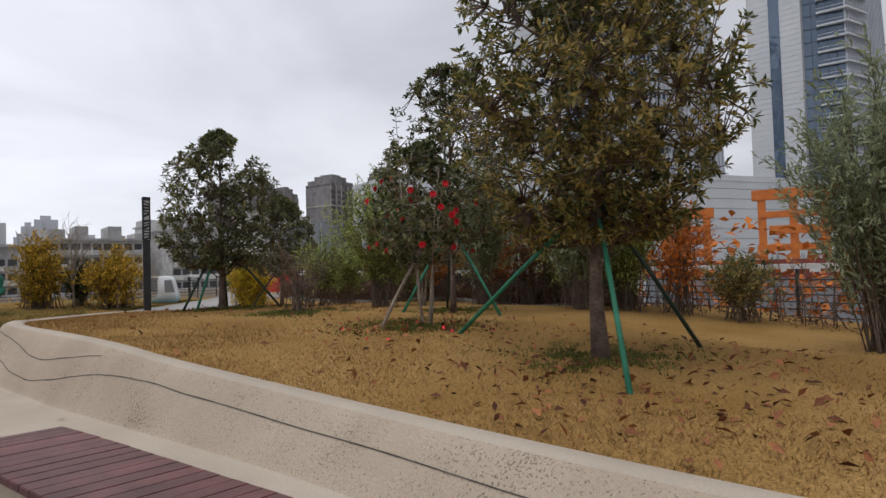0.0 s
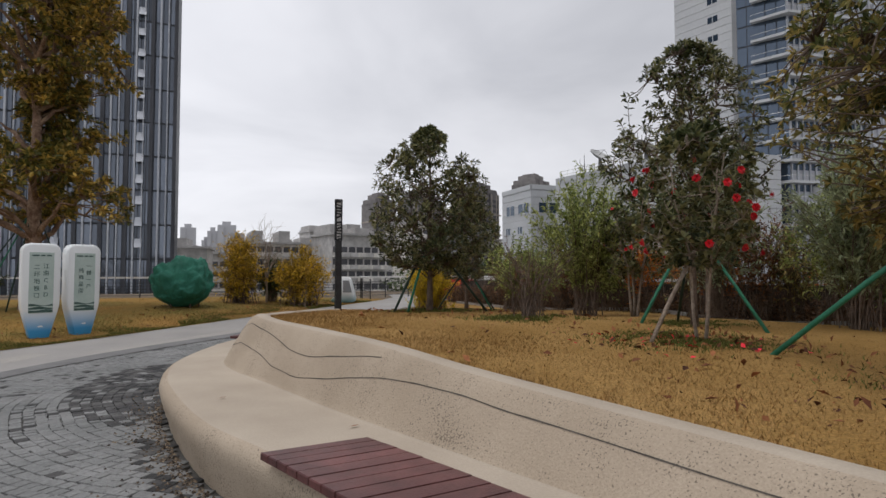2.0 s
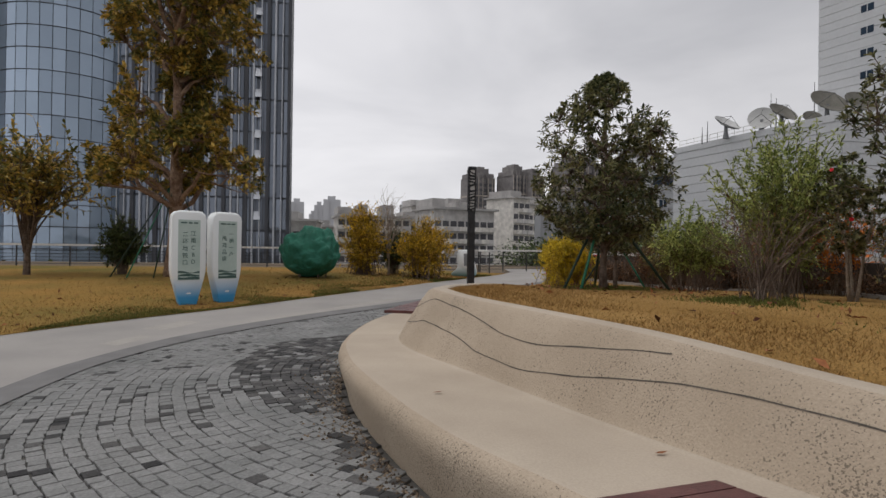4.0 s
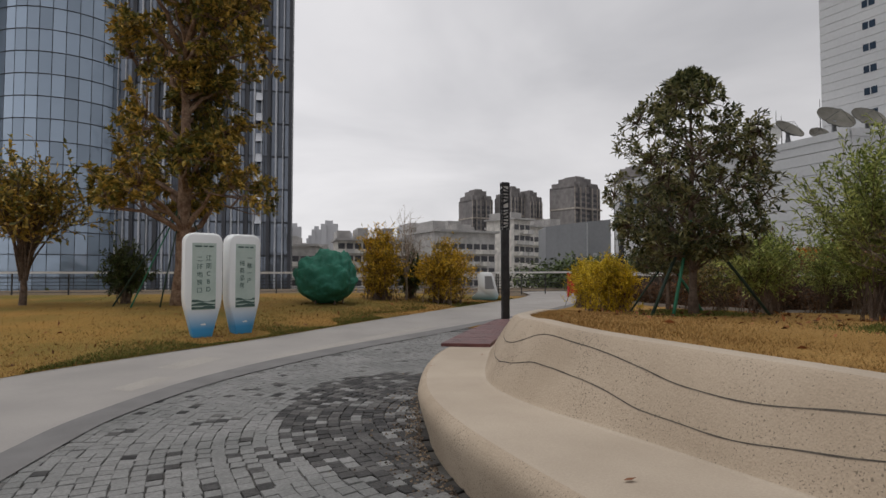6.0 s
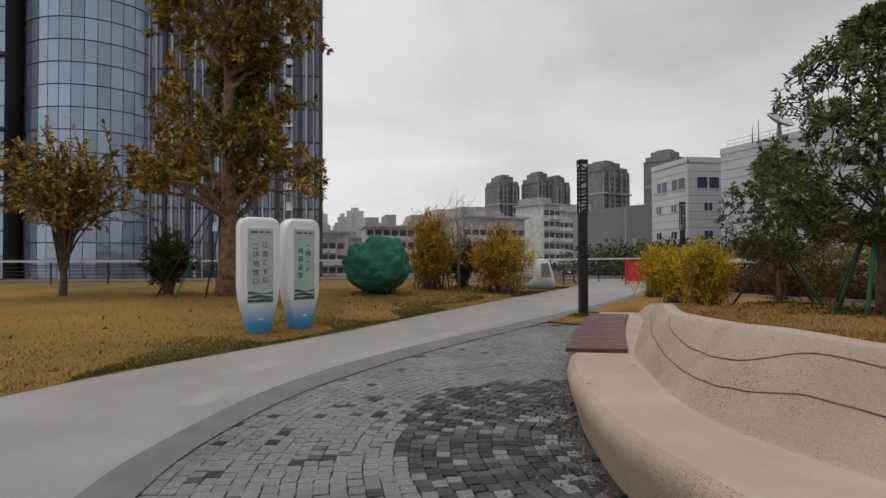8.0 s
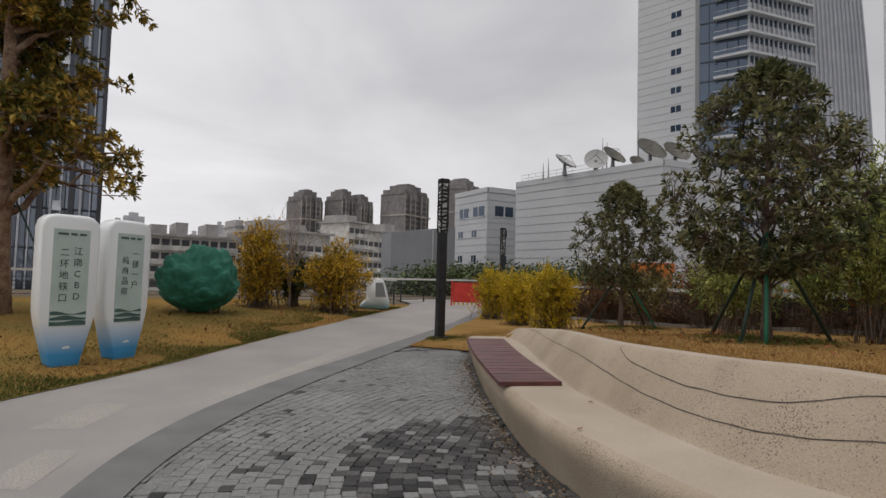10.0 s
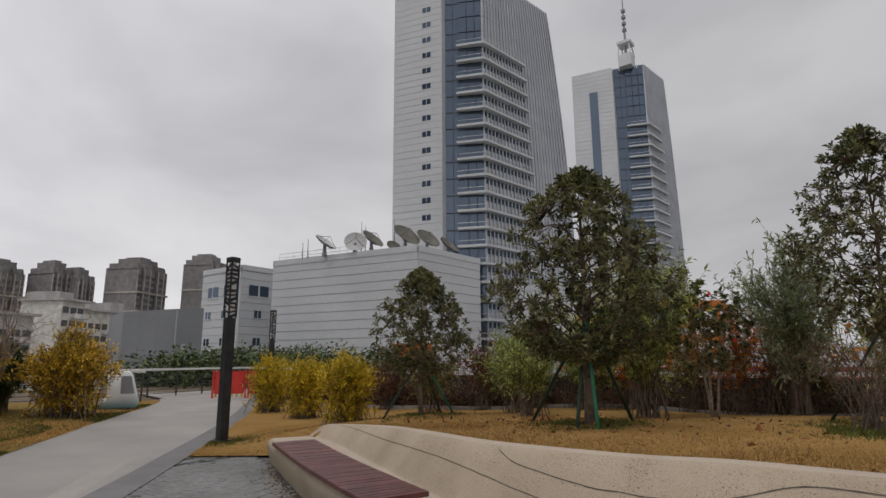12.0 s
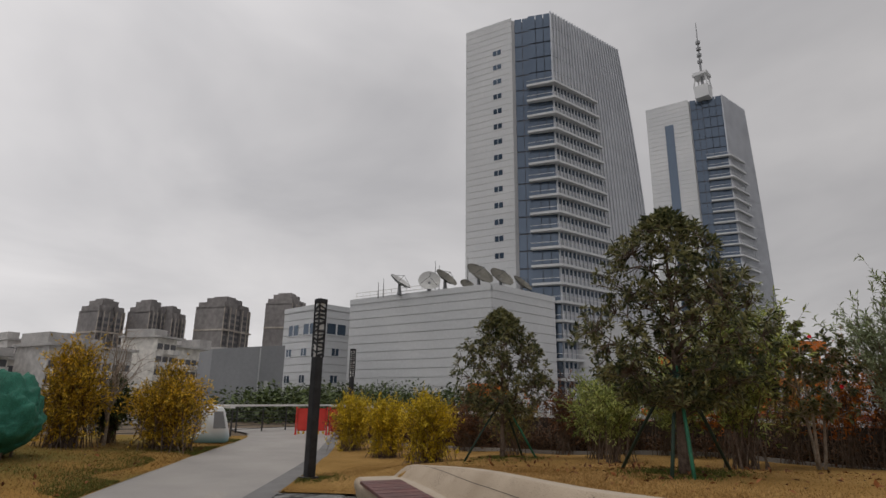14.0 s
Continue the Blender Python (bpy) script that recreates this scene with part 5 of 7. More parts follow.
def words(text, size, x, z, y, parent, material, name="lettering"):
    cu = bpy.data.curves.new(name, "FONT")
    cu.body, cu.size, cu.align_x, cu.align_y, cu.extrude = text, size, "CENTER", "CENTER", 0.001
    tmp = bpy.data.objects.new(name, cu)
    scene.collection.objects.link(tmp)
    dg = bpy.context.evaluated_depsgraph_get()
    me = bpy.data.meshes.new_from_object(tmp.evaluated_get(dg))
    bpy.data.objects.remove(tmp)
    me.materials.clear()
    me.materials.append(material)
    ob = new(name, me)
    ob.parent = parent
    ob.matrix_basis = pose(x, y, z, 90, 0, 0)
    return ob


def sign_board(x, y, turn, columns, label):
    z = gz(y) - 0.03
    t = empty("standing_sign", x, y, z, turn)
    t.matrix_basis = t.matrix_basis @ Matrix.Diagonal((1.02, 1.0, 1.05, 1.0))
    tagged(t, label, "sign", group="standing signs on the lawn")
    w, h, dep = 0.74, 2.10, 0.30
    v, f = board_mesh(rounded_profile(w, h, 0.33, 0.17, 3), dep, 0.05)
    mesh_ob("sign_body", v, f, M["sign_body"], t, "white enamel body fading to blue at its foot", smooth=True)
    part("panel", box_bm(0.46, 0.008, 1.30, 0, -dep / 2 - 0.003, 0.60), M["sign_panel"], t, "pale green printed panel")
    # picture of water and hills at the panel's foot, title bars at its head
    wave = Pile()
    for q, (z0, amp, hgt) in enumerate(((0.61, 0.02, 0.055), (0.68, 0.03, 0.045), (0.75, 0.035, 0.03))):
        xs = np.linspace(-0.225, 0.225, 13)
        top = [z0 + hgt + amp * math.sin(q * 2 + xx * 14) * 0.6 for xx in xs]
        vv = [(xx, -dep / 2 - 0.010, z0) for xx in xs] + [(xx, -dep / 2 - 0.010, tz) for xx, tz in zip(xs, top)]
        wave = Pile()
        wave.put(vv, [(i, i + 1, 14 + i, 13 + i) for i in range(12)])
        wave.make("printed_wave", M["ink"], t, "dark printed wave")
    bars = Pile()
    for x0, x1 in ((-0.18, -0.05), (-0.02, 0.06), (0.09, 0.18)):
        bars = Pile()
        bars.box((x0, -dep / 2 - 0.012, 1.82), (x1, -dep / 2 - 0.008, 1.85))
        bars.make("title_bar", M["ink"], t)
    mark = Pile()
    mark.put([(-0.055, -dep / 2 - 0.004, 0.30), (0.055, -dep / 2 - 0.004, 0.30), (0.035, -dep / 2 - 0.004, 0.335), (-0.035, -dep / 2 - 0.004, 0.325)], [(0, 1, 2, 3)])
    mark.make("mark", M["white_paint"], t, "small pale mark")
    for cx, chars, z0 in columns:
        for i, ch in enumerate(chars):
            words(ch, 0.122, cx, z0 - i * 0.152, -dep / 2 - 0.011, t, M["ink"])


sign_board(-4.30, 16.8, 24, [(-0.085, "二环地铁口", 1.58), (0.085, "江南CBD", 1.60)], "white standing sign fading to blue with a printed panel")
sign_board(-3.58, 17.3, 38, [(-0.085, "纯商品房", 1.50), (0.085, "一梯一户", 1.60)], "white standing sign fading to blue with a second printed panel")


def pod(x, y, turn):
    """White rounded sign lying by the path, with a dark panel in its slanting face."""
    z = ground_z(x, y)
    t = empty("path_marker", x, y, z, turn)
    t.matrix_basis = t.matrix_basis @ Matrix.Diagonal((0.84, 0.84, 1.0, 1.0))
    tagged(t, "low white rounded marker with a grey panel beside the path", "sign")
    prof = [(-0.62, 0.06), (-0.5, 0.0), (0.50, 0.0), (0.62, 0.06), (0.66, 0.2), (0.60, 0.42), (0.44, 0.92), (0.38, 1.05), (0.28, 1.12), (0.10, 1.14), (-0.14, 1.14), (-0.28, 1.1), (-0.35, 0.98), (-0.33, 0.70), (-0.31, 0.50), (-0.33, 0.36), (-0.5, 0.22), (-0.63, 0.14)]
    n = len(prof)
    rings = []
    for yy, s in ((-0.42, 0.06), (-0.39, 0.02), (-0.34, 0), (0.34, 0), (0.39, 0.02), (0.42, 0.06)):
        cx, cz = 0.12, 0.55
        rings.append([(px - (px - cx) * s, yy, max(0.0, pz - (pz - cz) * s)) for px, pz in prof])
    verts = [v for r in rings for v in r]
    faces = [(i * n + j, i * n + (j + 1) % n, (i + 1) * n + (j + 1) % n, (i + 1) * n + j) for i in range(5) for j in range(n)] + [tuple(range(n))[::-1], tuple(5 * n + j for j in range(n))]
    mesh_ob("marker_body", verts, faces, M["pod_body"], t, "white enamel body, teal at its foot", smooth=True)
    p = Pile()
    p.put([(0.02, -0.428, 0.45), (0.48, -0.428, 0.45), (0.33, -0.428, 0.98), (0.0, -0.428, 0.98)], [(0, 1, 2, 3)])
    p.make("panel", M["clad_grey"], t, "grey panel")


pod(4.85, 27.0, -18)


def barrier(x, y, turn):
    z = gz(y)
    t = empty("barrier", x, y, z, turn)
    tagged(t, "red plastic barrier with yellow edges across the path", "barrier")
    part("panel", box_bm(1.15, 0.06, 0.9, 0, 0, 0.16, 0.03), M["red_plastic"], t)
    for sx in (-0.62, 0.62):
        part("post", box_bm(0.07, 0.08, 1.12, sx, 0, 0, 0.01), M["red_plastic"], t)
        part("foot", box_bm(0.10, 0.42, 0.05, sx, 0, 0, 0.01), M["red_plastic"], t)
    for i in range(6):
        part("stripe", box_bm(0.10, 0.01, 0.10, -0.5 + i * 0.2, -0.04, 0.05), M["yellow_plastic"], t)


barrier(10.2, 29.1, -35)
barrier(11.3, 28.3, -40)


# ---------------------------------------------------------------- the city around
def prism(pile, pts, z0, z1):
    n = len(pts)
    pile.put([(x, y, z) for z in (z0, z1) for x, y in pts], [tuple(range(n))[::-1], tuple(range(n, 2 * n))] + [(i, (i + 1) % n, n + (i + 1) % n, n + i) for i in range(n)])


def lerp2(p, q, t):
    return (p[0] + (q[0] - p[0]) * t, p[1] + (q[1] - p[1]) * t)


def banded_block(name, label, pts, z0, z1, step, faces_on, windows=(), mat_wall="clad_white"):
    """A block clad in long panels with open joints between; windows: (face, along, width, z, height)."""
    b = empty(name, pts[0][0], pts[0][1], z0)
    tagged(b, label, "building")
    o = (pts[0][0], pts[0][1])
    loc = [(x - o[0], y - o[1]) for x, y in pts]
    core = Pile()
    prism(core, loc, 0, z1 - z0)
    core.make("wall", M["clad_joint"], b)
    n = len(loc)
    for f in faces_on:
        p, q = loc[f], loc[(f + 1) % n]
        clad = Pile()
        z = 0.0
        while z < z1 - z0 - 0.2:
            clad.slab(q, p, 0.12, z + 0.04, min(z + step - 0.04, z1 - z0))
            z += step
        clad.make("cladding", M[mat_wall], b)
    roof = Pile()
    for f in range(n):
        roof.slab(loc[(f + 1) % n], loc[f], 0.2, z1 - z0 - 0.5, z1 - z0 + 0.25, -0.2)
    roof.make("parapet", M[mat_wall], b)
    for f, t0, wd, wz, hh in windows:
        p, q = loc[f], loc[(f + 1) % n]
        L = math.hypot(q[0] - p[0], q[1] - p[1])
        a, c = lerp2(p, q, t0), lerp2(p, q, t0 + wd / L)
        w = Pile()
        w.slab(c, a, 0.16, wz - z0, wz - z0 + hh)
        win = w.make("window", M["glass_dark"], b)
        fr = Pile()
        fr.slab(lerp2(a, c, 0.54), lerp2(a, c, 0.46), 0.20, wz - z0, wz - z0 + hh)
        fr.slab(lerp2(a, c, 1.06), lerp2(a, c, -0.06), 0.24, wz - z0 - 0.16, wz - z0)
        fr.make("frame", M["clad_white"], win)
    return b


# corner order runs so that the right-hand normal points outwards (clockwise seen from above)
banded_block("broadcast_hall", "long white panel-clad hall with dishes on its roof", [(46.2, 73.2), (55.0, 75.5), (62.0, 49.6), (49.6, 50.5)], -9, 15.5, 1.15, (3, 2))
banded_block("office_block", "small white panel-clad block with square windows", [(46.3, 90.3), (52.1, 89.7), (51.8, 80.5), (46.3, 80.6)], -9, 15.8, 1.15, (3, 2),
             [(3, t, 1.3, z, 1.1) for z in (-4.0, 0.2, 4.4, 8.4) for t in (0.30, 0.72)] + [(2, t, 1.2, z, 1.1) for z in (0.2, 4.4, 8.4) for t in (0.35, )] + [(3, 0.08, 3.2, 11.6, 1.6), (3, 0.56, 2.6, 11.6, 1.6), (2, 0.15, 3.4, 11.6, 1.6)])
grey = empty("grey_hall", 28.0, 76.0, -9)
tagged(grey, "low windowless grey metal-clad hall with a curved front", "building")
gp = Pile()
arc = [(0, 0), (0.8, -1.9), (2.0, -3.4), (3.6, -4.6), (6.7, -5.1), (9.0, 5.0), (3, 10)]
gp.put([(x, y, z) for x, y in arc for z in (0, 16.6 + 0.1 * x)], [(2 * i, 2 * ((i + 1) % 7), 2 * ((i + 1) % 7) + 1, 2 * i + 1) for i in range(7)] + [tuple(2 * i + 1 for i in range(7))])
gp.make("wall", M["clad_grey"], grey)
gd = Pile()
gd.slab((3.6, -4.6), (3.75, -4.625), 0.12, 0, 16.8)
gd.slab((4.4, -4.74), (4.9, -4.82), 0.10, 9.0, 13.0)
gd.make("seam", M["clad_joint"], grey)


def dish(x, y, z, r, az, el, mt="dish"):
    t = empty("satellite_dish", x, y, z)
    tagged(t, "large grey mesh satellite dish on the hall's roof" if mt == "dish" else "large white satellite dish on the hall's roof", "satellite dish", group="rooftop dishes")
    R = Matrix.Rotation(radians(-az), 4, "Z") @ Matrix.Rotation(radians(el) - math.pi / 2, 4, "X")
    up = Vector((0, 0, r * 1.0))
    bowl, n = Pile(), 20
    verts = [Vector((0, 0, 0))]
    rings = 5
    for i in range(1, rings + 1):
        for s in range(n):
            a = 2 * math.pi * s / n
            q = r * i / rings
            verts.append(Vector((q * math.cos(a), q * math.sin(a), 0.26 * q * q / r)))
    faces = [(0, 1 + s, 1 + (s + 1) % n) for s in range(n)]
    for i in range(rings - 1):
        faces += [(1 + i * n + s, 1 + (i + 1) * n + s, 1 + (i + 1) * n + (s + 1) % n, 1 + i * n + (s + 1) % n) for s in range(n)]
    back = [v - Vector((0, 0, 0.06)) for v in verts]
    bowl.put([up + (R @ v) for v in verts], faces)
    bowl.put([up + (R @ v) for v in back], [f[::-1] for f in faces])
    bowl.make("reflector", M[mt], t)
    ribs = Pile()
    for s in range(0, n, 2):
        a = 2 * math.pi * s / n
        line = [up + (R @ Vector((r * f * math.cos(a), r * f * math.sin(a), 0.26 * r * f * f - 0.10))) for f in (0.05, 0.5, 1.0)]
        ribs.tube(line, [0.05, 0.045, 0.03], 4)
    ribs.make("rib_frame", M["rail_dark"], t)
    st = Pile()
    tip = up + (R @ Vector((0, 0, 0.75 * r)))
    for a in (0.4, 2.5, 4.6):
        st.tube([up + (R @ Vector((r * 0.9 * math.cos(a), r * 0.9 * math.sin(a), 0.21 * r))), tip], [0.03, 0.03], 4)
    st.make("feed_support", M["rail_dark"], t)
    bs = Pile()
    bs.tube([(0, 0, 0), up * 0.5, up], [0.35, 0.22, 0.2], 8)
    bs.make("pedestal", M["clad_grey"], t)


def on_hall(az, d):
    a = radians(az)
    return -4.35 + d * math.sin(a), 8.2 + d * math.cos(a)


for az, d, r, face, el, mt, dz in ((42.6, 76, 1.6, 165, 52, "dish_white", 0), (45.6, 74, 1.45, 225, 25, "dish_white", 0), (47.2, 73, 1.6, 175, 45, "dish", 0.9), (49.4, 74, 1.0, 200, 40, "dish", 0), (50.6, 72, 1.9, 188, 42, "dish", 0.7), (52.8, 73, 1.7, 190, 42, "dish", 0.0), (54.9, 76, 1.5, 175, 45, "dish", 0.0)):
    x, y = on_hall(az, d)
    dish(x, y, 15.6, r, face, el, mt)
for az, d, h in ((41.0, 77, 2.6), (46.2, 76, 5.0), (46.6, 76, 4.4), (49.5, 75, 5.4), (40.5, 78, 2.2)):
    x, y = on_hall(az, d)
    m = empty("antenna_mast", x, y, 15.4)
    tagged(m, "thin rooftop antenna mast", "antenna", group="rooftop masts")
    p = Pile()
    p.tube([(0, 0, 0), (0, 0, h * 0.5), (0, 0, h)], [0.07, 0.05, 0.025], 5)
    p.make("mast", M["rail_dark"], m)
rr = empty("roof_railing", 46.6, 72.6, 15.7)
tagged(rr, "thin metal railing along the hall's roof edge", "railing")
p = Pile()
for z in (0.5, 1.0):
    p.tube([(0, 0, z), (2.1, -14, z)], [0.04, 0.04], 4)
for i in range(12):
    p.tube([(2.1 * i / 11, -14 * i / 11, 0), (2.1 * i / 11, -14 * i / 11, 1.0)], [0.035, 0.035], 4)
p.make("frame", M["rail"], rr)


def office_tower(name, label, a, b, c, dtop, dbase, z0, z1, floors, white_windows, slot=False):
    """White slab a-b with a column of small windows, glass corner b-c with projecting floor edges, finned side c-d that widens downwards."""
    t = empty(name, c[0], c[1], z0)
    tagged(t, label, "tower")
    o = Vector((c[0], c[1]))
    A, B, C, D1, D0 = [Vector(v) - o for v in (a, b, c, dtop, dbase)]
    H = z1 - z0
    n_in = Vector((A - C).normalized())
    fl = H / floors
    side = (D1 - C).normalized()
    nleft = Vector(((C - A).normalized().y, -(C - A).normalized().x))
    if nleft.dot(side) > 0:
        nleft = -nleft
    # white slab
    core = Pile()
    back = side * 9
    prism(core, [A, B, B + back, A + back], 0, H - 0.5)
    core.make("white_slab", M["clad_joint"], t)
    clad = Pile()
    k = 0.0
    while k < H:
        clad.put([(v.x, v.y, z) for z in (k + 0.04, min(H, k + 1.53)) for v in (A, B, B + nleft * 0.15, A + nleft * 0.15)], [(0, 1, 2, 3), (7, 6, 5, 4), (0, 4, 5, 1), (1, 5, 6, 2), (2, 6, 7, 3), (3, 7, 4, 0)])
        k += 1.56
    clad.make("cladding", M["clad_white"], t)
    if slot:
        s0, s1 = A.lerp(B, 0.42), A.lerp(B, 0.62)
        w = Pile()
        w.put([(v.x, v.y, z) for z in (0, H * 0.93) for v in (s0, s1, s1 + nleft * 0.25, s0 + nleft * 0.25)], [(0, 1, 2, 3), (7, 6, 5, 4), (0, 4, 5, 1), (1, 5, 6, 2), (2, 6, 7, 3), (3, 7, 4, 0)])
        w.make("window", M["glass_blue"], t, "tall blue window slot")
    else:
        for i in range(white_windows):
            z = H - 9.0 - i * fl
            s0, s1 = A.lerp(B, 0.60), A.lerp(B, 0.77)
            w = Pile()
            w.put([(v.x, v.y, zz) for zz in (z, z + 1.25) for v in (s0, s1, s1 + nleft * 0.2, s0 + nleft * 0.2)], [(0, 1, 2, 3), (7, 6, 5, 4), (0, 4, 5, 1), (1, 5, 6, 2), (2, 6, 7, 3), (3, 7, 4, 0)])
            win = w.make("window", M["glass_dark"], t)
            mu = Pile()
            m0, m1 = s0.lerp(s1, 0.47), s0.lerp(s1, 0.53)
            mu.put([(v.x, v.y, zz) for zz in (z, z + 1.25) for v in (m0, m1, m1 + nleft * 0.28, m0 + nleft * 0.28)], [(0, 1, 2, 3), (7, 6, 5, 4), (0, 4, 5, 1), (1, 5, 6, 2), (2, 6, 7, 3), (3, 7, 4, 0)])
            mu.make("mullion", M["clad_white"], win)

    def edge(z):
        """Where the finned side ends at height z above the base."""
        f = z / H
        return D0.lerp(D1, f ** 2.2)
    # glass corner, pane by pane, set back a little
    g = Pile()
    nside = Vector((side.y, -side.x))
    if nside.dot(A - C) > 0:
        nside = -nside
    for i in range(floors):
        zz0, zz1 = i * fl + 0.15, (i + 1) * fl - 0.15
        cols = 5
        for j in range(cols):
            p0, p1 = B.lerp(C, (j + 0.04) / cols), B.lerp(C, (j + 0.96) / cols)
            ins = side * (0.9 if j < 2 else 0.25)
            g = Pile()
            g.put([(p0 + ins).to_3d() + Vector((0, 0, zz0)), (p1 + ins).to_3d() + Vector((0, 0, zz0)), (p1 + ins).to_3d() + Vector((0, 0, zz1)), (p0 + ins).to_3d() + Vector((0, 0, zz1))], [(0, 1, 2, 3)])
            g.make("pane", M["glass_blue"], t)
    inner = Pile()
    prism(inner, [B + side * 1.1, C + side * 0.4 - nside * 0.3, C + side * 8 - nside * 0.3, B + side * 8], 0, H - 1)
    inner.make("core", M["fin_dark"], t)
    # finned side: panels floor by floor, light fins, dark bands of windows under the floor edges
    pan, fins, dark = Pile(), Pile(), Pile()
    for i in range(floors):
        zz0, zz1 = i * fl, (i + 1) * fl
        e0, e1 = edge(zz0), edge(zz1)
        pan.put([C.to_3d() + Vector((0, 0, zz0)), e0.to_3d() + Vector((0, 0, zz0)), e1.to_3d() + Vector((0, 0, zz1 - 0.1)), C.to_3d() + Vector((0, 0, zz1 - 0.1))], [(0, 1, 2, 3)])
    for j in range(27):
        f = j / 26
        for i in range(floors):
            zz0, zz1 = i * fl, (i + 1) * fl
            p0 = C.lerp(edge(zz0), f)
            p1 = C.lerp(edge(zz1), f)
            fins.put([(v + w).to_3d() + Vector((0, 0, z)) for v, z in ((p0, zz0), (p1, zz1)) for w in (side * -0.13, side * 0.13, side * 0.13 + nside * 0.35, side * -0.13 + nside * 0.35)],
                     [(0, 1, 2, 3), (7, 6, 5, 4), (0, 4, 5, 1), (1, 5, 6, 2), (2, 6, 7, 3), (3, 7, 4, 0)])
    pan.make("side_cladding", M["tower_grey"], t)
    fins.make("fin_screen", M["fin_light"], t)
    top_floor = int(floors * 0.86)
    for i in range(1, top_floor):
        z = i * fl
        lf = 0.52 if i > 3 else 0.6
        e = C.lerp(edge(z), lf)
        b0 = C.lerp(B, 0.62)
        s = Pile()
        lst = [b0, C, e]
        outv = [nleft * 1.0, (nleft + nside) * 1.0, nside * 1.0]
        s.put([v.to_3d() + Vector((0, 0, z - 0.15)) for v in lst] + [(v + w).to_3d() + Vector((0, 0, z - 0.15)) for v, w in zip(lst, outv)] +
              [v.to_3d() + Vector((0, 0, z + 0.35)) for v in lst] + [(v + w).to_3d() + Vector((0, 0, z + 0.35)) for v, w in zip(lst, outv)],
              [(0, 1, 4, 3), (1, 2, 5, 4), (6, 9, 10, 7), (7, 10, 11, 8), (3, 4, 10, 9), (4, 5, 11, 10), (0, 3, 9, 6), (2, 8, 11, 5)])
        s.make("floor_edge", M["clad_white"], t, "projecting pale floor edge")
        w = Pile()
        q0, q1 = C + nside * 0.1, e + nside * 0.1
        w.put([q0.to_3d() + Vector((0, 0, z - 1.5)), q1.to_3d() + Vector((0, 0, z - 1.5)), q1.to_3d() + Vector((0, 0, z - 0.3)), q0.to_3d() + Vector((0, 0, z - 0.3))], [(0, 1, 2, 3)])
        w.make("window_band", M["glass_dark"], t)
        rl = Pile()
        hb = [v + w * 0.9 for v, w in zip(lst, outv)]
        rl.tube([v.to_3d() + Vector((0, 0, z + 1.25)) for v in hb], [0.05] * 3, 4)
        rl.make("balcony_rail", M["rail"], t)
    return t


def placed(t, k):
    """Bring a tower nearer along the line from the terrace, keeping its proportions, with a plinth down to the street."""
    x, y, z = t.matrix_basis.translation
    t.matrix_basis = pose(-4.3 + (x + 4.3) * k, 8.18 + (y - 8.18) * k, 1.63 + (z - 1.63) * k) @ Matrix.Scale(k, 4)
    p = Pile()
    prism(p, [(-5, 18), (27, 14), (31, -5.5), (0.5, 0.5)], -8, -0.02)
    p.make("plinth", M["clad_joint"], t)


placed(office_tower("office_tower", "tall white and blue-glass office tower with projecting floor edges", (91.1, 90.4), (93.8, 78.5), (97.9, 70.3), (122.2, 65.6), (131.0, 63.9), -9, 91.6, 26, 20), 0.667)
placed(office_tower("office_tower", "distant white and blue-glass office tower with rooftop mast", (181.0, 83.1), (183.2, 69.0), (187.0, 59.4), (203.0, 57.0), (209.0, 56.2), -9, 104, 30, 0, True), 0.7235)
mast = empty("tower_mast", 132.3, 48.6, 75.7)
mast.matrix_basis = mast.matrix_basis @ Matrix.Scale(0.7235, 4)
tagged(mast, "tall lattice mast on the distant tower's roof", "antenna")
p = Pile()
p.box((-2.2, -2.2, -1), (2.2, 2.2, 3.5))
for sx in (-1, 1):
    for sy in (-1, 1):
        p.tube([(sx * 2.2, sy * 2.2, 3), (sx * 1.6, sy * 1.6, 8)], [0.25, 0.25], 4)
p.box((-2.4, -2.4, 7.4), (2.4, 2.4, 8.4))
p.make("base_frame", M["clad_white"], mast)
p = Pile()
p.tube([(0, 0, 3), (0, 0, 17), (0, 0, 29)], [0.5, 0.28, 0.12], 6)
for z in (13, 15.5, 18, 20.5):
    p.tube([(0, 0, z), (0, 0, z + 0.9)], [0.8, 0.8], 8)
p.make("mast", M["clad_grey"], mast)


def podium():
    banded_block("podium", "low white podium building behind the towers' feet", [(66.0, 56.0), (95.0, 60.0), (96.0, 34.0), (68.0, 40.0)], -9, 12.0, 1.3, (2, 3))


podium()


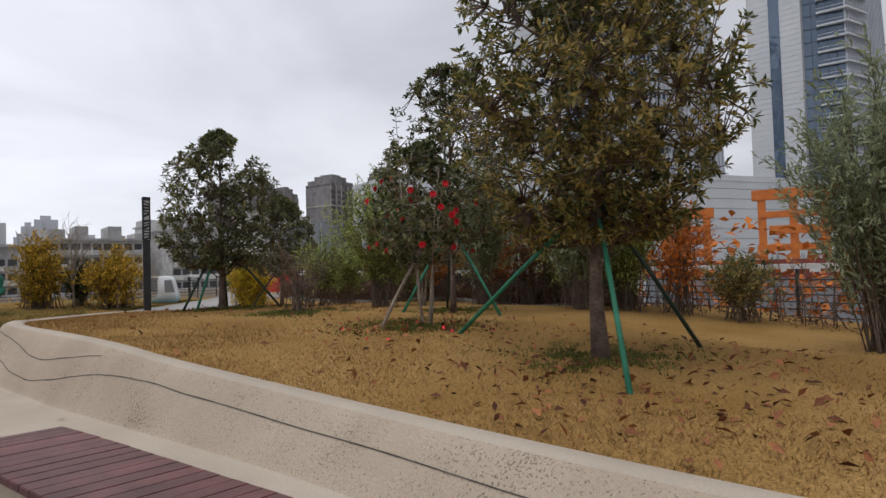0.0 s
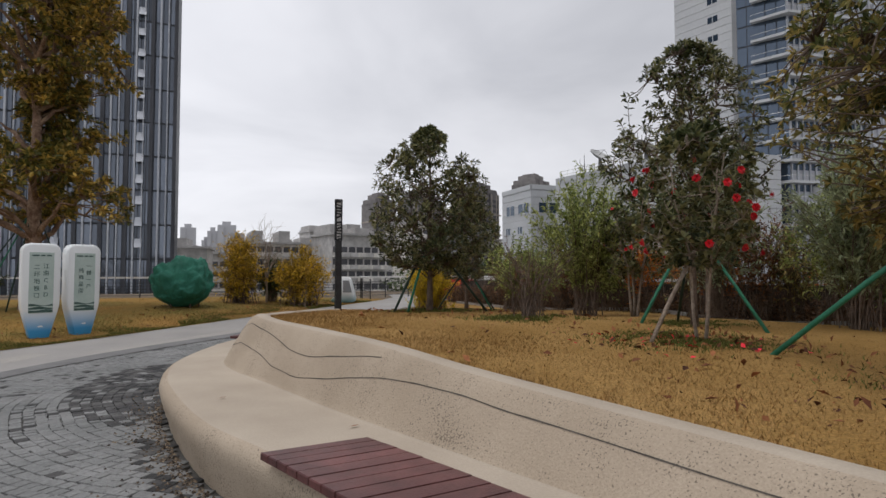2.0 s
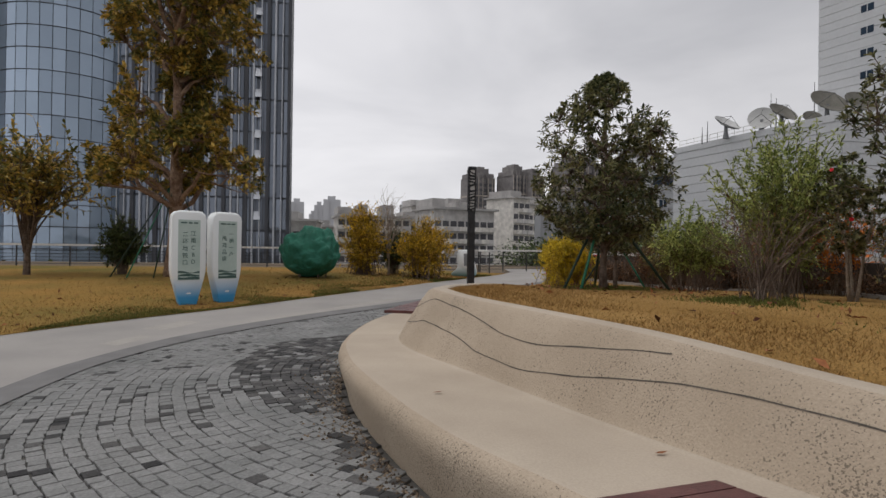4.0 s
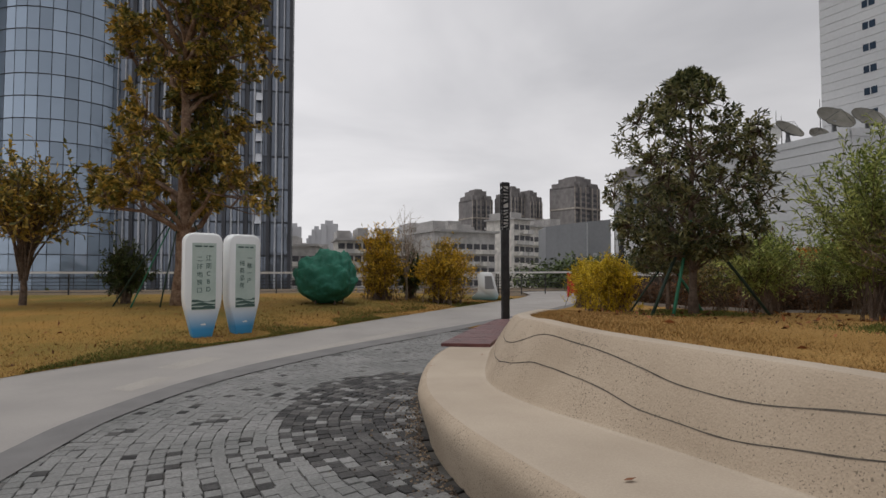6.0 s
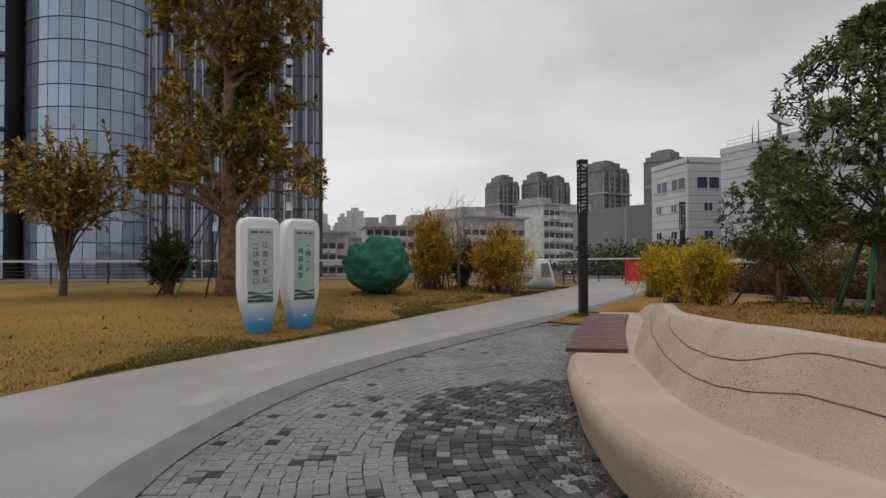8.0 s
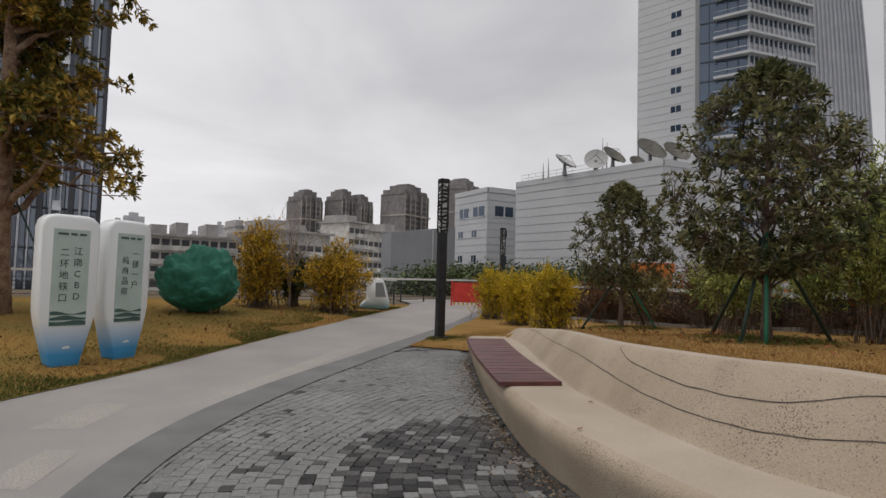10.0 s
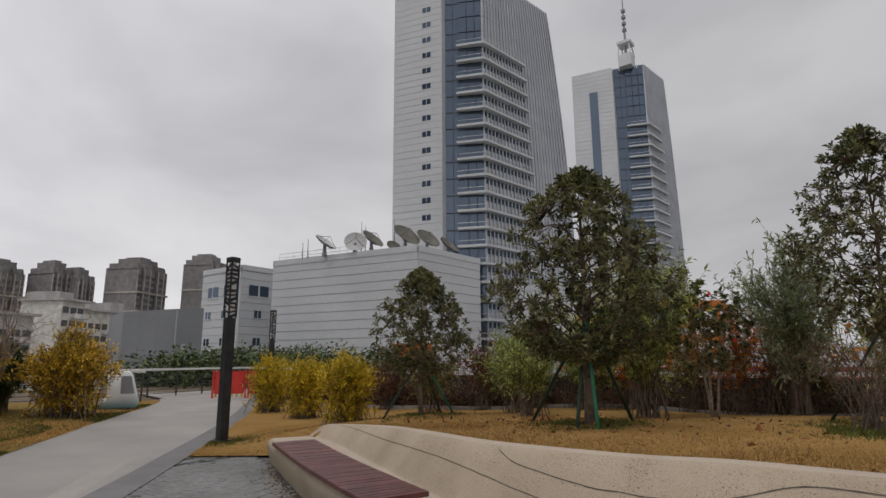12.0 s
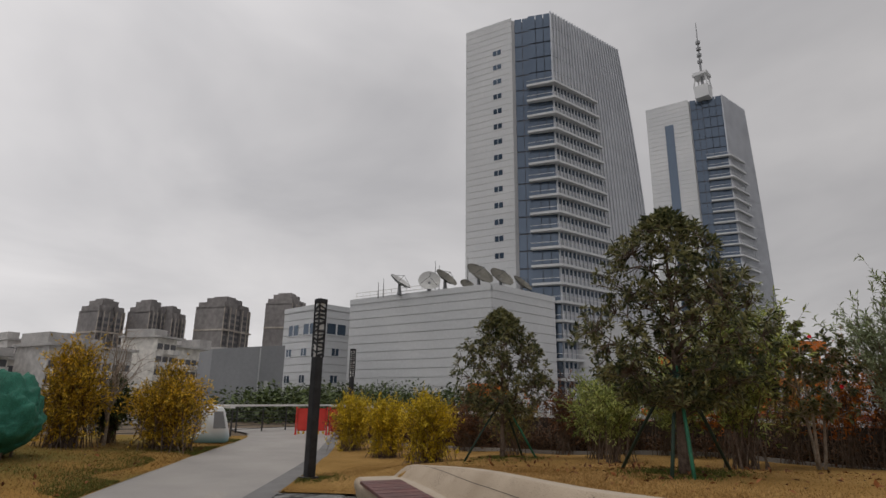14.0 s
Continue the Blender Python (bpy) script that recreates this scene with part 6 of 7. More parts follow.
def apartment_tower(x, y, w, d, z1, turn, seed):
    t = empty("apartment_tower", x, y, -9, turn)
    tagged(t, "hazy brown high-rise apartment tower with a stepped crown", "apartment tower", group="far apartment towers")
    H = z1 + 9
    body = Pile()
    body.box((-w / 2, -d / 2, 0), (w / 2, d / 2, H - 5))
    body.box((-w * 0.34, -d / 2 - 1.2, 0), (-w * 0.12, d / 2, H - 3))
    body.box((w * 0.12, -d / 2 - 1.2, 0), (w * 0.34, d / 2, H - 3))
    body.box((-w * 0.30, -d * 0.35, H - 5), (w * 0.30, d * 0.35, H + 0.4))
    body.box((-w * 0.16, -d * 0.25, H + 0.4), (w * 0.16, d * 0.25, H + 1.6))
    body.make("wall", M["apt_brown"], t)
    crown = Pile()
    for sx in (-0.42, -0.2, 0.0, 0.2, 0.42):
        crown.box((w * sx - w * 0.05, -d * 0.45, H - 5), (w * sx + w * 0.05, d * 0.45, H - 2.6 + 0.8 * (0.45 - abs(sx))))
    crown.box((-w * 0.5, -d * 0.5, H - 6.2), (w * 0.5, d * 0.5, H - 5.4))
    crown.make("crown", M["apt_brown"], t)
    floors = int((H - 8) / 3)
    for i in range(3, floors):
        z = 3 + i * 3
        for (x0, x1, yy) in ((-w * 0.47, -w * 0.37, -d / 2), (-w * 0.09, w * 0.09, -d / 2), (w * 0.37, w * 0.47, -d / 2), (-w * 0.30, -w * 0.16, -d / 2 - 1.2), (w * 0.16, w * 0.30, -d / 2 - 1.2)):
            if z < 20:
                continue
            win = Pile()
            win.box((x0, yy - 0.12, z), (x1, yy, z + 1.7))
            win.make("window", M["apt_dark"], t)
    for x0, yy in ((-0.34, -1.2), (-0.145, -1.2), (0.12, -1.2), (0.315, -1.2), (-0.5, 0), (0.475, 0)):
        st = Pile()
        st.box((w * x0, -d / 2 + yy - 0.3, 0), (w * (x0 + 0.025), -d / 2 + yy, H - 5.6))
        st.make("pilaster", M["apt_tan"], t)
    for q in range(9):
        pin = Pile()
        px = w * (-0.46 + 0.115 * q)
        pin.tube([(px, -d * 0.46, H - 5.6), (px, -d * 0.46, H - 3.4 + 0.9 * (q % 2))], [0.5, 0.25], 5)
        pin.make("pinnacle", M["apt_brown"], t)
    # dark strips set on the wall beside the bays, standing in for corner shade
    for x0 in (-0.355, -0.105, 0.09, 0.34):
        rec = Pile()
        rec.box((w * x0, -d / 2 - 0.25, 0), (w * (x0 + 0.018), -d / 2, H - 6.2))
        rec.make("corner_shade", M["apt_dark"], t)
    for i in (0.35, 0.72):
        c = Pile()
        c.box((-w / 2 - 0.3, -d / 2 - 1.5, H * i), (w / 2 + 0.3, d / 2, H * i + 0.8))
        c.make("cornice", M["apt_tan"], t)


apartment_tower(91.5, 335, 14.0, 16, 49.5, 15, 1)
apartment_tower(111.0, 329, 10.5, 16, 51.0, 19, 2)
apartment_tower(120.5, 326, 9.5, 16, 48.5, 22, 2)
apartment_tower(145.5, 314, 23.0, 18, 55.5, 26, 3)
apartment_tower(174.5, 298, 17.5, 16, 60.0, 31, 4)


def old_block(x, y, w, d, z1, turn, wall, seed):
    """Older flats: rows of balconies and windows under a shallow roof."""
    t = empty("apartment_block", x, y, -9, turn)
    tagged(t, "older apartment block with rows of balconies", "apartment block", group="old apartment blocks")
    H = z1 + 9
    rng = random.Random(seed)
    b = Pile()
    b.box((-w / 2, -d / 2, 0), (w / 2, d / 2, H))
    b.make("wall", M[wall], t)
    r = Pile()
    r.box((-w / 2 - 0.6, -d / 2 - 1.4, H), (w / 2 + 0.6, d / 2 + 0.6, H + 0.5))
    k = 0.0
    while k < w - 5:
        hh = rng.uniform(1.2, 3.0)
        r.box((-w / 2 + k, -d / 2 + 1, H + 0.5), (-w / 2 + k + rng.uniform(2.5, 4.5), d / 2 - 1, H + 0.5 + hh))
        k += rng.uniform(4.5, 8)
    r.make("roof", M["roof_tile"], t)
    n = max(3, int(w / 1.9))
    fl = int(H / 3)
    for i in range(2, fl):
        z = i * 3 + 0.3
        for j in range(n):
            x0 = -w / 2 + (j + 0.12) * w / n
            x1 = -w / 2 + (j + 0.88) * w / n
            win = Pile()
            win.box((x0, -d / 2 - 0.1, z + 1.0), (x1, -d / 2, z + 2.4))
            win.make("window", M["apt_dark"], t)
            if rng.random() < 0.85:
                bal = Pile()
                bal.box((x0 - 0.2, -d / 2 - 1.3, z - 0.1), (x1 + 0.2, -d / 2, z + 0.08))
                bal.box((x0 - 0.2, -d / 2 - 1.3, z + 0.08), (x1 + 0.2, -d / 2 - 1.18, z + 1.0))
                bal.make("balcony", M["apt_cream" if rng.random() < 0.6 else "apt_grey"], t)


old_block(60.0, 166, 20.0, 14, 14.5, 20, "apt_cream", 1)
old_block(43.0, 176, 16.0, 12, 13.5, 12, "apt_grey", 2)
old_block(26.0, 178, 18.0, 12, 10.0, 4, "apt_cream", 3)
old_block(8.0, 182, 17.0, 12, 7.8, -4, "apt_grey", 4)
old_block(-8.0, 186, 14.0, 12, 7.0, -8, "apt_cream", 5)
old_block(78.0, 172, 16.0, 12, 13.0, 26, "apt_grey", 6)
old_block(36.0, 205, 14.0, 12, 16.5, 8, "apt_grey", 7)
old_block(12.0, 152, 18.0, 12, 9.3, 3, "apt_cream", 9)
old_block(33.0, 148, 17.0, 12, 11.5, 14, "apt_grey", 10)
old_block(-9.0, 158, 16.0, 12, 8.2, -6, "apt_grey", 11)
old_block(51.0, 158, 7.0, 10, 16.0, 30, "apt_cream", 8)


def glass_tower():
    """Dark glass tower: a finned flat front, a bowed pale-glass bay and a further flat front."""
    t = empty("glass_tower", -5.0, 79.3, -9)
    tagged(t, "tall dark glass tower with vertical fins and bowed bay", "tower")
    H = 110
    body = Pile()
    prism(body, [(-0.3, 0.6), (-0.3, 13), (-80, 13), (-80, -2), (-34.2, -3.0), (-34.2, 1.5), (-21, 1.5), (-21, 0.6)], 0, H)
    body.make("body", M["fin_dark"], t)
    g = Pile()
    n = 26
    for j in range(n):
        for i in range(26):
            x0, x1 = -0.1 - 21.0 * (j + 0.06) / n, -0.1 - 21.0 * (j + 0.94) / n
            z0 = i * 4.2
            y0 = 0.5
            g.put([(x0, y0, z0 + 0.12), (x1, y0, z0 + 0.12), (x1, y0, z0 + 4.1), (x0, y0, z0 + 4.1)], [(0, 3, 2, 1)])
    tagged(g.make("front_glass", M["glass_mid"], t, "smoky reflective glass"), kind="stuff")
    for j in range(25):
        f = Pile()
        x = -0.2 - 21.0 * j / 24
        wd = (0.42, 0.12, 0.2)[j % 3]
        f.box((x - wd / 2, 0.05, 0), (x + wd / 2, 0.5, H))
        f.make("fin", M["fin_light" if j % 3 else "fin_dark"], t)
    # top-hung vents standing open in two columns
    for cx0, step in ((-4.0, 2.6), (-12.6, 5.2)):
        z = 14.0
        while z < 74:
            v = Pile()
            top, low = 0.40, -0.12
            v.put([(cx0 + sx, yy + dy, z + zz) for dy in (0.0, -0.06) for sx, yy, zz in ((-0.4, top, 1.1), (0.4, top, 1.1), (0.4, low, 0.0), (-0.4, low, 0.0))],
                  [(0, 1, 2, 3), (7, 6, 5, 4), (0, 4, 5, 1), (1, 5, 6, 2), (2, 6, 7, 3), (3, 7, 4, 0)])
            v.make("open_vent", M["fin_light"], t, "pale vent standing open")
            z += step
    # bowed bay
    bay, lines = Pile(), Pile()
    cx, cy, R = -27.0, 3.2, 7.4
    cols = 14
    for j in range(cols):
        a0, a1 = radians(200 + 140 * (j + 0.03) / cols), radians(200 + 140 * (j + 0.97) / cols)
        for i in range(44):
            z0 = i * 2.5
            p0, p1 = (cx + R * math.cos(a0), cy + R * math.sin(a0)), (cx + R * math.cos(a1), cy + R * math.sin(a1))
            bay.put([(*p0, z0 + 0.05), (*p1, z0 + 0.05), (*p1, z0 + 2.45), (*p0, z0 + 2.45)], [(0, 1, 2, 3)])
    tagged(bay.make("bay_glass", M["glass_pale"], t, "pale blue curved glass"), kind="stuff")
    core = Pile()
    prism(core, [(cx + (R - 0.12) * math.cos(radians(a)), cy + (R - 0.12) * math.sin(radians(a))) for a in range(200, 341, 10)] + [(-20, 6), (-34, 6)], 0, H)
    core.make("bay_core", M["fin_dark"], t)
    for i in range(0, 44):
        ring = Pile()
        ring.tube([(cx + (R + 0.06) * math.cos(radians(a)), cy + (R + 0.06) * math.sin(radians(a)), i * 2.5) for a in range(200, 341, 10)], [0.045] * 15, 4)
        ring.make("transom", M["fin_dark"], t)
    g = Pile()
    for j in range(24):
        for i in range(40):
            x0, x1 = -34 - 46 * (j + 0.04) / 24, -34 - 46 * (j + 0.96) / 24
            y0 = -3.1 + (x0 + 34) * (-1.0 / 46)
            z0 = i * 2.75
            g.put([(x0, y0 - 0.05, z0 + 0.06), (x1, y0 - 0.05, z0 + 0.06), (x1, y0 - 0.05, z0 + 2.68), (x0, y0 - 0.05, z0 + 2.68)], [(0, 3, 2, 1)])
    tagged(g.make("side_glass", M["glass_pale"], t, "pale blue glass"), kind="stuff")
    for i in range(0, 40, 3):
        f = Pile()
        f.box((-44, -3.9, i * 2.75), (-33.9, -3.0, i * 2.75 + 0.35))
        f.make("ledge", M["fin_dark"], t)


glass_tower()


def far_blocks():
    rng = random.Random(77)
    for az, wd, z in ((-1.9, 16, 60), (-0.4, 9, 46), (0.2, 12, 57), (1.4, 20, 64), (3.4, 12, 50), (4.6, 14, 45), (6.3, 9, 48), (8.4, 8, 60), (10.3, 14, 54), (12.0, 18, 58), (13.6, 14, 52), (16.5, 16, 44), (-4.5, 20, 52), (26, 20, 60)):
        a = radians(az)
        x, y = -2.2 + 700 * math.sin(a), 4.4 + 700 * math.cos(a)
        t = empty("far_building", x, y, -9)
        tagged(t, "pale hazy building on the skyline", "building", group="hazy skyline")
        b = Pile()
        b.box((-wd / 2, -6, 0), (wd / 2, 6, z + 5))
        b.box((-wd / 4, -4, z + 5), (wd / 5, 4, z + 9))
        b.box((-wd / 2, -8, 0), (-wd / 6, 5, (z + 9) * 0.93))
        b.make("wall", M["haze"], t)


far_blocks()


def far_ridge():
    v, f = [], []
    n = 80
    for i in range(n + 1):
        a = radians(-60 + 160 * i / n)
        h = 20 + 16 * noise.noise((i * 0.16, 3.1, 0)) + 7 * noise.noise((i * 0.7, 1.1, 0))
        for z in (-9, 10 + h):
            v.append((1200 * math.sin(a), 1200 * math.cos(a), z))
    f = [(2 * i, 2 * i + 2, 2 * i + 3, 2 * i + 1) for i in range(n)]
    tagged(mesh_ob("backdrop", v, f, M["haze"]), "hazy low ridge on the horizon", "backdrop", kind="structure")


far_ridge()


def tree_belt(name, label, x0, y0, x1, y1, z, h, leaf, n, seed, width=4.0, size=0.5):
    t = empty(name, x0, y0, z)
    tagged(t, label, "trees", kind="stuff")
    rng = np.random.RandomState(seed)
    pts = []
    for q in range(n):
        f = rng.rand()
        top = h * (0.72 + 0.28 * noise.noise((f * 14, seed, 0)))
        pts.append(((x1 - x0) * f + rng.normal(0, width * 0.3), (y1 - y0) * f + rng.normal(0, width * 0.3), top * rng.rand() ** 0.55))
    leaf_mesh("foliage", pts, 22, 0.9, size, M[leaf], t, aspect=0.6)


tree_belt("woodland", "dark green trees beyond the railing", 13, 40, 46, 62, -3.5, 7.7, "leaf_hedge", 3200, 201, 5, 0.3)
tree_belt("woodland", "dark green tree tops below the terrace", -40, 60, 30, 60, -9, 10.0, "leaf_hedge", 1000, 202, 8, 0.6)
tree_belt("woodland", "dark green trees beside the hall", 16, 30, 30, 34, -3.0, 6.4, "leaf_hedge", 1300, 203, 3, 0.22)
tree_belt("woodland", "dark trees and shrubs beyond the hedge", 13.5, 26, 13.5, 12, -2.5, 4.4, "hedge_brown", 260, 204, 2, 0.26)
tree_belt("woodland", "orange autumn trees beyond the hedge", 17, 24, 17, 2, -3, 6.0, "leaf_orange", 160, 205, 2, 0.3)


def orange_frames(x, y, w, h, turn, seed):
    """Large orange steel rooftop lettering past reading: stacked bars and uprights."""
    t = empty("rooftop_lettering", x, y, -9, turn)
    tagged(t, "large orange steel rooftop lettering too blurred to read", "sign", group="orange rooftop lettering")
    z0 = 9.6
    for z, a, b, th in ((0.0, -0.35, 0.4, 0.6), (0.22, -0.45, 0.35, 0.5), (0.42, -0.3, 0.45, 0.65), (0.62, -0.42, 0.42, 0.5), (0.84, -0.5, 0.5, 0.8)):
        part("bar", box_bm((b - a) * w, 0.4, th, (a + b) / 2 * w, 0, z0 + z * h, 0.03), M["orange_steel"], t)
    for sx in (-0.38, 0.0, 0.36):
        part("upright", box_bm(0.55, 0.35, h * 0.9, sx * w, 0.05, z0, 0.03), M["orange_steel"], t)
    part("support", box_bm(w * 0.9, 0.3, z0 + 0.1, 0, 0.3, 0, 0.02), M["rail_dark"], t)


orange_frames(42.8, 25.8, 4.0, 4.9, -60, 1)
orange_frames(46.2, 19.3, 5.4, 6.2, -66, 2)
orange_frames(32.7, 37.7, 3.2, 2.2, -42, 3)



# ---------------------------------------------------------------- litter, blades, cobbles
def blades(name, label, spots, h, material, width=0.006):
    """Upright grass blades as one mesh: single bent triangles."""
    n = len(spots)
    s = np.asarray(spots, float)
    a = RNG.rand(n) * 2 * math.pi
    d = np.stack([np.cos(a), np.sin(a), np.zeros(n)], 1)
    hh = (h * RNG.uniform(0.5, 1.3, n))[:, None]
    lean = np.stack([RNG.normal(0, 0.6, n), RNG.normal(0, 0.6, n), np.ones(n)], 1)
    tip = s + lean * hh
    v = np.stack([s - d * width, s + d * width, tip], 1).reshape(-1, 3)
    me = bpy.data.meshes.new(name)
    me.vertices.add(3 * n)
    me.vertices.foreach_set("co", v.ravel().astype(np.float32))
    me.loops.add(3 * n)
    me.loops.foreach_set("vertex_index", np.arange(3 * n, dtype=np.int32))
    me.polygons.add(n)
    me.polygons.foreach_set("loop_start", np.arange(n, dtype=np.int32) * 3)
    me.update(calc_edges=True)
    me.materials.append(material)
    ob = new(name, me)
    return tagged(ob, label, "grass", kind="stuff")


def grass():
    rng = np.random.RandomState(301)
    dry, green = [], []
    tufts = ((4.46, 3.41, 0.75), (4.0, 5.8, 0.85), (3.34, 8.1, 0.55), (2.98, 10.95, 0.6), (5.95, 15.95, 0.7), (2.86, 18.5, 0.5), (6.3, 8.1, 0.6))
    while len(dry) < 90000:
        y = rng.uniform(-1, 19)
        xl = lawn_left(y) + 0.02
        x = xl + rng.exponential(1.6)
        if x > FENCE_X - 0.5:
            continue
        dry.append((x, y, lawn_z(x, y) - 0.005))
    for cx, cy, r in tufts:
        for q in range(4200):
            x, y = cx + rng.normal(0, r * 0.62), cy + rng.normal(0, r * 0.5)
            if noise.noise((x * 2.6, y * 2.6, 7)) + 0.35 * noise.noise((x * 9, y * 9, 2)) < -0.06 or x < lawn_left(y) + 0.05:
                continue
            green.append((x, y, lawn_z(x, y) - 0.005))
    while len(green) < 42000:
        y = rng.uniform(12, 28)
        x = at_y(PL, y) - 0.12 - rng.exponential(0.8)
        if noise.noise((x * 0.7, y * 0.7, 5)) > -0.05:
            green.append((x, y, left_z(x, y)))
    verge = []
    while len(verge) < 26000:
        y = rng.uniform(11, 28)
        x = at_y(PL, y) - 0.12 - rng.exponential(3.0)
        verge.append((x, y, left_z(x, y)))
    blades("grass", "short dry golden grass blades", dry, 0.028, M["blade"], 0.004)
    blades("grass_tufts", "patches of short green grass under the trees", green, 0.045, M["green_blade"], 0.007)
    blades("grass_verge", "short dry grass beside the path", verge, 0.04, M["blade"], 0.008)


grass()


def litter():
    rng = np.random.RandomState(302)
    spots = []
    for cx, cy, r, n in ((4.2, 3.0, 2.0, 420), (4.0, 5.7, 1.0, 140), (3.2, 1.5, 1.6, 160), (3.0, 10.95, 1.6, 150), (5.7, 15.6, 1.4, 90), (3.0, 7.5, 2.2, 70), (4.5, 12.5, 2.5, 120)):
        for q in range(n):
            x, y = cx + rng.normal(0, r * 0.6), cy + rng.normal(0, r * 0.6)
            if x < lawn_left(y) + 0.05:
                continue
            spots.append((x, y, lawn_z(x, y) + 0.016))
    t = empty("leaf_litter", 3, 6, 0)
    tagged(t, "scattered brown dead leaves on the lawn", "leaves", kind="stuff")
    leaf_mesh("leaves", np.array(spots) - np.array([3, 6, 0]), 1, 0.005, 0.085, M["litter"], t, droop=0.12, aspect=0.5)
    spots = []
    for q in range(260):
        y = rng.uniform(13, 28)
        x = at_y(PL, y) - 0.4 - rng.exponential(4)
        spots.append((x, y, left_z(x, y) + 0.02))
    leaf_mesh("leaves", np.array(spots) - np.array([3, 6, 0]), 1, 0.005, 0.11, M["litter"], t, droop=0.12, aspect=0.5)
    pet = []
    for q in range(60):
        x, y = 3.7 + rng.normal(0, 0.55), 5.7 + rng.normal(0, 0.5)
        pet.append((x - 3, y - 6, lawn_z(x, y) + 0.016))
    leaf_mesh("petals", pet, 1, 0.005, 0.06, M["petal"], t, "fallen red petals", droop=0.12, aspect=0.7)


litter()

# stray leaves on the seat
for s, fr in ((44.5, 0.86), (56, 0.45), (101, 0.9), (92, 0.25)):
    i = int(s)
    e, f = SE[i], BF[i]
    x, y = e + (f - e) * fr
    lf = empty("fallen_leaf", x, y, SEAT_Z + 0.012)
    tagged(lf, "small brown dead leaf on the concrete seat", "leaf", group="leaves on the seat")
    mesh_ob("blade", [(-0.035, 0, 0), (0, -0.016, 0.004), (0.04, 0.005, 0.006), (0, 0.018, 0.002)], [(0, 1, 2), (0, 2, 3)], M["litter"], lf)


def in_plaza(x, y):
    if y > 17.7 or y < -5.5:
        return False
    if y < 16.25:
        if x > at_y(SE, y) + 0.13:
            return False
    elif x > 2.1 + (y - 16.25) * 0.45:
        return False
    return x > at_y(BD, y) - 0.06


def patch_dark(x, y, chance):
    """Dark patch hugging the seat's tip, and stray dark stones in the grey."""
    d = math.hypot((x + 0.75) / 1.62, (y - 10.0) / 2.35)
    d += 0.09 * noise.noise((x * 3, y * 3, 0))
    if d < 1.0:
        return chance < 0.84
    e = at_y(SE, min(y, 16.2)) if y < 16.3 else 9
    if e - x < 0.16 and y < 11:
        return chance < 0.5
    return chance < (0.45 if y > 16.9 else 0.07 if 6.5 < y < 12.5 and x < -2.2 else 0.015)


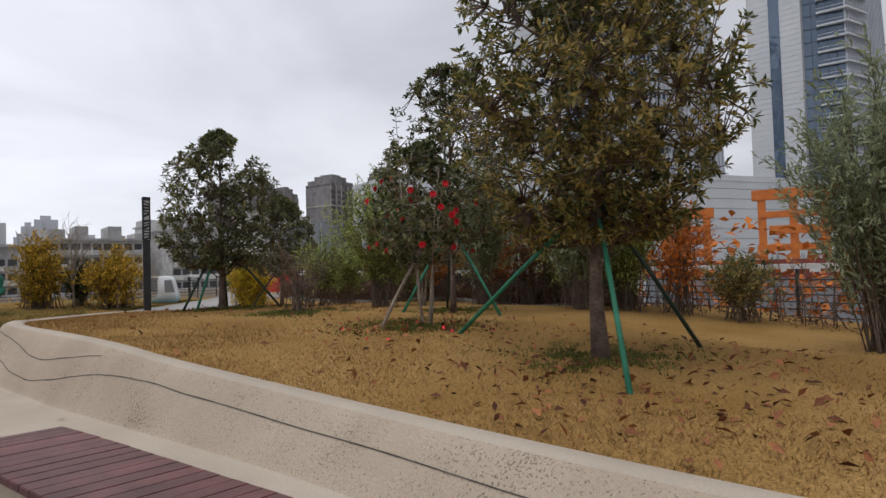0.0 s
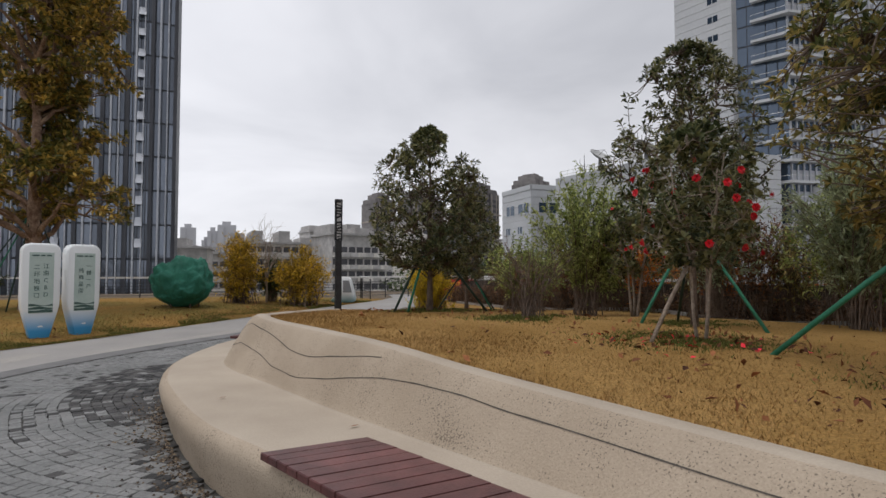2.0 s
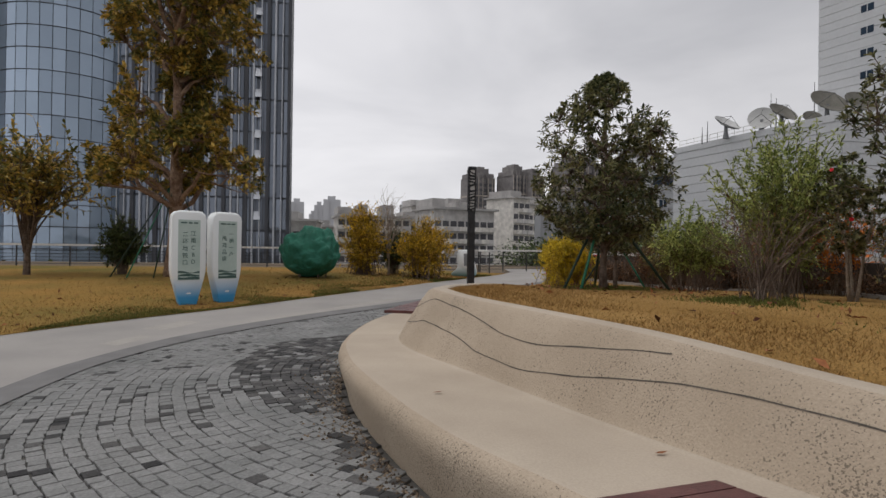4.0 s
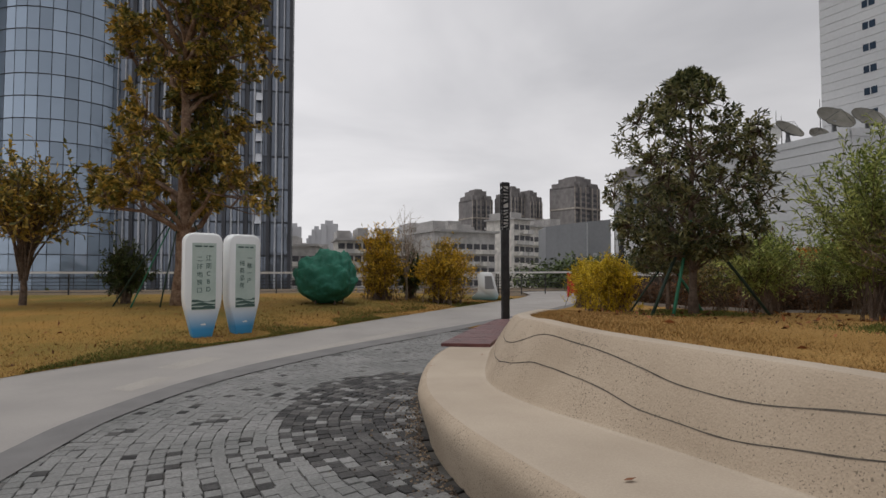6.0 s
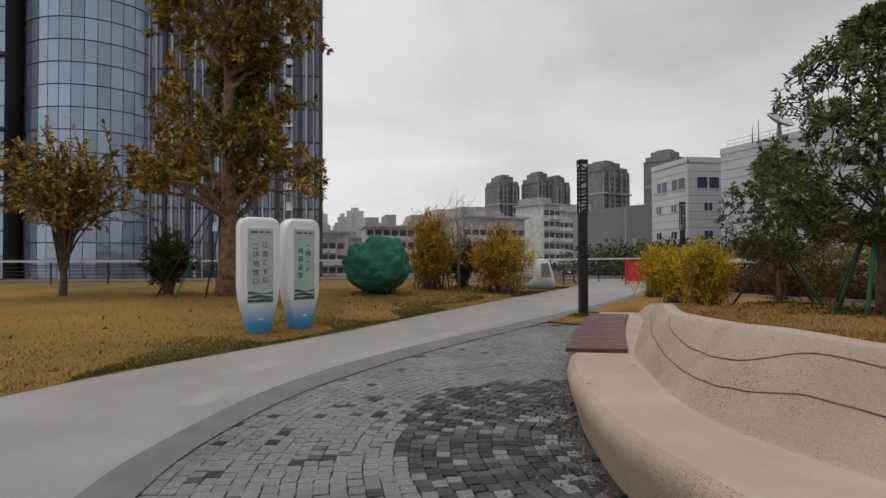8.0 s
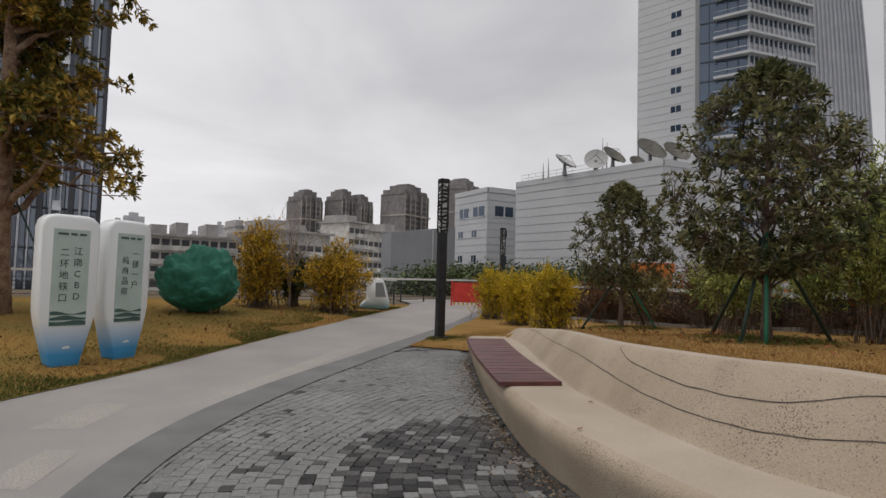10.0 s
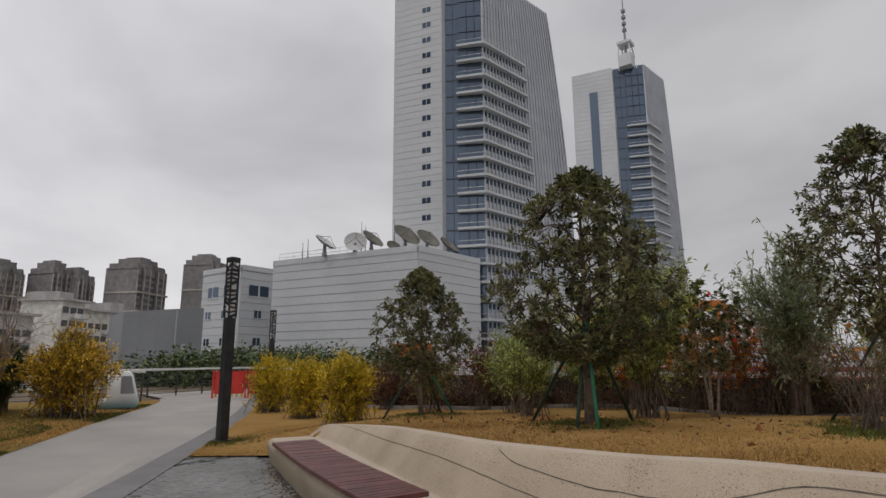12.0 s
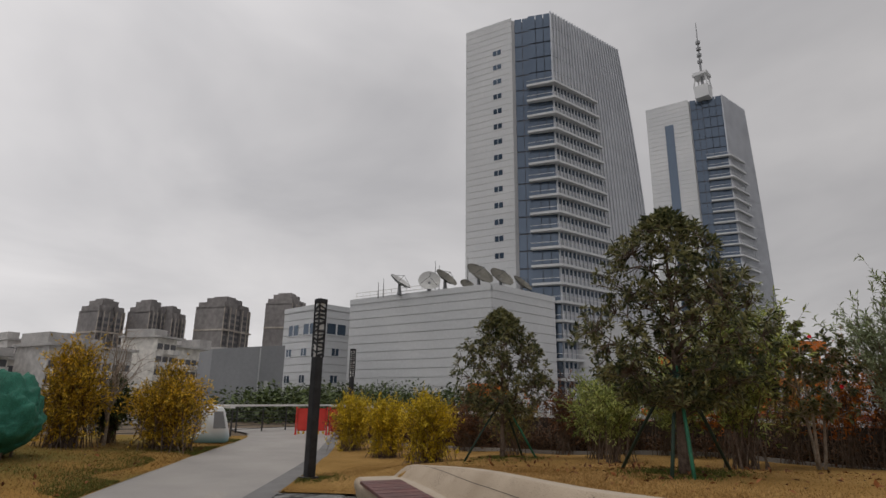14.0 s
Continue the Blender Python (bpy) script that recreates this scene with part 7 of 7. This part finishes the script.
def cobbles():
    """Hand-cut stones in arcs round the seat's tip."""
    rng = random.Random(303)
    cx, cy = 1.6, 9.3
    pitch = 0.108
    stones = []
    r = 2.4
    while r < 17:
        n = int(2 * math.pi * r / (pitch * rng.uniform(0.94, 1.16)))
        a0 = rng.random()
        for k in range(n):
            a = 2 * math.pi * (k + a0) / n
            ra = r + 0.16 * noise.noise((math.cos(a) * 3 + 5, math.sin(a) * 3, r * 0.15))
            x, y = cx + ra * math.cos(a) + rng.uniform(-0.007, 0.007), cy + ra * math.sin(a) + rng.uniform(-0.007, 0.007)
            if in_plaza(x, y):
                stones.append((x, y, a, 2 * math.pi * r / n))
        r += pitch
    near = sorted(stones, key=lambda s: (s[0] + 2.3) ** 2 + (s[1] - 8.6) ** 2)
    keep = set((s[0], s[1]) for s in near[:300])
    light, dark = Pile(), Pile()

    def stone(w, d, jx, h):
        t = 0.94
        lo, hi = [], []
        for sx, sy in ((-1, -1), (1, -1), (1, 1), (-1, 1)):
            ux, uy = sx * w * 0.5 * jx[0], sy * d * 0.5 * jx[1]
            lo.append((ux, uy, -0.02))
            hi.append((ux * t, uy * t, h + sx * jx[2] + sy * jx[3]))
        mid = [(p[0], p[1], h - 0.006) for p in lo]
        v = lo + mid + hi
        f = [(0, 1, 5, 4), (1, 2, 6, 5), (2, 3, 7, 6), (3, 0, 4, 7), (4, 5, 9, 8), (5, 6, 10, 9), (6, 7, 11, 10), (7, 4, 8, 11), (8, 9, 10, 11)]
        return v, f
    shared = []
    for q in range(6):
        v, f = stone(0.108, 0.106, (rng.uniform(0.94, 1.0), rng.uniform(0.94, 1.0), rng.uniform(-0.002, 0.002), rng.uniform(-0.002, 0.002)), 0.006)
        for mt in ("cobble_piece", "cobble_dark_piece"):
            me = bpy.data.meshes.new("cobble")
            me.from_pydata(v, [], f)
            me.materials.append(M[mt])
            shared.append(me)
    for x, y, a, w in stones:
        dk = patch_dark(x, y, rng.random())
        if (x, y) in keep:
            me = shared[2 * rng.randrange(6) + (1 if dk else 0)]
            ob = new("cobble", me)
            ob.parent = floor_plaza
            ob.matrix_basis = pose(x, y, gz(y) + rng.uniform(-0.003, 0.003), 0, 0, math.degrees(a) + 90 + rng.uniform(-4.5, 4.5))
            continue
        v, f = stone(min(w, 0.125) * 0.985, 0.107, (rng.uniform(0.93, 1.0), rng.uniform(0.93, 1.0), rng.uniform(-0.0015, 0.0015), rng.uniform(-0.0015, 0.0015)), 0.005 + rng.uniform(-0.002, 0.002))
        tw = a + math.pi / 2 + rng.uniform(-0.08, 0.08)
        ca, sa = math.cos(tw), math.sin(tw)
        (dark if dk else light).put([(x + p[0] * ca - p[1] * sa, y + p[0] * sa + p[1] * ca, gz(y) + p[2]) for p in v], f)
    for pile, nm, lb, mt in ((light, "grey_cobbles", "weathered grey cobbles laid in arcs", "cobble"), (dark, "dark_cobbles", "dark cobbles in patches and strays", "cobble_dark")):
        ob = pile.make(nm, M[mt], floor_plaza, lb)
        tagged(ob, kind="stuff")


cobbles()


def foot_crumbs():
    """Loose grit and crumbs swept against the foot of the seat."""
    rng = random.Random(304)
    p = Pile()
    for q in range(2600):
        y = rng.uniform(4.5, 15.8)
        x = at_y(SE, y) + 0.12 - rng.expovariate(9)
        r = rng.uniform(0.006, 0.018)
        z = gz(y) + 0.004
        v = [(x + r * math.cos(k * 1.57 + q) * rng.uniform(0.7, 1.3), y + r * math.sin(k * 1.57 + q) * rng.uniform(0.7, 1.3), z) for k in range(4)]
        p.put(v + [(x + rng.uniform(-0.3, 0.3) * r, y, z + r * 0.9)], [(0, 1, 4), (1, 2, 4), (2, 3, 4), (3, 0, 4)])
    tagged(p.make("grit", M["crumb"]), "loose grit and dead crumbs along the seat's foot", "gravel", kind="stuff")


foot_crumbs()
